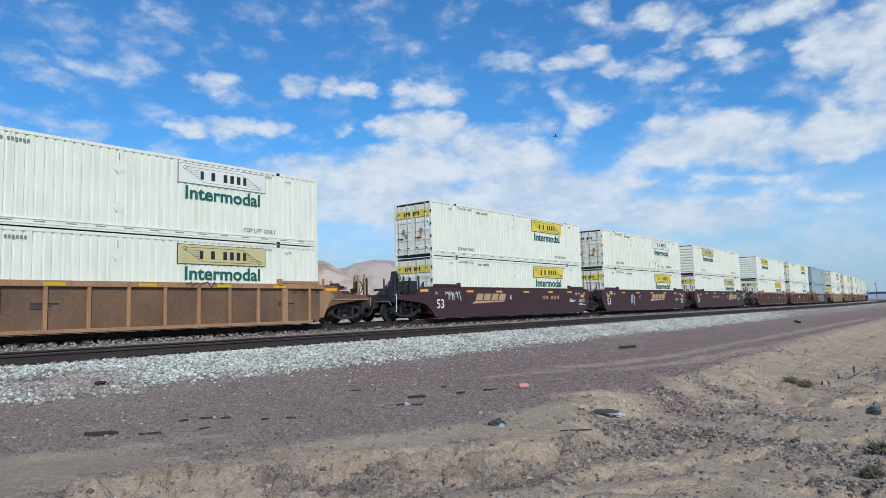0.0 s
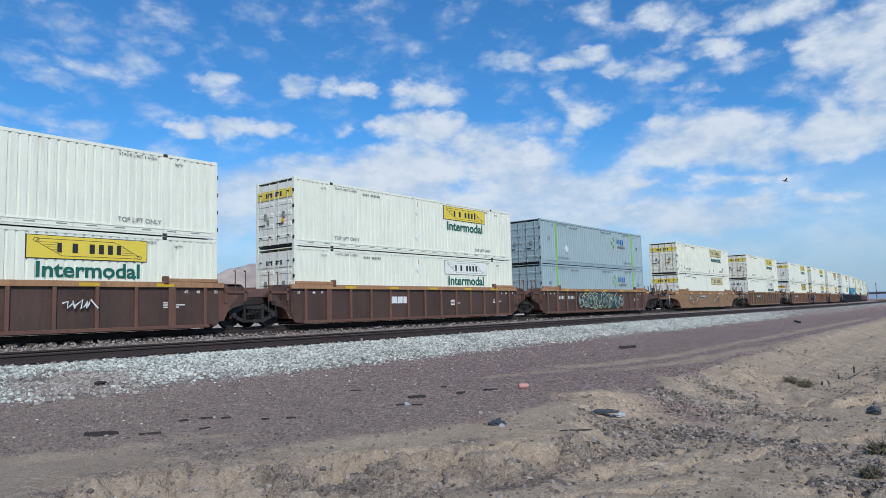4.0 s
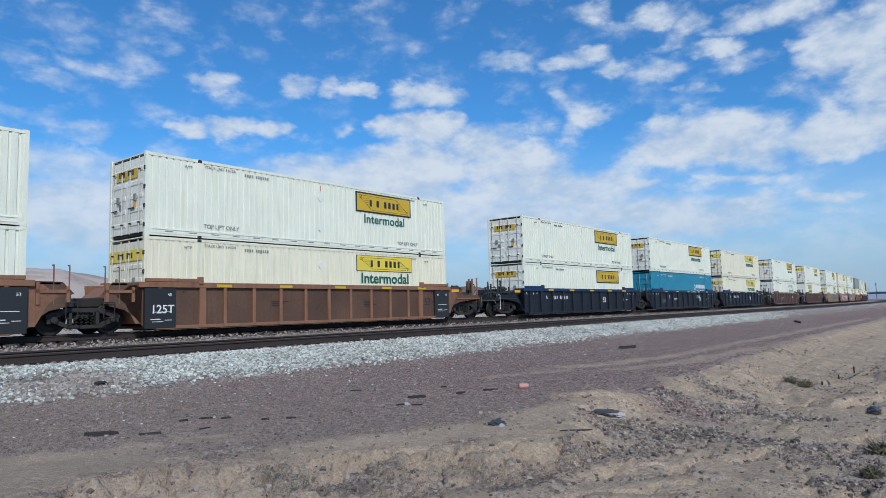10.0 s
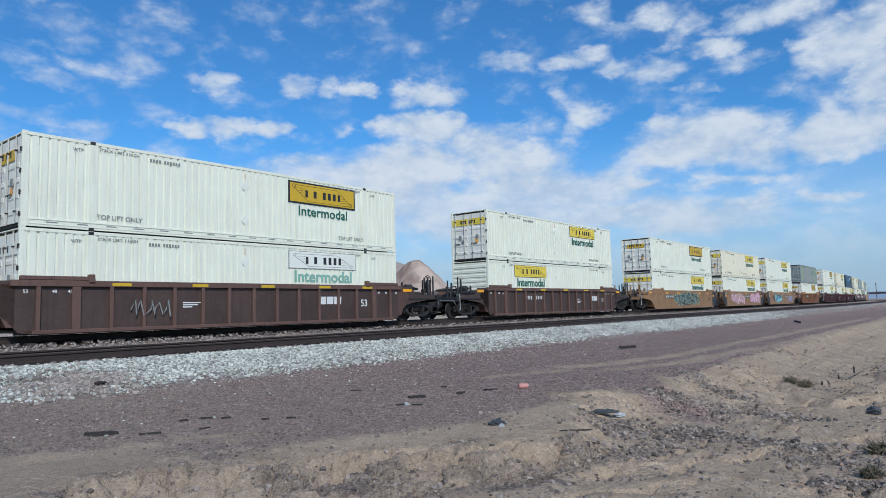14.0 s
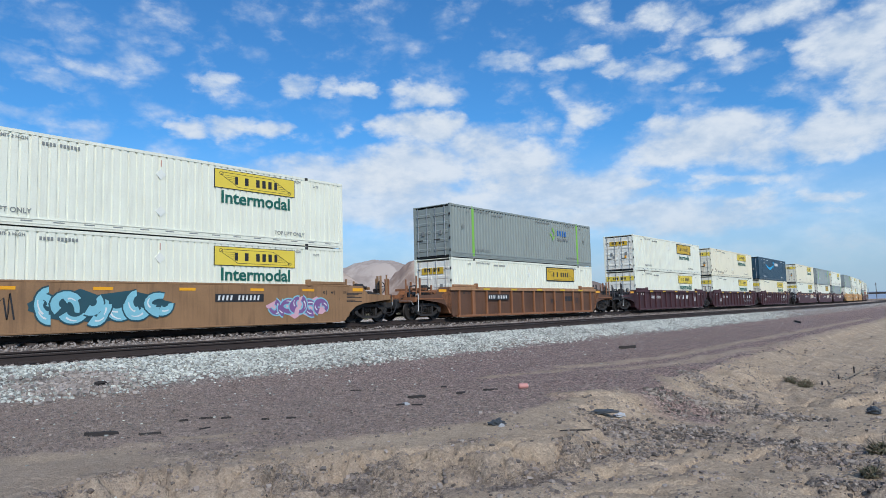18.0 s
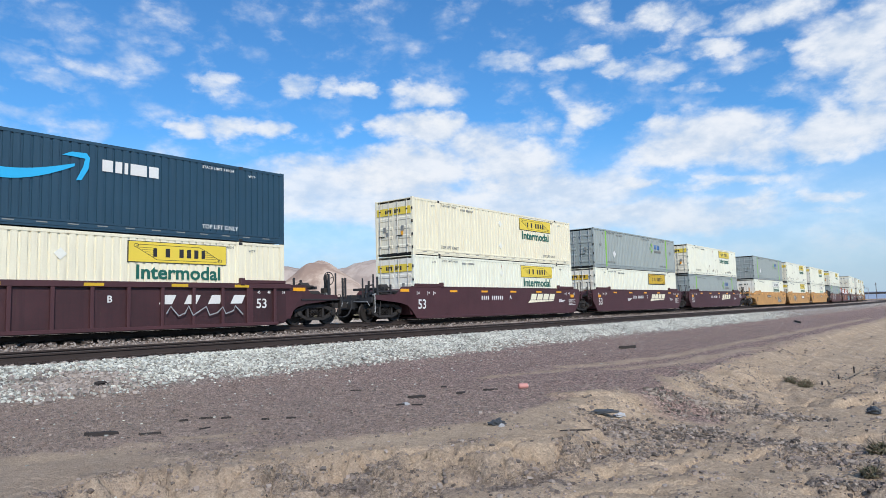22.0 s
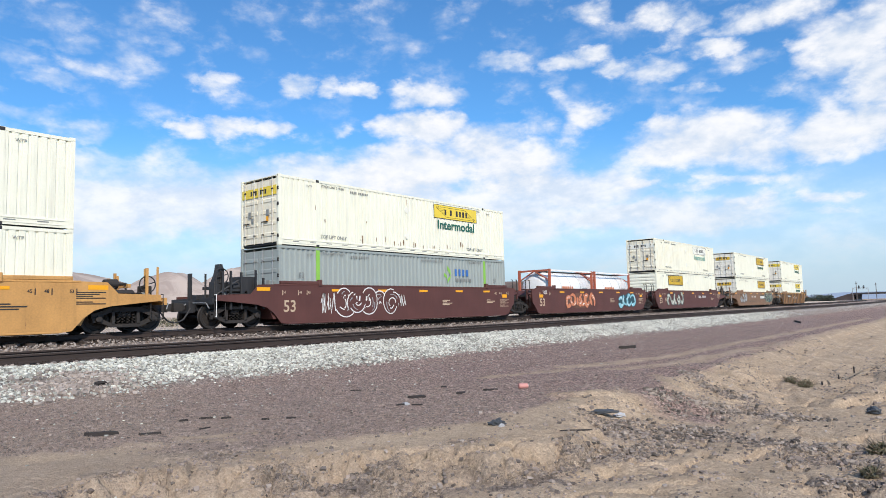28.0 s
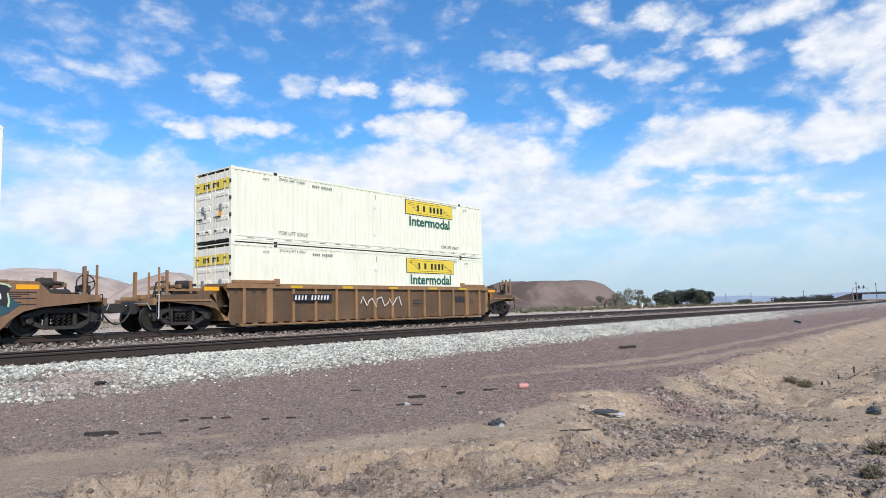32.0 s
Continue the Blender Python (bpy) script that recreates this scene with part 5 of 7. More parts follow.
def small_lettering(c, paint, reverse):
    ink = M["chalk"] if paint in ("teal", "navy") else M["stencil"]
    y = -WID - 0.006
    me = letters("TOP LIFT ONLY", 0.15, ink, 0.015)
    part("lettering", me, c, (-POST + 0.16, y, 0.34 + 0.06))
    part("lettering", me, c, (POST - 1.62, y, 0.34 + 0.06))
    me = letters("STACK LIMIT 3 HIGH", 0.10, ink, 0.01)
    part("lettering", me, c, (-POST + 0.2, y, TALL - 0.28))
    part("lettering", me, c, (POST - 1.62, y, TALL - 0.28))
    me = letters("WTP", 0.10, ink, 0.01)
    part("lettering", me, c, (POST + 0.35, y, TALL - 0.38))
    part("lettering", me, c, (-POST - 0.6, y, TALL - 0.38))
    piece("number_mark", "numberbars", lambda bm: blocks(bm, [0.07] * 4 + [-0.05] + [0.07] * 6, 0.10, 0.035), ink, c, (-POST + 1.9, y, TALL - 0.36))
    if paint in ("grey", "ash"):
        piece("placard", "bigplacard", lambda bm: placard(bm, 0.27), M["chalk"], c, (-4.65, y + 0.002, 1.1), "white diamond placard")
    elif paint in ("white", "cream", "rusty"):
        for z in (0.85, 2.15):
            piece("placard", "placardrim", lambda bm: placard(bm, 0.19), M["pale"], c, (-0.35, y + 0.004, z))
        if reverse is False and paint == "white":
            piece("red_mark", "reddash", lambda bm: box(bm, -0.012, 0.012, -0.003, 0, 0, 0.24), M["redframe"], c, (-0.35, y, 2.42))


def placard(bm, r=0.16):
    prism(bm, [(0, -r), (r, 0), (0, r), (-r, 0)], -0.003, 0.02)
    return bm


CONTAINERS = []


def container(paint, kind, word=True, reverse=False, label="", soiled=False):
    """A 53-foot steel container; its base centre is the origin, its doors face -x unless reversed."""
    root = tagged(new("shipping_container"), label, "container", "containers on the train")
    p = M[paint]
    dark = paint not in ("white", "cream", "rusty")
    door_paint = p if dark else M["door"] if paint != "white" or soiled else M["cleandoor"]
    frame_paint = p
    # walls, roof and base
    if kind == "c":
        piece("side_panel", "sidewave", lambda bm: side_wall(bm, 0.28, 0.19, 0.055, 0.05), p, root)
    else:
        piece("side_panel", "side", side_wall, p, root)
    piece("far_side_panel", "farside", lambda bm: box(bm, -HALF + 0.1, HALF - 0.1, WID - 0.05, WID - 0.005, 0.2, TALL - 0.1), p, root)
    piece("roof", "roof", lambda bm: box(bm, -HALF + 0.05, HALF - 0.05, -WID + 0.06, WID - 0.06, TALL - 0.05, TALL - 0.012), p, root)
    piece("base_frame", "base", lambda bm: box(bm, -HALF + 0.1, HALF - 0.1, -WID + 0.07, WID - 0.07, 0.05, 0.17), M["black"], root)
    for y in (-1, 1):
        piece("bottom_rail", "brail", lambda bm: prism(bm, [(-HALF + 0.1, 0.03), (HALF - 0.1, 0.03), (HALF - 0.1, 0.30), (-HALF + 0.1, 0.30)], -0.03, 0.03), p, root, (0, y * (WID - 0.03), 0))
        piece("top_rail", "trail", lambda bm: box(bm, -HALF + 0.1, HALF - 0.1, -0.03, 0.03, TALL - 0.11, TALL - 0.01), p, root, (0, y * (WID - 0.03), 0))
    piece("fork_rail", "forkrail", lambda bm: [box(bm, -HALF + 0.25, HALF - 0.25, -0.018, 0, 0.235, 0.262), box(bm, -HALF + 0.25, HALF - 0.25, -0.012, 0, 0.10, 0.12)], p, root, (0, -WID - 0.001, 0))
    slots = piece("drain_slots", "drains", lambda bm: [box(bm, a - 0.16, a + 0.16, -0.004, 0, 0.16, 0.195) for a in [-7.2 + 0.9 * k for k in range(17)]], M["stencil"], root, (0, -WID - 0.001, 0))
    tagged(slots, kind="stuff")
    for x in (-1, 1):
        for y in (-1, 1):
            piece("corner_post", "cpost", lambda bm: box(bm, -0.065, 0.065, -0.06, 0.06, 0.0, TALL), frame_paint, root, (x * (HALF - 0.065), y * (WID - 0.06), 0))
        piece("lifting_post", "lpost", lambda bm: box(bm, -0.095, 0.095, -0.02, 0.05, 0.02, TALL), p if not (kind == "c") else M["lime"], root, (x * POST, -WID + 0.012, 0))
        for z in (0.0, TALL - 0.13):
            piece("lifting_casting", "lcast", casting, M["black"] if kind != "c" else M["zinc"], root, (x * POST, -WID - 0.012, z))
        for z in (0.0, TALL - 0.12):
            piece("corner_casting", "ccast", casting, frame_paint, root, (x * (HALF - 0.09), -WID - 0.004, z))
    # the door end and the closed end
    s = -1 if not reverse else 1
    spin = Matrix.Rotation(0 if not reverse else math.pi, 4, "Z")
    for y in (-1.22, 0.005):
        leaf = piece("door_leaf", "leaf", door_sheet, door_paint, root, tuple(Vector((s * (HALF - 0.02), 0, 0)) + spin @ Vector((0, y, 0))), "", spin)
        for k in (0.28, 0.92):
            piece("locking_rod", "lrod", lambda bm: rod(bm, (-0.055, 0, 0.1), (-0.055, 0, TALL - 0.12), 0.022, 6), M["rodpaint"] if not dark else M["zinc"], leaf, (0, k, 0))
        piece("door_handle", "handle", lambda bm: soften(box(bm, -0.075, -0.05, -0.3, 0.12, 0.98, 1.03), 0.006), M["iron"], leaf, (0, 0.9, 0))
        for z in (0.45, 2.3):
            piece("rod_guide", "rodguide", lambda bm: [box(bm, -0.085, -0.0, k - 0.05, k + 0.05, 0.0, 0.045) for k in (0.28, 0.92)], M["iron"] if not dark else M["zinc"], leaf, (0, 0, z))
        if not dark:
            piece("warning_label", "wlabel", lambda bm: box(bm, -0.052, -0.046, 0.0, 0.16, 0.0, 0.2), M["amber"] if y < -1 else M["stencil"], leaf, (0, 0.55 if y < -1 else 0.34, 1.02))
        piece("lock_box", "lockbox", lambda bm: soften(box(bm, -0.06, -0.02, -0.09, 0.09, 1.25, 1.5), 0.008), M["stencil"], leaf, (0, 0.6, 0))
        if not dark:
            piece("door_sign", "doorsign" if kind != "n" else ("doorsignn", y < -1), lambda bm: box(bm, -0.03, -0.024, 0.04, 1.16, 2.08, 2.46) if kind != "n" else box(bm, -0.03, -0.024, *((0.46, 1.2) if y < -1 else (0.02, 0.76)), 2.05, 2.4), M["yellow"] if kind in "ad" else M["gold"] if kind == "n" else M["pale"], leaf, (0, 0, 0), "sign plate with dark blocks")
            piece("name_mark", ("dsb", y < -1), lambda bm: [box(bm, -0.035, -0.03, a, a + 0.1, 2.17, 2.37) for a in ((0.14, 0.3, 0.46) if y > -1 else (0.72, 0.9, 1.04))], M["ink"], leaf)
    nose = piece("end_panel", "nose", nose_sheet, p, root, (-s * (HALF - 0.02), 0, 0), "", Matrix.Rotation(math.pi if not reverse else 0, 4, "Z"))
    piece("hinge_strip", "hinges", lambda bm: [box(bm, -0.03, 0.03, -0.02, 0.03, z, z + 0.14) for z in (0.3, 0.95, 1.6, 2.25)], M["iron"], root, (s * (HALF + 0.01), -WID + 0.02, 0))
    # signs
    if kind in "anfd" and kind:
        if reverse:
            sign(root, kind, -HALF + 2.75, TALL - 0.2, word)
        else:
            sign(root, kind, HALF - 6.35, TALL - 0.2, word)
    small_lettering(root, paint, reverse)
    y = -WID - 0.006
    if kind == "c":       # grey boxes with a green and blue mark
        m = piece("company_mark", "cofc", lambda bm: blocks(bm, [0.17] * 4, 0.36, 0.16), M["bluemark"], root, (HALF - 4.75, y, TALL - 1.0), "row of blue blocks beside green chevrons")
        piece("small_mark", "cofc2", lambda bm: blocks(bm, [0.11] * 9, 0.18, 0.05), M["stencil"], m, (0.02, 0, -0.3))
        piece("chevron", "cofc3", lambda bm: [prism(bm, q, -0.003, 0) for q in ([(-0.62, 0.32), (-0.36, 0.02), (-0.36, 0.28), (-0.62, 0.52)], [(-0.62, -0.38), (-0.36, -0.12), (-0.36, 0.0), (-0.62, -0.16)], [(-0.9, -0.02), (-0.66, -0.16), (-0.66, 0.0), (-0.9, 0.16)])], M["lime"], m)
        part("lettering", letters("53", 0.22, M["stencil"], 0.02), root, (HALF - 1.25, y, TALL - 1.3))
        part("lettering", letters("53", 0.22, M["stencil"], 0.02), root, (-HALF + 1.0, y, TALL - 1.3))
        part("lettering", letters("WARNING HIGH CUBE", 0.12, M["stencil"], 0.01), root, (0.6, y, TALL - 0.33))
    if kind == "p":       # navy box with a light blue smile-shaped arrow
        m = piece("arc_mark", "arc", arc_mark, M["cyan"], root, (-4.2, y, 1.62), "light blue curved stripe with an arrow tip")
        piece("name_mark", "prim", lambda bm: blocks(bm, [0.34, 0.22, 0.12, 0.56, 0.34], 0.38, 0.08), M["chalk"], root, (0.85, y, 1.98), "row of white blocks")
        for k in range(2):
            piece("placard", "placard2", lambda bm: placard(bm), M["zinc"], root, (-5.3 + k * 0.5, y, 2.2))
    if kind == "r":       # teal box
        m = piece("company_mark", "rob", lambda bm: blocks(bm, [0.22, 0.22, -0.05, 0.2, 0.2, 0.2, 0.07, 0.22, 0.2, 0.22, 0.2], 0.36, 0.055), M["chalk"], root, (3.2, y, 1.55), "row of white blocks beside a round mark")
        piece("small_mark", "rob2", lambda bm: blocks(bm, [0.13] * 10, 0.17, 0.09), M["chalk"], m, (0.1, 0, -0.34))
        piece("round_mark", "rob3", lambda bm: [prism(bm, [(-0.36 + 0.09 * math.cos(t + k) + 0.2 * math.cos(k), 0.12 + 0.09 * math.sin(t + k) + 0.2 * math.sin(k)) for t in (0, 1.57, 3.14, 4.71)], -0.003, 0) for k in [i * math.pi / 3 for i in range(6)]], M["chalk"], m)
    if soiled and not dark:
        rnd = random.Random(len(CONTAINERS))
        spots = [rnd.uniform(-7.6, 6.2) for k in range(6)]
        for k in range(24):
            a = spots[k % 6] + rnd.gauss(0, 0.55) if k < 21 else rnd.uniform(-7.7, 7.7)
            kind_of = k % 8
            shape = random.Random(kind_of)
            w, h = shape.uniform(0.012, 0.035), shape.uniform(0.03, 0.17)
            z = 0.34 + rnd.expovariate(7.0) if k < 21 else rnd.uniform(0.4, 2.2)
            piece("rust_stain", ("scab", kind_of), lambda bm: scab(bm, w, h, shape), SCAB, root, (min(max(a, -7.8), 7.8), -WID + 0.006, z))
    CONTAINERS.append(root)
    return root


SCAB = surface("rust_scab", (0.17, 0.098, 0.06), 0.9, vary=0.4, bump=0.3)


def scab(bm, w, h, rnd):
    n = 9
    prism(bm, [(w * rnd.uniform(0.6, 1.1) * math.cos(2 * math.pi * i / n), h * rnd.uniform(0.5, 1.1) * math.sin(2 * math.pi * i / n) + 0.05) for i in range(n)], -0.004, 0.03)
    return bm


def casting(bm):
    """A hollow cast fitting with its slot."""
    box(bm, -0.09, 0.09, 0.0, 0.1, 0.0, 0.13)
    soften(bm, 0.012)
    box(bm, -0.045, 0.045, -0.004, 0.01, 0.035, 0.095)
    return bm


def arc_mark(bm):
    """A shallow curved stripe, thickest in the middle, with a hooked tip at its raised end."""
    n = 22
    lo, hi = [], []
    for i in range(n + 1):
        u = i / n
        z = 0.42 - 0.58 * math.sin(math.pi * (u * 0.9 + 0.02)) + 0.16 * u
        t = 0.03 + 0.13 * math.sin(math.pi * min(u * 0.94 + 0.04, 1)) ** 0.8
        lo.append((4.2 * u, z - t)), hi.append((4.2 * u, z + t))
    prism(bm, lo + hi[::-1], -0.003, 0)
    prism(bm, [(4.25, -0.05), (4.42, -0.02), (4.62, 0.36), (4.66, 0.72), (4.52, 0.72), (4.46, 0.42)], -0.004, 0)
    prism(bm, [(4.66, 0.72), (4.55, 0.86), (4.1, 0.84), (3.82, 0.7), (4.1, 0.7), (4.52, 0.68)], -0.005, 0)
    return bm


def tank_container():
    """A 20-foot white tank in an orange-red frame."""
    L = 3.03
    root = tagged(new("tank_container"), "white tank with cladding bands in an orange-red steel frame", "tank container", "containers on the train")

    def shell(bm):
        lathe(bm, [(-2.92, 0.25), (-2.88, 0.65), (-2.78, 1.0), (-2.6, 1.18), (2.6, 1.18), (2.78, 1.0), (2.88, 0.65), (2.92, 0.25)], 32, "x")
    piece("tank", "tankshell", shell, M["tank"], root, (0, 0, 1.3))
    for f in root.children[0].data.polygons:
        f.use_smooth = True
    for x in (-1.5, -0.2, 1.2):
        piece("band", "tankband", lambda bm: lathe(bm, [(-0.03, 1.185), (-0.02, 1.195), (0.02, 1.195), (0.03, 1.185)], 32, "x"), M["zinc"], root, (x, 0, 1.3))
    for x in (-1, 1):
        for y in (-1, 1):
            piece("frame_post", "tpost", lambda bm: box(bm, -0.07, 0.07, -0.07, 0.07, 0, 2.6), M["redframe"], root, (x * (L - 0.07), y * 1.15, 0))
        for z in (0.06, 2.52):
            piece("frame_beam", "tbeam", lambda bm: box(bm, -0.06, 0.06, -1.08, 1.08, -0.06, 0.06), M["redframe"], root, (x * (L - 0.07), 0, z))
        piece("frame_brace", "tbrace", lambda bm: tube(bm, [(0, -1.1, 0.3), (0, 0, 0.9), (0, 1.1, 0.3)], 0.045), M["redframe"], root, (x * (L - 0.07), 0, 1.6))
    for y in (-1, 1):
        for z in (0.06, 2.52):
            piece("frame_rail", "trail2", lambda bm: box(bm, -L + 0.14, L - 0.14, -0.05, 0.05, -0.05, 0.05), M["tank"], root, (0, y * 1.15, z))
    piece("walkway", "twalk", lambda bm: [box(bm, -2.8, 2.8, y, y + 0.13, 2.46, 2.5) for y in (-0.45, -0.28, -0.11)], M["iron"], root)
    piece("manhole", "tman", lambda bm: lathe(bm, [(2.35, 0.32), (2.5, 0.32), (2.52, 0.24)], 16, "z"), M["zinc"], root, (0.3, 0.2, 0))
    piece("data_mark", "tbars", lambda bm: [box(bm, 0, 0.7 - 0.1 * (k % 3), -0.004, 0, -0.1 * k, -0.1 * k + 0.05) for k in range(4)], M["stencil"], root, (1.4, -1.188, 1.35))
    piece("company_mark", "tmark", lambda bm: blocks(bm, [0.2] * 6, 0.28, 0.06), M["orange"], root, (-1.4, -1.19, 1.2))
    return root


# ---------------------------------------------------------------- well cars
WELL, BOGIE, END = 8.1, 9.875, 11.0
SIDE = 1.42                      # half width of the car
Z0, Z1 = 0.09, 1.66              # lower and upper edge of the side


def side_outline(ribbed, left, right):
    """The near side of a car, with the cut-outs over the bogies."""
    def end(free):
        e = 10.9 if free else 9.35
        deck = 0.98
        if not ribbed and not free:
            return [(WELL - 0.3, Z0), (WELL + 0.05, Z0 + 0.06), (WELL + 0.68, Z0 + 0.72), (WELL + 0.74, Z1 - 0.03), (WELL, Z1)]
        return [(WELL - 0.35, Z0), (WELL - 0.05, Z0 + 0.04), (WELL + 0.28, Z0 + 0.42), (WELL + 0.62, Z0 + 0.66), (WELL + 1.1, Z0 + 0.78), (e, deck + 0.06), (e, deck + 0.26), (WELL + 1.35, deck + 0.3), (WELL + 1.0, Z1 - 0.02), (WELL, Z1)]
    l, r = end(left), end(right)
    return [(x, z) for x, z in r] + [(-x, z) for x, z in l[::-1]]


def bogie_parts(parent, x):
    """A three-piece freight bogie."""
    def bolster(bm):
        soften(box(bm, -0.2, 0.2, -1.0, 1.0, 0.50, 0.78), 0.03)
        lathe(bm, [(0.78, 0.2), (0.9, 0.2)], 14, "z")
    b = piece("bogie", "bolster", bolster, M["iron"], parent, (x, 0, 0), "dusty cast-iron bogie")

    def frame_side(bm):
        # arched upper member, lower member, columns and axle-box jaws, with open windows between them
        for poly in ([(-1.12, 0.50), (-0.86, 0.52), (-0.46, 0.70), (0.46, 0.70), (0.86, 0.52), (1.12, 0.50), (1.12, 0.63), (0.5, 0.84), (-0.5, 0.84), (-1.12, 0.63)],
                     [(-0.96, 0.40), (-0.44, 0.19), (0.44, 0.19), (0.96, 0.40), (0.90, 0.52), (0.40, 0.30), (-0.40, 0.30), (-0.90, 0.52)],
                     [(-0.46, 0.27), (-0.36, 0.27), (-0.36, 0.74), (-0.46, 0.74)], [(0.36, 0.27), (0.46, 0.27), (0.46, 0.74), (0.36, 0.74)],
                     [(-1.08, 0.36), (-0.98, 0.36), (-0.98, 0.56), (-1.08, 0.56)], [(0.98, 0.36), (1.08, 0.36), (1.08, 0.56), (0.98, 0.56)]):
            prism(bm, poly, -0.06, 0.06)

    def spring(bm):
        rings = []
        for k in range(31):
            a = k * math.pi / 4
            c = Vector((0.055 * math.cos(a), 0.055 * math.sin(a), 0.30 + 0.40 * k / 30))
            out = Vector((math.cos(a), math.sin(a), 0)) * 0.014
            rings.append(V(bm, [c + out, c + Vector((0, 0, 0.014)), c - out, c - Vector((0, 0, 0.014))]))
        for a, b in zip(rings, rings[1:]):
            for q in range(4):
                bm.faces.new((a[q], a[(q + 1) % 4], b[(q + 1) % 4], b[q]))

    def wheel(bm):
        lathe(bm, [(-0.02, 0.09), (-0.03, 0.16), (0.0, 0.2), (0.01, 0.34), (-0.035, 0.37), (-0.035, 0.455), (0.06, 0.462), (0.085, 0.49), (0.105, 0.48), (0.105, 0.37), (0.06, 0.34), (0.06, 0.2), (0.10, 0.14)], 36, "y")

    for y in (-1, 1):
        turn = Matrix.Rotation(0 if y < 0 else math.pi, 4, "Z")
        piece("side_frame", "sframe", frame_side, M["iron"], b, (0, y * 1.02, 0), "", turn)
        for k in (-0.2, -0.07, 0.07, 0.2):
            if y < 0:
                piece("spring", "spring", spring, M["iron"], b, (k * 1.2, y * 1.04, 0))
        for a in (-0.89, 0.89):
            piece("wheel", "wheel", wheel, M["wheel"], b, (a, y * 0.76, 0.462), "", turn)
            if y < 0:
                piece("bearing_cap", "bcap", lambda bm: lathe(bm, [(-0.10, 0.06), (-0.09, 0.1), (0.06, 0.12)], 14, "y"), M["iron"], b, (a, y * 1.06, 0.47))
    for a in (-0.89, 0.89):
        piece("axle", "axle", lambda bm: rod(bm, (0, -0.95, 0), (0, 0.95, 0), 0.075, 10), M["iron"], b, (a, 0, 0.462))
    return b


def ribbon(cx, cz, rx, rz, a0, a1, t, grow=0.0, n=9):
    """A thick curved stroke, tapering to its end."""
    inner, outer = [], []
    for i in range(n):
        u = i / (n - 1)
        a = a0 + (a1 - a0) * u
        w = (t / 2) * (1.15 - 0.55 * u) + grow
        e = 1 + 0.25 * u
        c, s = math.cos(a), math.sin(a)
        l = math.hypot(c * rz, s * rx) + 1e-6
        nx, nz = c * rz / l, s * rx / l
        inner.append((cx + rx * e * c - nx * w, cz + rz * e * s - nz * w))
        outer.append((cx + rx * e * c + nx * w, cz + rz * e * s + nz * w))
    return outer + inner[::-1]


def strip(bm, poly, y0, y1):
    """A closed band given as its outer and then its inner edge, drawn out from y0 to y1."""
    n = len(poly) // 2
    a, b = V(bm, [(x, y0, z) for x, z in poly]), V(bm, [(x, y1, z) for x, z in poly])
    m = 2 * n
    for i in range(n - 1):
        bm.faces.new((a[i], a[i + 1], a[m - 2 - i], a[m - 1 - i]))
    for i in range(m):
        bm.faces.new((a[(i + 1) % m], a[i], b[i], b[(i + 1) % m]))


def graffiti(car, seed, x, w, h, fill, edge, z=0.34):
    """Sprayed wild shapes: interlocked tapering curves with an outline, over a soft cloud."""
    rnd = random.Random(seed)
    fills = fill if isinstance(fill, tuple) else (fill,)
    n = max(3, int(w / (h * 0.62)))
    pitch = w / n
    for k in range(n):
        cx, cz = pitch * (k + 0.5), h * 0.5
        t = 0.24 * h * rnd.uniform(0.85, 1.25)
        curves = []
        for q in range(3):
            a0 = rnd.uniform(0, 6.28)
            curves.append((cx + rnd.uniform(-0.2, 0.2) * pitch, cz + rnd.uniform(-0.12, 0.12) * h, pitch * rnd.uniform(0.3, 0.52), h * rnd.uniform(0.2, 0.34), a0, a0 + rnd.choice((-1, 1)) * rnd.uniform(1.7, 3.6)))
        y = -SIDE - 0.014 - 0.005 * (k % 3)
        o = piece("sprayed_outline", ("gra", seed, k), lambda bm: [strip(bm, ribbon(*c, t, 0.05), -0.0022 - 0.0003 * i, 0.0) for i, c in enumerate(curves)], M[edge], car, (x, y, z), "spray-painted shape in a thick outline")
        piece("sprayed_fill", ("grf", seed, k), lambda bm: [strip(bm, ribbon(*c, t, 0.0), -0.0052 - 0.0003 * i, -0.004) for i, c in enumerate(curves)], M[fills[k % len(fills)]], o)
        piece("sprayed_stroke", ("grs", seed, k), lambda bm: [strip(bm, ribbon(c[0], c[1], c[2], c[3], c[4] * 0.8 + c[5] * 0.2, c[4] * 0.4 + c[5] * 0.6, 0.05, 0.0, 6), -0.0085, -0.0075) for c in curves[:2]], M["chalk"] if edge != "chalk" else M["zinc"], o)
    # the cloud behind
    m = 26
    pts = [(w / 2 + (w * 0.54 + rnd.uniform(-0.12, 0.1)) * math.cos(2 * math.pi * i / m), h * 0.5 + (h * 0.5 + rnd.uniform(-0.16, 0.08)) * math.sin(2 * math.pi * i / m)) for i in range(m)]
    back = {"ink": "petrol", "petrol": "ink", "pink": "salmon", "sky": "petrol", "violet": "pink", "orange": "rust_brown_car_paint"}.get(fills[0])
    if back and w > 2.5:
        piece("sprayed_cloud", ("grc", seed), lambda bm: prism(bm, pts, -0.003, 0.0), M[back], car, (x, -SIDE - 0.009, z))


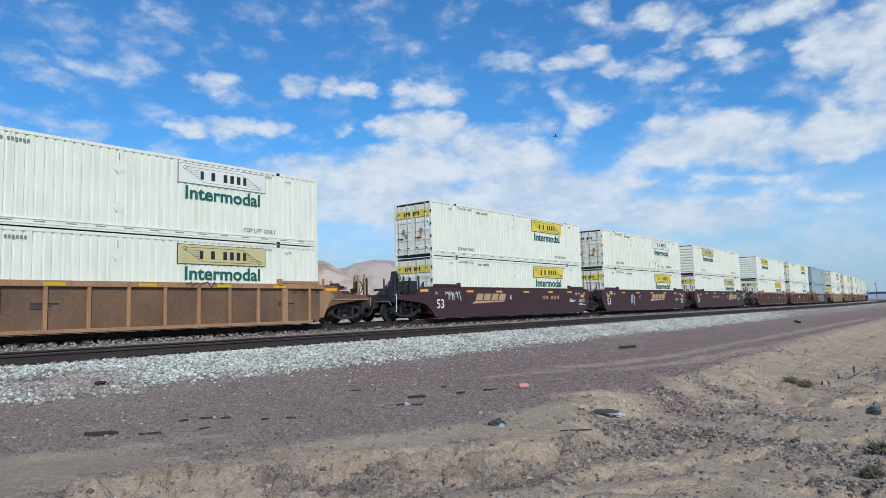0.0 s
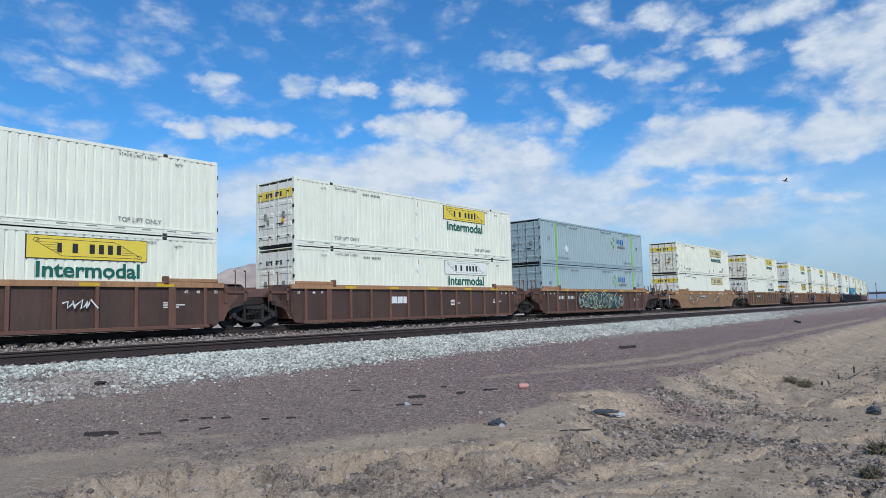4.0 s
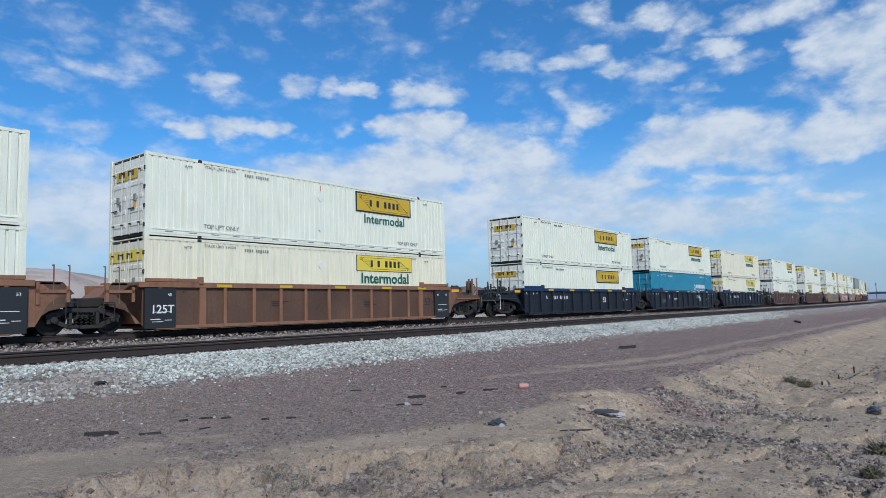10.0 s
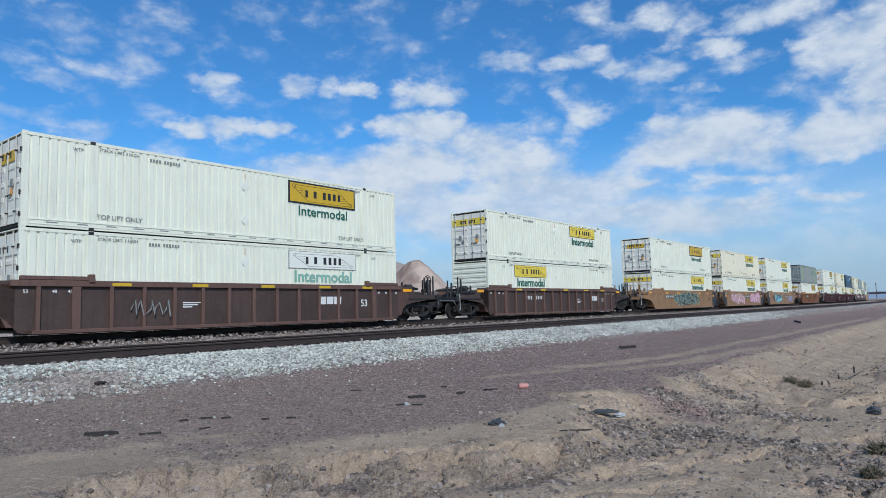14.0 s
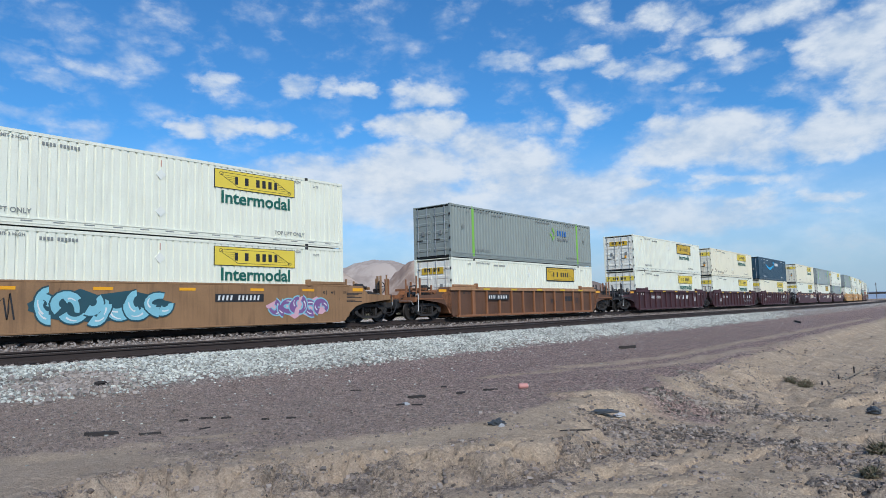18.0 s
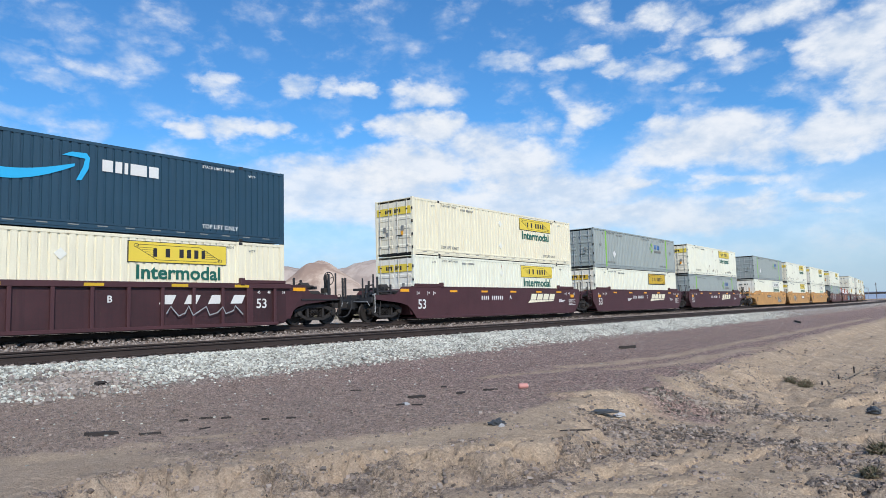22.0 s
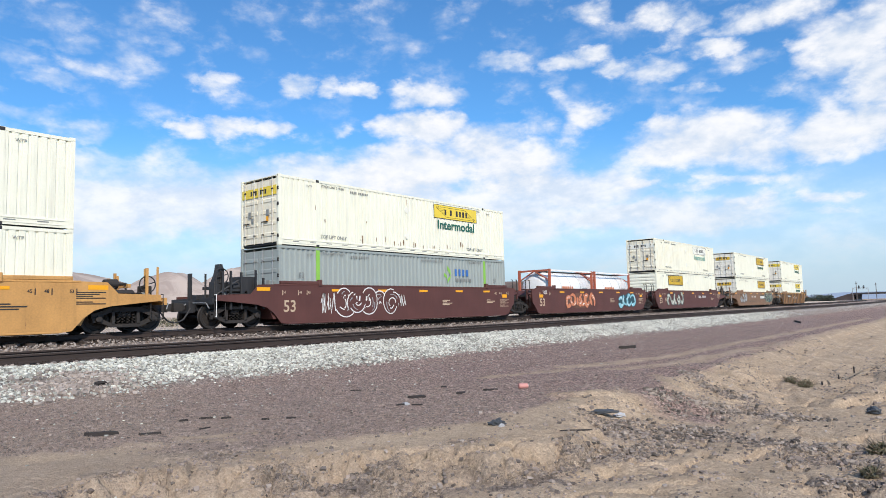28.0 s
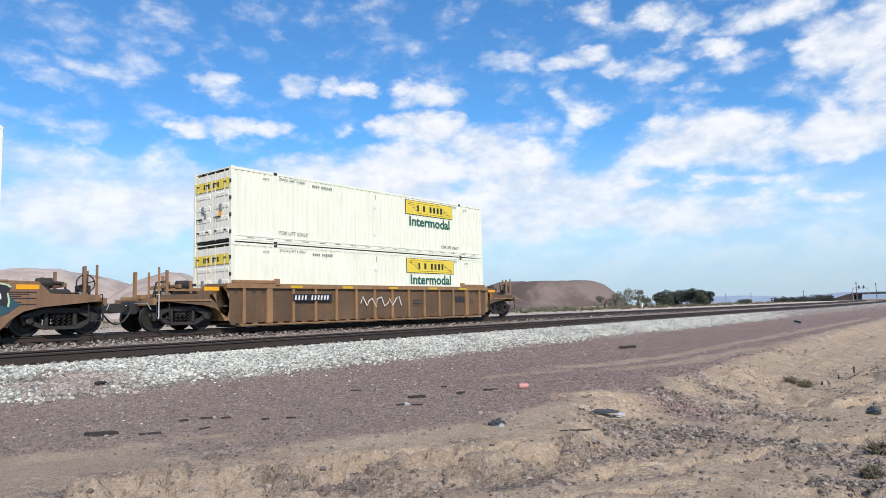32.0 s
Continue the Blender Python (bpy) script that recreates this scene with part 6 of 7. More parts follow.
def scribble(car, seed, x, w, h, colour, z=0.7):
    """A thin sprayed or chalked scrawl."""
    rnd = random.Random(seed)

    def make(bm):
        p = [(w * i / 14 + rnd.uniform(-0.09, 0.09), h * (0.5 + 0.5 * math.sin(i * 2.1 + rnd.uniform(-0.5, 0.5)))) for i in range(15)]
        up, lo = [], []
        for k, (a, b) in enumerate(p):
            (a0, b0), (a1, b1) = p[max(k - 1, 0)], p[min(k + 1, 14)]
            l = math.hypot(a1 - a0, b1 - b0) + 1e-6
            nx, nz = -(b1 - b0) / l * 0.024, (a1 - a0) / l * 0.024
            up.append((a + nx, b + nz)), lo.append((a - nx, b - nz))
        for y in (-0.003, 0.0):
            u, w2 = V(bm, [(a, y, b) for a, b in up]), V(bm, [(a, y, b) for a, b in lo])
            for k in range(14):
                bm.faces.new((w2[k], w2[k + 1], u[k + 1], u[k]))
    piece("scrawl", ("scr", seed), make, M[colour], car, (x, -SIDE - 0.012, z))


CARS = []


def well_car(paint, style, left, right, label, marks=(), chord=None, panel=None, ribs=13):
    """One unit of a double-stack car; the origin lies on the rails at its middle. left, right: ends with a coupler."""
    root = tagged(new("well_car"), label, "rail car", "cars of the train")
    p = M[paint]
    top = M[chord] if chord else p
    ribbed = style == "ribbed"
    y = -SIDE
    skin = 0.10 if ribbed else 0.0
    # ribbed sides use the sheet paint, with recess shade in its colour
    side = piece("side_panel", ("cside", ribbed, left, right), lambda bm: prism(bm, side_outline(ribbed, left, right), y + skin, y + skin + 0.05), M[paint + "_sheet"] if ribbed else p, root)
    piece("far_side_panel", ("cfar", left, right), lambda bm: prism(bm, side_outline(False, left, right), SIDE - 0.05, SIDE), p, root)
    piece("top_chord", ("tchord", ribbed), lambda bm: soften(box(bm, -WELL - 0.2, WELL + 0.2, y - 0.012, y + 0.13, Z1 - (0.17 if ribbed else 0.05), Z1 + 0.02), 0.012), top, root)
    piece("bottom_chord", "bchord", lambda bm: soften(box(bm, -WELL + 0.4, WELL - 0.4, y - 0.015, y + 0.14, Z0 - 0.02, Z0 + (0.10 if ribbed else 0.04)), 0.012), p, root)
    for x in (-1, 1):      # raised guides over the last two metres
        piece("end_guide", "eguide", lambda bm: soften(box(bm, -1.0, 1.0, -0.02, 0.18, 0, 0.13), 0.02), top, root, (x * (WELL - 1.05), y, Z1 + 0.02))
        piece("corner_lock", "clock", lambda bm: soften(box(bm, -0.09, 0.09, -0.05, 0.14, -0.05, 0.22), 0.02), M["black"] if chord == "navy_chord_paint" else p, root, (x * POST, y - 0.01, Z1))
    if ribbed:
        n = ribs
        for i in range(n):
            x = -WELL + 0.55 + (2 * WELL - 1.1) * i / (n - 1)
            heavy = i in (1, n - 2)
            if panel and heavy:
                x = math.copysign(5.95, x)
            piece("rib", ("rib", heavy), lambda bm: soften(box(bm, -0.06 if not heavy else -0.13, 0.06 if not heavy else 0.13, -0.10, 0.0, Z0 + 0.06, Z1 - 0.14), 0.012), p, root, (x, y + 0.098, 0))
    # the well
    piece("well_floor", "wfloor", lambda bm: box(bm, -7.9, 7.9, -SIDE + 0.1, SIDE - 0.1, Z0 + 0.02, Z0 + 0.1), p, root)
    # black beam added below the floor to darken the shaded gap there
    piece("underframe", "underframe", lambda bm: box(bm, -7.6, 7.6, -0.4, 0.4, Z0 - 0.06, Z0 + 0.02), M["black"], root)
    for x, free in ((-1, left), (1, right)):
        turn = Matrix.Rotation(0 if x < 0 else math.pi, 4, "Z")
        b = piece("end_bulkhead", "ebulk", lambda bm: prism_y(bm, [(-WELL - 0.25, Z0 + 0.2), (-WELL - 0.05, Z0 + 0.2), (-WELL - 0.05, Z1 - 0.1), (-WELL - 0.45, Z1 - 0.1), (-WELL - 0.9, 1.2), (-WELL - 0.6, 0.95)], -SIDE + 0.1, SIDE - 0.1), p, root, (0, 0, 0), "", turn)
        dark_end = paint in ("plum_car_paint", "wine_car_paint", "brown_plum_car_paint", "navy_car_paint", "dark_brown_car_paint")
        if free:
            piece("gear_frame", "gearframe", gear_frame, M["black"] if dark_end else p, root, (x * 10.0, 0, 0), "", turn)
            if "brake" in marks and x < 0:
                piece("brake_stand", "bstand", brake_stand, M["black"], root, (x * 10.1, 0, 0), "crowded black hand-brake stand", turn)
            piece("brake_cylinder", "bcyl", lambda bm: [lathe(bm, [(-0.35, 0.05), (-0.33, 0.15), (0.1, 0.17), (0.12, 0.06), (0.42, 0.05)], 14, "x"), soften(box(bm, -0.2, 0.0, -0.12, 0.12, -0.4, 0.1), 0.02)], M["iron"], root, (x * 9.6, -0.75, 1.62))
            piece("pipe_work", "pipework", pipe_work, M["black"], root, (x * 10.0, 0, 0), "", turn)
            piece("end_platform", "eplat", end_platform, M["black"] if dark_end else p, root, (0, 0, 0), "", turn)
            piece("draft_sill", "dsill", lambda bm: [box(bm, -11.2, -WELL - 0.4, -0.32, 0.32, 0.66, 1.0), soften(box(bm, -11.4, -11.15, -0.36, 0.36, 0.6, 1.06), 0.02)], M["black"], root, (0, 0, 0), "", turn)
            piece("coupler", "coupler", coupler, M["iron"], root, (-11.45 if x < 0 else 11.45, 0, 0.82), "", turn)
            for dy in (-1.25, -0.55):
                piece("stanchion", ("stan", dy), lambda bm: tube(bm, [(-10.85, dy, 1.0), (-10.85, dy, 2.2 if dy < -1 else 2.05)], 0.042), M["black"] if dark_end else p, root, (0, 0, 0), "", turn if x < 0 else Matrix.Scale(-1, 4, (1, 0, 0)) @ Matrix.Identity(4))
            piece("reservoir", "reserv", lambda bm: lathe(bm, [(-0.42, 0.04), (-0.4, 0.13), (-0.34, 0.16), (0.34, 0.16), (0.4, 0.13), (0.42, 0.04)], 14, "x"), M["iron"], root, (x * 9.75, -0.95, 1.27))
            piece("brake_pipe", "bpipe", lambda bm: tube(bm, [(-9.2, -1.2, 1.16), (-9.6, -1.22, 1.3), (-10.3, -1.22, 1.3), (-10.45, -1.2, 1.12), (-11.2, -0.5, 1.1)], 0.022, 5), M["iron"], root, (0, 0, 0), "", None if x < 0 else Matrix.Scale(-1, 4, (1, 0, 0)))
            piece("valve_box", "vbox", lambda bm: soften(box(bm, -0.14, 0.14, -0.1, 0.1, 0.0, 0.26), 0.02), M["stencil"], root, (x * 10.5, -1.05, 1.08))
            piece("uncoupling_lever", "ulever", lambda bm: tube(bm, [(-11.15, -1.3, 0.75), (-11.25, -1.25, 0.95), (-11.25, -0.2, 0.98), (-11.45, -0.1, 0.9)], 0.018, 5), M["zinc"], root, (0, 0, 0), "", None if x < 0 else Matrix.Scale(-1, 4, (1, 0, 0)))
            piece("grab_iron", "grab", lambda bm: tube(bm, [(-10.95, -1.38, 0.45), (-10.95, -1.45, 0.45), (-10.95, -1.45, 1.25), (-10.95, -1.3, 1.25)], 0.016), M["chalk"] if x < 0 else M["iron"], root, (0, 0, 0), "", None if x < 0 else Matrix.Scale(-1, 4, (1, 0, 0)))
            piece("step", "step", lambda bm: tube(bm, [(-11.0, -1.4, 0.95), (-11.0, -1.4, 0.42), (-10.55, -1.4, 0.42), (-10.55, -1.4, 0.95)], 0.018), M["iron"], root, (0, 0, 0), "", None if x < 0 else Matrix.Scale(-1, 4, (1, 0, 0)))
            piece("air_hose", "hose", lambda bm: tube(bm, [(-11.35, -0.35, 0.78), (-11.5, -0.38, 0.55), (-11.66, -0.4, 0.36), (-11.85, -0.4, 0.28), (-11.95, -0.38, 0.28)], 0.03, 6), M["black"], root, (0, 0, 0), "", None if x < 0 else Matrix.Scale(-1, 4, (1, 0, 0)))
            piece("yellow_plate", "yplate", lambda bm: box(bm, 0, 0.62, -0.006, 0, 0, 0.14), M["amber"], root, (-WELL - 1.1 if x < 0 else WELL + 0.4, y - 0.004 + (skin if ribbed else 0), Z1 - 0.26))
            if ("brake" in marks) == (x < 0):
                w = piece("hand_brake", "hbrake", lambda bm: [soften(box(bm, -0.2, 0.2, -0.12, 0.12, 1.1, 1.55), 0.02), rod(bm, (0, -0.1, 1.55), (0, -0.1, 1.9), 0.06)], M["iron"], root, (x * 10.55, -0.95, 0))
                piece("brake_wheel", "bwheel", brake_wheel, M["black"], w, (0, -0.2, 1.95 if "brake" in marks or dark_end else 1.6))
            else:
                piece("brake_gear", "bgear", lambda bm: [soften(box(bm, -0.35, 0.35, -0.3, 0.3, 1.15, 1.42), 0.03), rod(bm, (-0.3, -0.4, 1.45), (0.5, -0.4, 1.3), 0.05)], M["iron"], root, (x * 10.1, -0.45, 0))
        else:
            piece("hinge_arm", "harm", lambda bm: soften(box(bm, -BOGIE - 0.15, -WELL - 0.5, -0.5, 0.5, 0.86, 1.16), 0.03), M["iron"], root, (0, 0, 0), "", turn)
            for dx in (-0.25, 0.2):
                piece("ladder_rail", ("lad", dx), lambda bm: tube(bm, [(dx, 0, 0.95), (dx, 0, 2.15), (dx, 0.1, 2.15)], 0.024), M["iron"] if chord == "navy_chord_paint" or not ribbed else p, root, (x * 9.1, y + 0.12, 0))
            piece("bracket", "endbracket", lambda bm: [box(bm, -0.5, 0.45, -0.05, 0.05, 1.30, 1.40), box(bm, -0.5, -0.4, -0.05, 0.05, 0.95, 1.62), box(bm, 0.35, 0.45, -0.05, 0.05, 1.0, 1.5), box(bm, -0.5, 0.2, 0.0, 0.35, 1.56, 1.62)], p if paint != "navy_car_paint" else M["black"], root, (x * 8.85, y + 0.1, 0))
            piece("grab_rail", "grabrail", lambda bm: tube(bm, [(-0.12, 0, 0.5), (-0.12, 0, 1.0), (0.22, 0, 1.0), (0.22, 0, 0.5), (-0.12, 0, 0.5)], 0.016, 5), M["iron"], root, (x * 9.3, y + 0.02, 0))
            piece("step_bar", "rung", lambda bm: [rod(bm, (-0.25, 0, z), (0.2, 0, z), 0.014, 5) for z in (1.15, 1.4)], M["iron"], root, (x * 9.1, y + 0.12, 0))
            piece("stay", "stay", lambda bm: [rod(bm, (0, 0, 1.2), (0.25, 0.1, 1.62), 0.05, 6), box(bm, -0.3, 0.35, -0.1, 0.25, 1.16, 1.26)], p if ribbed else M["iron"], root, (x * 9.0, y + 0.35, 0))
    bogie_parts(root, -BOGIE)
    if right:
        bogie_parts(root, BOGIE)
    # marks on the side
    yy = y - 0.006
    face = y + skin - 0.004
    for k, x in enumerate((-5.4, -2.6, 0.3, 3.2, 5.7)):
        piece("yellow_reflector", "refl", lambda bm: box(bm, 0, 0.62, -0.004, 0, 0, 0.10), M["amber"] if not ribbed else M["gold"], root, (x, y - 0.013 if ribbed else yy, Z1 - (0.14 if ribbed else 0.27)))
    ink = M["buff"] if paint == "brown_plum_car_paint" else M["chalk"] if paint in ("plum_car_paint", "wine_car_paint", "navy_car_paint", "rust_brown_car_paint", "dark_brown_car_paint") else M["ink"]
    for word, x in (("53", -7.95), ("48", -7.15), ("45", -6.7), ("45", 6.78), ("48", 7.24), ("53", 7.95)):
        m = part("load_mark", letters(word, 0.10, ink, 0.02), root, (x, face if ribbed else yy, Z1 - 0.36 if ribbed else 1.3))
        if not ribbed:
            piece("mark_bar", "markbar", lambda bm: box(bm, 0, 0.03, -0.003, 0, -0.07, 0.13), ink, m, (-0.06 if x < 0 else 0.2, 0, 0))
    if not ribbed:
        for x, free in ((-1, left), (1, right)):
            if not free:
                piece("yellow_plate", "yplate2", lambda bm: box(bm, 0, 0.46, -0.006, 0, 0, 0.19), M["amber"], root, (-7.98 if x < 0 else 7.55, yy, 1.09))
        piece("text_mark", "tbend", lambda bm: [box(bm, 0, 0.9 - 0.2 * (j % 3), -0.003, 0, -0.06 * j, -0.06 * j + 0.03) for j in range(7) if j != 4], ink, root, (7.3 if not right else 8.15, yy, 0.95 if not right else 1.3))
    for k, x in enumerate((-2.9, 2.1, 6.0)):
        if any(m != "brake" and m[1] - 1.0 < x < m[1] + (m[3] if m[0] in ("graffiti", "scrawl") else 2.9 if m[0] in ("gold", "wide", "number", "plate") else 1.0) for m in marks):
            continue
        piece("text_mark", ("tb", k), lambda bm: [box(bm, 0, 0.8 - 0.22 * ((j + k) % 3), -0.003, 0, -0.075 * j, -0.075 * j + 0.04) for j in range(3 + k % 2)], ink, root, (x, face, 0.95))
    for mark in marks:
        if mark == "brake":
            continue
        what, x = mark[0], mark[1]
        if ribbed and not (panel and what == "53") and what in ("53", "owner", "letter", "125-T"):     # keep clear of the ribs
            gap, half = (2 * WELL - 1.1) / (ribs - 1), {"53": 0.25, "owner": 0.5, "letter": 0.1, "125-T": 0.4}[what]
            x = -WELL + 0.55 + gap * (round((x + half + WELL - 0.55) / gap - 0.5) + 0.5) - half
        if what == "53":
            part("lettering", letters("53", 0.46 if len(mark) < 3 else mark[2], ink, 0.02), root, (x, face, 0.57 if not ribbed else 0.74), "length figures")
        elif what == "125T":
            part("lettering", letters("125T", 0.28 if ribbed else 0.19, M["chalk"], 0.02), root, (x, y - 0.024, 0.62 if ribbed else 1.34))
        elif what == "125-T":
            part("lettering", letters("125-T", 0.26, M["stencil"], 0.02), root, (x, face - 0.01, 0.62))
        elif what == "gold":       # gold or white railway mark
            m = piece("railway_mark", "rmark", lambda bm: blocks(bm, [0.62] * 4, 0.36, 0.12, 0.16), M["tanmark"] if paint == "plum_car_paint" else M["cream"], root, (x, face, 0.96), "slanted blocks above a wedge")
            piece("wedge", "rwedge", lambda bm: prism(bm, [(-0.3, -0.19), (2.75, -0.09), (2.85, -0.03), (-0.05, -0.03)], -0.003, 0), M["tanmark"] if paint == "plum_car_paint" else M["cream"], m)
        elif what == "wide":
            piece("railway_mark", "rmark2", lambda bm: blocks(bm, [0.48] * 4, 0.32, 0.45, 0.16), M["chalk"], root, (x, face, 0.92), "four slanted white blocks")
        elif what == "owner" and not ribbed:
            m = piece("owner_plate", "oplate", lambda bm: box(bm, 0, 2.4, -0.004, 0, 0, 0.46), M["ink"], root, (x, y - 0.008, 0.78), "black plate with three white blocks")
            piece("owner_mark", "omark2", lambda bm: blocks(bm, [0.62, 0.62, 0.66], 0.3, 0.07, 0.06), M["chalk"], m, (0.12, -0.005, 0.08))
        elif what == "owner":
            piece("owner_mark", "omark", lambda bm: blocks(bm, [0.36, 0.36, 0.4], 0.32, 0.05, 0.03), M["chalk"] if ink is M["chalk"] else M["ink"], root, (x, face, 0.85), "three plain blocks")
        elif what == "plate":
            m = piece("number_plate", "nplate", lambda bm: box(bm, 0, 2.1, -0.004, 0, 0, 0.3), M["ink"], root, (x, y - 0.008, 0.98), "black plate with white bars")
            piece("number_mark", "nbars", lambda bm: blocks(bm, [0.08] * 4 + [-0.08] + [0.08] * 6, 0.18, 0.09, 0.03), M["chalk"], m, (0.1, -0.005, 0.06))
        elif what == "number":
            piece("number_mark", "nbars2", lambda bm: blocks(bm, [0.085] * 4 + [-0.12] + [0.085] * 6, 0.22, 0.11, 0.02), M["tanmark"] if paint == "plum_car_paint" else M["chalk"], root, (x, face, 0.98))
        elif what == "letter":
            part("lettering", letters(mark[2], 0.22, ink, 0.02), root, (x, face, 1.0))
        elif what == "graffiti":
            graffiti(root, mark[2], x, mark[3], mark[4], mark[5], mark[6])
        elif what == "scrawl":
            scribble(root, mark[2], x, mark[3], mark[4], mark[5], mark[6] if len(mark) > 6 else 0.6)
        elif what == "chain":
            piece("chain", "chain", lambda bm: tube(bm, [(-0.7, 0, 1.38), (-0.35, -0.03, 1.05), (0.0, -0.04, 0.86), (0.3, -0.03, 1.05), (0.62, 0, 1.38)], 0.028), M["black"], root, (x, y - 0.02, 0))
    if panel == "black":      # ends painted black as far as the slanted edge
        for x, free in ((-1, left), (1, right)):
            if not free:
                shape = [(WELL - 0.75, Z0 + 0.01), (WELL - 0.28, Z0 + 0.01), (WELL + 0.06, Z0 + 0.07), (WELL + 0.67, Z0 + 0.73), (WELL + 0.73, Z1 - 0.05), (WELL - 0.55, Z1 - 0.06)]
                piece("black_end_panel", ("bend", x), lambda bm: prism(bm, shape if x > 0 else [(-a, z) for a, z in shape[::-1]], y - 0.008, y + 0.02), M["ink"], root, (0, 0, 0), "black painted end panel")
    if panel == "ends":
        for x in (-1, 1):
            b = piece("black_end_panel", "bpanel", lambda bm: box(bm, -0.55, 0.55, -0.012, 0.1, Z0 + 0.02, Z1 - 0.2), M["ink"], root, (x * (WELL - 0.55), y - 0.005, 0), "black painted end panel")
            piece("panel_mark", "bpmark", lambda bm: [box(bm, -0.3, 0.35, -0.016, -0.012, 0.75, 0.77), box(bm, -0.35, 0.0, -0.016, -0.012, 0.5, 0.53), box(bm, -0.3, 0.1, -0.016, -0.012, 0.42, 0.44), box(bm, 0.15, 0.4, -0.016, -0.012, 0.47, 0.49)], M["chalk"], b, (0, 0, 0 if x > 0 else -0.1))
            part("lettering", letters("48", 0.1, M["chalk"], 0.01), b, (-0.42 if x > 0 else 0.25, -0.014, 1.2))
            if x > 0:
                part("lettering", letters("53", 0.1, M["chalk"], 0.01), b, (0.25, -0.014, 1.2))
    CARS.append(root)
    return root


def gear_frame(bm):
    """Upright flat bars, a cross beam and brackets over the end platform."""
    for x, y, h in ((-0.55, -1.22, 2.1), (0.35, -1.2, 1.75), (-0.2, -0.3, 1.95), (0.5, 0.6, 1.8), (-0.6, 0.9, 2.15), (-0.5, 1.2, 2.15)):
        box(bm, x - 0.045, x + 0.045, y - 0.03, y + 0.03, 1.05, h)
    box(bm, -0.6, 0.6, -1.24, -1.16, 1.38, 1.46)
    box(bm, -0.1, 0.0, -1.2, 0.9, 1.5, 1.62)
    box(bm, 0.3, 1.1, -1.1, -0.5, 1.3, 1.45)


def brake_stand(bm):
    """The crowded hand-brake stand: column, gear housing, levers and a tall equipment box."""
    soften(box(bm, -0.75, -0.35, -1.15, -0.75, 1.05, 1.75), 0.03)
    prism(bm, [(-0.7, 1.75), (-0.4, 1.75), (-0.3, 2.15), (-0.38, 2.4), (-0.52, 2.4), (-0.55, 2.1)], -1.1, -0.8)
    soften(box(bm, 0.35, 1.0, -1.15, -0.4, 1.35, 1.95), 0.05)
    soften(box(bm, 0.6, 1.15, -1.25, -0.8, 1.1, 1.4), 0.03)
    lathe_rows = [(0.2, 0.05), (0.22, 0.2), (0.7, 0.22), (0.75, 0.1)]
    ring = bmesh.new()
    lathe(ring, lathe_rows, 12, "x")
    bmesh.ops.translate(ring, verts=ring.verts, vec=(-0.35, -0.95, 1.55))
    me = bpy.data.meshes.new("tmp")
    ring.to_mesh(me)
    ring.free()
    bm.from_mesh(me)
    bpy.data.meshes.remove(me)
    for x, h in ((-0.15, 2.15), (0.3, 2.1), (0.95, 2.2), (1.3, 1.9)):
        box(bm, x - 0.035, x + 0.035, -1.32, -1.25, 0.7, h)
    for z in (0.75, 1.0, 1.3):
        rod(bm, (-0.15, -1.28, z), (0.3, -1.28, z), 0.02, 5)
    rod(bm, (-0.8, -1.2, 1.2), (0.2, -1.25, 1.8), 0.035, 6)


def pipe_work(bm):
    """Air pipes, valves and rigging on the end platform."""
    tube(bm, [(-0.9, -1.1, 1.12), (-0.5, -1.1, 1.2), (-0.3, -1.0, 1.5), (0.1, -0.9, 1.55), (0.4, -1.0, 1.3), (0.9, -1.05, 1.25)], 0.03, 6)
    tube(bm, [(-0.8, -0.7, 1.1), (-0.6, -0.6, 1.7), (-0.2, -0.6, 1.75), (0.0, -0.6, 1.2)], 0.035, 6)
    tube(bm, [(0.2, -0.4, 1.1), (0.25, -0.4, 1.6), (0.6, -0.5, 1.62), (0.7, -0.6, 1.2)], 0.028, 6)
    for x, y, z in ((-0.3, -1.05, 1.2), (0.1, -0.95, 1.3), (0.55, -1.05, 1.12), (-0.65, -0.9, 1.3)):
        lathe_at = bmesh.ops.create_icosphere(bm, subdivisions=1, radius=0.11)
        bmesh.ops.translate(bm, verts=lathe_at["verts"], vec=(x, y, z))


def end_platform(bm):
    box(bm, -11.1, -WELL - 0.8, -SIDE + 0.06, SIDE - 0.06, 1.02, 1.08)
    box(bm, -11.12, -11.0, -SIDE + 0.03, SIDE - 0.03, 0.9, 1.14)
    prism_y(bm, [(-9.6, 1.08), (-8.8, 1.08), (-8.8, 1.5), (-9.2, 1.4)], -1.0, 1.0)
    for y in (-0.9, -0.2, 0.5):
        box(bm, -10.6, -9.8, y, y + 0.3, 1.08, 1.3)


def coupler(bm):
    soften(box(bm, -0.05, 0.3, -0.09, 0.09, -0.1, 0.1), 0.02)
    prism(bm, [(-0.42, -0.17), (-0.05, -0.14), (-0.05, 0.14), (-0.42, 0.17)], -0.16, 0.05)
    soften(box(bm, -0.5, -0.3, 0.02, 0.17, -0.14, 0.14), 0.03)


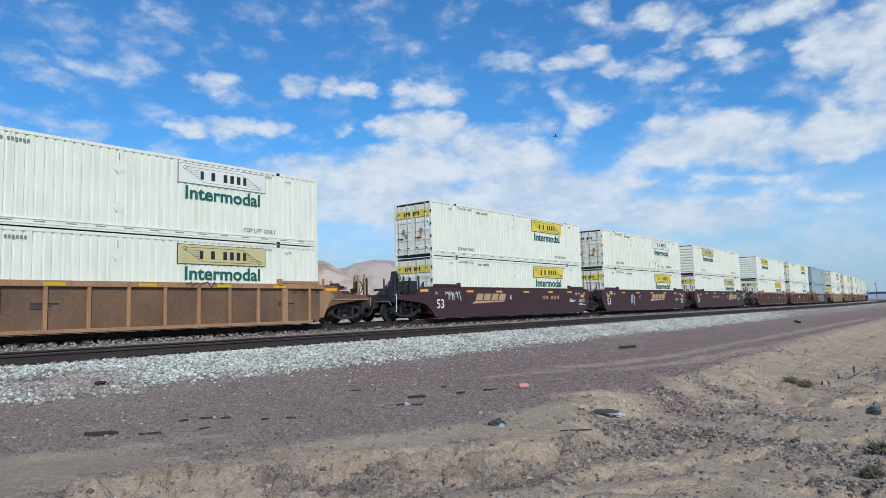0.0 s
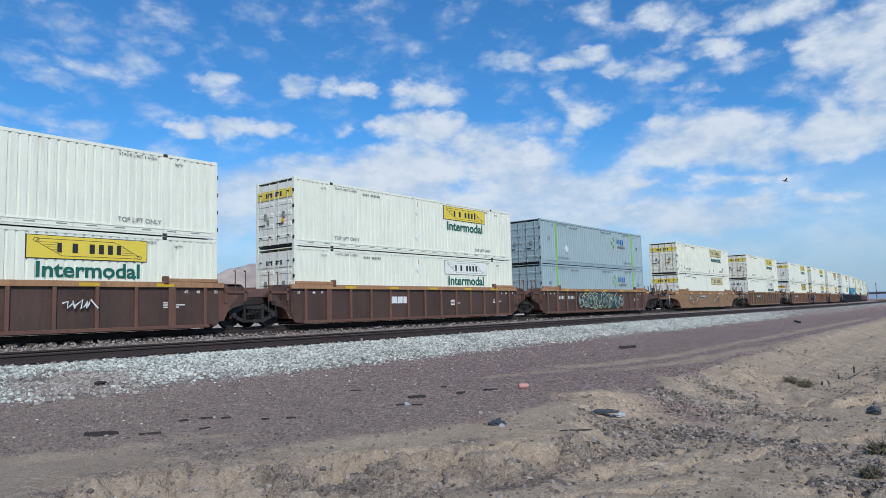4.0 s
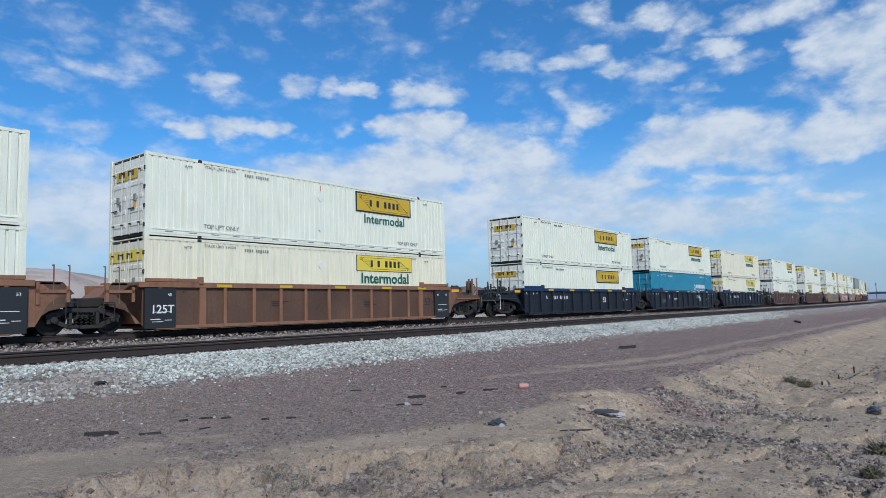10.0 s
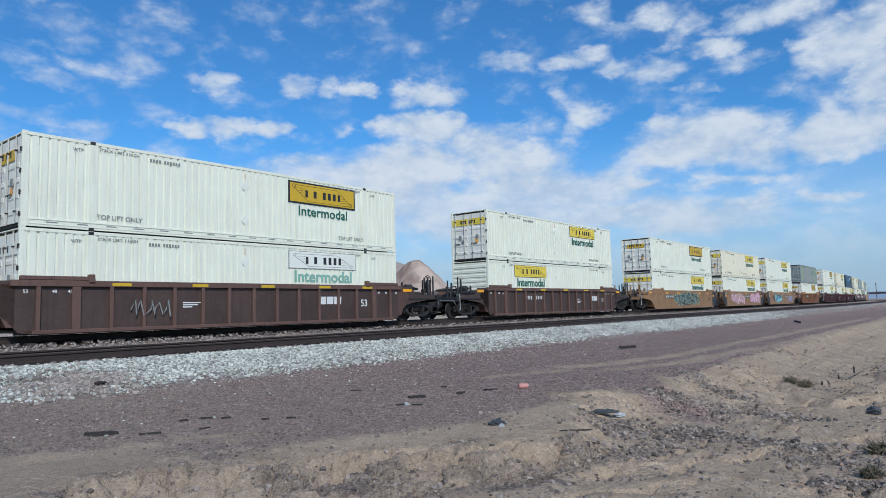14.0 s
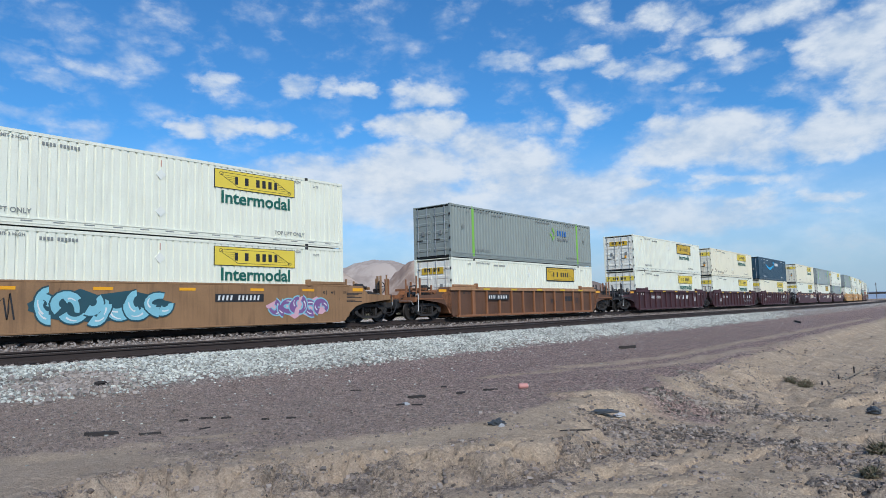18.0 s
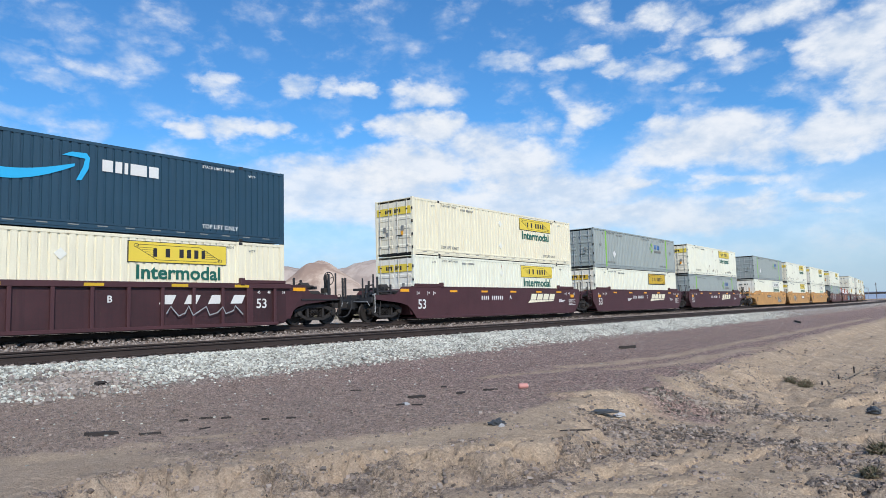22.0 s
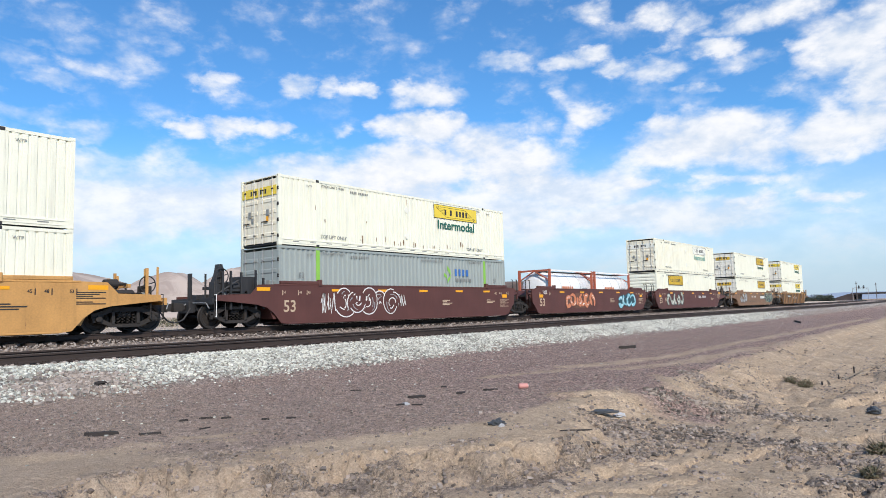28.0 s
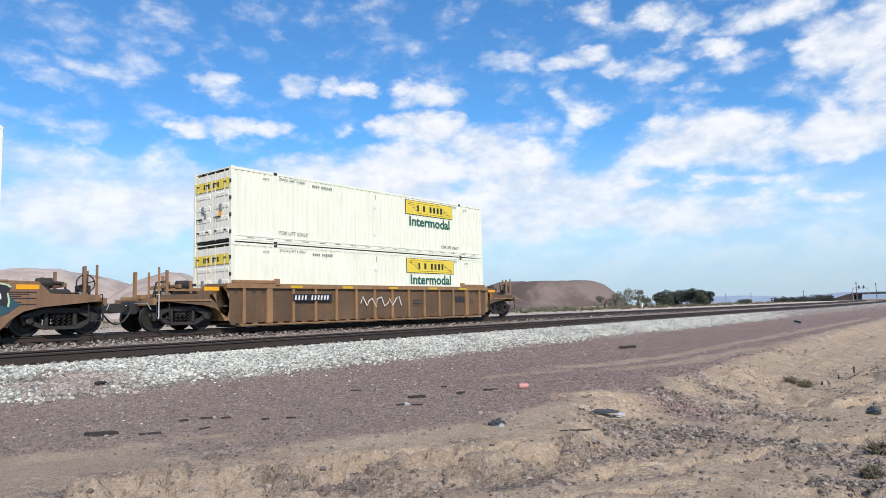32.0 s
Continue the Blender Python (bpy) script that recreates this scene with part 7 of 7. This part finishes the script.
def brake_wheel(bm):
    n, k = 18, 5
    rings = []
    for i in range(n):
        a = 2 * math.pi * i / n
        rings.append(V(bm, [((0.28 + 0.022 * math.cos(2 * math.pi * q / k)) * math.cos(a), 0.022 * math.sin(2 * math.pi * q / k), (0.28 + 0.022 * math.cos(2 * math.pi * q / k)) * math.sin(a)) for q in range(k)]))
    for i in range(n):
        for q in range(k):
            bm.faces.new((rings[i][q], rings[(i + 1) % n][q], rings[(i + 1) % n][(q + 1) % k], rings[i][(q + 1) % k]))
    for i in range(4):
        a = 2 * math.pi * i / 4 + 0.3
        rod(bm, (0, 0, 0), (0.28 * math.cos(a), 0, 0.28 * math.sin(a)), 0.018, 5)


# ---------------------------------------------------------------- the train, front to back


def B(paint, kind, word=True, reverse=False, soiled=False):
    names = {"white": "white", "cream": "cream-white", "rusty": "rust-stained white", "grey": "blue-grey", "slate": "dusty dark grey", "ash": "weathered grey", "teal": "teal", "navy": "navy blue"}
    signs = {"a": "a yellow sign", "n": "a black-bordered gold sign", "f": "a faded white sign", "d": "a dull gold sign", "c": "green stripes and blue mark", "r": "white company mark", "p": "light blue curved arrow"}
    place = ", closed end forward" if reverse else ""
    return dict(paint=paint, kind=kind, word=word, reverse=reverse, soiled=soiled, label="%s steel container with %s%s" % (names[paint], signs[kind], place))


TRAIN = [
    # position, paint, style, coupled ends, options, lower box, upper box, words
    (-362.87, "tan_car_paint", "ribbed", 0, 1, dict(marks=(("53", -6.2, 0.3), ("scrawl", 2.0, 11, 1.6, 0.2, "ink", 1.5))), B("white", "d"), B("white", "f"), "faded tan ribbed"),
    (-339.18, "plum_car_paint", "smooth", 1, 0, dict(marks=(("53", -7.95), ("gold", -4.6), ("number", 2.5), ("letter", -1.2, "B"), ("scrawl", -7.0, 12, 1.0, 0.5, "chalk", 0.95), "brake")), B("white", "a"), B("white", "a"), "dark plum smooth-sided"),
    (-319.54, "plum_car_paint", "smooth", 0, 0, dict(marks=(("53", -7.95), ("gold", 0.5), ("letter", -2.0, "C"), ("125T", -7.6), ("scrawl", -3.7, 13, 0.7, 0.9, "chalk", 0.5))), B("white", "a"), B("rusty", "f", True, False, True), "dark plum smooth-sided"),
    (-299.62, "plum_car_paint", "smooth", 0, 1, dict(marks=(("53", -7.95), ("number", -3.2), ("gold", 2.6), ("letter", 1.8, "A"))), B("white", "d"), B("rusty", "d", True, True), "dark plum smooth-sided"),
    (-275.72, "rust_brown_car_paint", "ribbed", 1, 0, dict(chord="tan_car_paint", marks=(("scrawl", 2.8, 14, 0.9, 0.3, "chalk", 0.8),)), B("white", "a"), B("white", "a", True, True), "rust-brown ribbed"),
    (-256.02, "rust_brown_car_paint", "ribbed", 0, 0, dict(chord="tan_car_paint", marks=(("owner", -2.0),)), B("white", "f"), B("white", "a"), "rust-brown ribbed"),
    (-236.48, "rust_brown_car_paint", "ribbed", 0, 1, dict(chord="tan_car_paint", marks=(("number", -6.0), ("graffiti", -3.4, 21, 7.0, 1.05, "ink", "mint"))), B("grey", "c"), B("grey", "c"), "rust-brown ribbed, spray-painted"),
    (-212.23, "ochre_car_paint", "smooth", 1, 1, dict(marks=(("plate", -2.6), ("graffiti", -5.6, 22, 2.7, 0.95, "ochre_car_paint", "ink"), ("graffiti", 1.2, 23, 2.2, 0.9, "ochre_car_paint", "ink"), ("scrawl", 3.6, 24, 1.8, 0.25, "chalk", 1.3), ("53", 7.0, 0.25))), B("white", "d", False), B("rusty", "d", True, False, True), "ochre smooth-sided, scrawled"),
    (-188.44, "dull_brown_car_paint", "ribbed", 1, 1, dict(marks=(("plate", -4.8), ("owner", 4.7), ("53", 6.4, 0.3))), B("white", "f"), B("rusty", "a", True, False, True), "dull brown ribbed"),
    (-164.49, "orange_brown_car_paint", "ribbed", 1, 0, dict(panel="ends", marks=(("plate", -5.0), ("53", 6.28, 0.36))), B("white", "n", False), B("white", "a"), "orange-brown ribbed"),
    (-144.87, "orange_brown_car_paint", "ribbed", 0, 0, dict(panel="ends", marks=(("125T", -7.9), ("53", 6.28, 0.36), ("owner", 3.6), ("chain", 1.4), ("scrawl", -6.5, 25, 0.8, 0.3, "sky", 0.8))), B("white", "a"), B("white", "a"), "orange-brown ribbed"),
    (-125.14, "orange_brown_car_paint", "ribbed", 0, 1, dict(panel="ends", marks=(("125T", -7.9), ("53", 6.28, 0.36))), B("cream", "a"), B("white", "n"), "orange-brown ribbed"),
    (-101.39, "navy_car_paint", "ribbed", 1, 0, dict(chord="navy_chord_paint", ribs=12, marks=(("letter", -5.4, "A"), ("number", -4.8), ("53", 1.9, 0.36))), B("white", "n", False), B("white", "n"), "navy ribbed"),
    (-81.49, "navy_car_paint", "ribbed", 0, 0, dict(chord="navy_chord_paint", ribs=12, marks=(("letter", -4.6, "C"), ("125-T", -5.8), ("53", 4.0, 0.36), ("scrawl", 1.4, 26, 1.2, 0.2, "chalk", 1.5), ("scrawl", 2.8, 27, 0.9, 0.3, "chalk", 0.95))), B("teal", "r"), B("white", "n"), "navy ribbed"),
    (-61.51, "navy_car_paint", "ribbed", 0, 1, dict(chord="navy_chord_paint", ribs=12, marks=(("letter", -5.2, "B"), ("125-T", -6.4), ("number", -4.2), ("53", 1.9, 0.36), ("scrawl", 4.4, 28, 1.5, 0.25, "sky", 1.48))), B("cream", "a"), B("cream", "a"), "navy ribbed"),
    (-37.94, "dark_brown_car_paint", "ribbed", 1, 1, dict(ribs=15, marks=(("owner", 3.0), ("53", 5.4, 0.3), ("scrawl", -4.8, 29, 1.4, 0.6, "stencil", 0.5))), B("white", "f", "faded"), B("white", "n"), "dark brown ribbed"),
    (-14.18, "dark_brown_car_paint", "ribbed", 1, 1, dict(ribs=15, marks=(("number", -4.2), ("owner", 4.6))), B("white", "a", True, True), B("white", "a"), "dark brown ribbed"),
    (9.67, "ochre_car_paint", "smooth", 1, 0, dict(panel="black", marks=(("plate", -5.5), ("graffiti", -3.2, 31, 6.4, 1.15, ("petrol", "ink"), "mint"))), B("white", "a"), B("white", "n"), "ochre smooth-sided, spray-painted"),
    (29.50, "ochre_car_paint", "smooth", 0, 0, dict(panel="black", marks=(("125T", -8.0), ("53", -7.95), ("graffiti", -5.6, 32, 5.4, 1.1, "pink", "petrol"), ("plate", 0.1), ("graffiti", 2.4, 33, 4.6, 1.15, "pink", "violet"))), B("white", "a"), B("cream", "a", True, False, True), "ochre smooth-sided, spray-painted"),
    (49.26, "ochre_car_paint", "smooth", 0, 1, dict(panel="black", marks=(("125T", -8.0), ("53", -7.95), ("scrawl", -6.0, 34, 1.2, 0.8, "ink", 0.5), ("graffiti", -4.3, 35, 4.2, 1.05, "sky", "petrol"), ("plate", 1.7), ("graffiti", 4.0, 36, 3.0, 0.85, "violet", "sky"))), B("white", "a"), B("white", "a"), "ochre smooth-sided, spray-painted"),
    (73.07, "rust_orange_car_paint", "ribbed", 1, 1, dict(chord="tan_car_paint", marks=(("plate", -5.0), ("owner", 3.3), ("53", 5.2, 0.3))), B("white", "n", False), B("slate", "c"), "rust-orange ribbed"),
    (96.80, "wine_car_paint", "ribbed", 1, 0, dict(ribs=14, marks=(("number", -5.0), ("wide", 0.6), ("53", 5.6, 0.36))), B("white", "a"), B("white", "n"), "wine-red ribbed"),
    (116.57, "wine_car_paint", "ribbed", 0, 0, dict(ribs=14, marks=(("125T", -6.5), ("number", -4.8), ("letter", 1.6, "C"), ("wide", 3.0), ("53", 7.0, 0.3), ("scrawl", 3.2, 41, 3.0, 0.3, "zinc", 0.5))), B("white", "a"), B("cream", "a", True, False, True), "wine-red ribbed"),
    (136.29, "wine_car_paint", "ribbed", 0, 1, dict(ribs=14, marks=(("125T", -6.8), ("number", -4.6), ("letter", 0.6, "B"), ("wide", 2.8), ("53", 6.6, 0.36), ("scrawl", 3.0, 42, 3.0, 0.35, "zinc", 0.5))), B("cream", "a"), B("navy", "p"), "wine-red ribbed"),
    (160.29, "wine_car_paint", "smooth", 1, 0, dict(marks=(("53", -7.95), ("number", -2.6), ("letter", 0.2, "A"), ("gold", 2.5))), B("white", "a"), B("cream", "a"), "wine-red smooth-sided"),
    (179.95, "wine_car_paint", "smooth", 0, 0, dict(marks=(("53", -7.95), ("number", -1.9), ("letter", 0.9, "C"), ("gold", 1.9))), B("white", "n", False), B("ash", "c"), "wine-red smooth-sided"),
    (199.73, "wine_car_paint", "smooth", 0, 1, dict(marks=(("53", -7.95), ("number", -2.2), ("letter", 0.6, "B"), ("gold", 1.7))), B("ash", "c"), B("white", "a", True, False, True), "wine-red smooth-sided"),
    (223.79, "yellow_tan_car_paint", "smooth", 1, 0, dict(marks=(("53", -7.95), ("plate", -2.4), ("letter", 0.6, "B"), ("graffiti", 3.4, 43, 2.2, 0.9, "stencil", "ink"))), B("white", "f"), B("ash", "c"), "clean yellow-tan smooth-sided"),
    (243.29, "yellow_tan_car_paint", "smooth", 0, 0, dict(marks=(("53", -7.95), ("graffiti", -4.8, 44, 1.6, 0.9, "stencil", "ink"), ("owner", 1.4))), B("white", "a"), B("white", "a", True, False, True), "clean yellow-tan smooth-sided"),
    (262.86, "yellow_tan_car_paint", "smooth", 0, 1, dict(marks=(("53", -7.95), ("letter", 0.2, "A"), ("plate", 1.0), ("scrawl", -7.4, 45, 0.7, 0.5, "violet", 0.8))), B("white", "f", "faded"), B("white", "a"), "clean yellow-tan smooth-sided"),
    (286.80, "brown_plum_car_paint", "smooth", 1, 0, dict(marks=(("53", -7.95), ("scrawl", -6.0, 61, 0.75, 0.9, "chalk", 0.45), ("graffiti", -5.1, 46, 3.75, 1.15, "brown_plum_car_paint", "chalk"), ("number", -4.4), ("scrawl", -1.3, 62, 0.5, 0.6, "chalk", 0.7), "brake")), B("ash", "c"), B("white", "a", True, False, True), "brown-plum smooth-sided, scrawled"),
    (306.45, "brown_plum_car_paint", "smooth", 0, 0, dict(marks=(("53", -7.95), ("125T", -7.6), ("graffiti", -4.6, 47, 4.0, 1.05, "orange", "brown_plum_car_paint"), ("graffiti", 3.6, 48, 2.9, 1.0, "sky", "petrol"))), None, None, "brown-plum smooth-sided, spray-painted"),
    (326.15, "brown_plum_car_paint", "smooth", 0, 1, dict(marks=(("53", -7.95), ("scrawl", -6.65, 63, 0.6, 0.4, "buff", 0.7), ("graffiti", -6.1, 49, 3.9, 1.15, "lichen", "petrol"), ("letter", 1.2, "A"), ("number", 2.2))), B("white", "n", False, True), B("rusty", "f", "faded"), "brown-plum smooth-sided, spray-painted"),
    (350.14, "dull_brown_car_paint", "smooth", 1, 1, dict(marks=(("graffiti", -7.2, 51, 2.6, 1.1, "zinc", "ink"), ("number", -2.2), ("scrawl", -4.0, 52, 5.6, 0.3, "ink", 0.42), ("owner", 1.9), ("graffiti", 4.5, 53, 3.9, 1.2, "ink", "mint"))), B("white", "n", False), B("white", "n"), "dull brown smooth-sided, spray-painted"),
    (373.91, "ochre_car_paint", "ribbed", 1, 1, dict(ribs=14, marks=(("plate", -5.3), ("scrawl", -1.6, 54, 2.8, 0.5, "chalk", 0.7), ("owner", 5.0), ("53", 6.6, 0.25))), B("white", "a"), B("white", "a"), "weathered ochre ribbed"),
]
MOVING = []
for s, paint, style, lc, rc, opt, lower, upper, words in TRAIN:
    car = well_car(paint, style, bool(lc), bool(rc), words + " steel well car of a freight train", **opt)
    MOVING.append((car, s + HALF, 0.0, 0.0))
    if lower is None:
        for dx in (-3.2, 3.2):
            MOVING.append((tank_container(), s + HALF, dx, 0.36))
    else:
        MOVING.append((container(**lower), s + HALF, 0.0, 0.36))
        MOVING.append((container(**upper), s + HALF, 0.0, 0.36 + TALL + 0.012))
# ---------------------------------------------------------------- rails and ties
lay_track(0.0, 0.0, 2.0, 72.0, "main track with polished rail heads on dark ties", M["polished"])
lay_track(Y_NEAR - Y_TRAIN, NEAR_RAIL, 1.0, 70.0, "empty near track with rusty rails on dark ties", M["railtop"])


# ---------------------------------------------------------------- what moves
def train_pose(s, dx, z):
    """The pose of a thing dx from the middle of a unit whose middle is s along the line."""
    (ax, bx), (ay, by) = track(np.array([s - BOGIE, s + BOGIE]))
    a, b = Vector((ax, ay, 0)), Vector((bx, by, 0))
    d = (b - a).normalized()
    at = (a + b) / 2 + d * dx
    return pose(at.x, at.y, z, 0, 0, math.degrees(math.atan2(d.y, d.x)))


def motions():
    """The train rolls by; a bird crosses the sky."""
    for ob, s, dx, z in MOVING:
        walk(ob, [(float(t), train_pose(s - travelled(t), dx, z)) for t in range(0, 33)])
    rows = []
    for k in range(0, 33):
        t = float(k)
        high = 25.0 - 2.15 * t if t < 7 else 9.95 - 1.2 * (1 - math.exp((7 - t) / 1.2))
        rows.append((t, pose(84.7 + 3.25 * t, 47.2 - 6.75 * t, high, 8 * math.sin(t * 1.3), 12 if t < 7 else 3, -64)))
    walk(BIRD, rows)


motions()
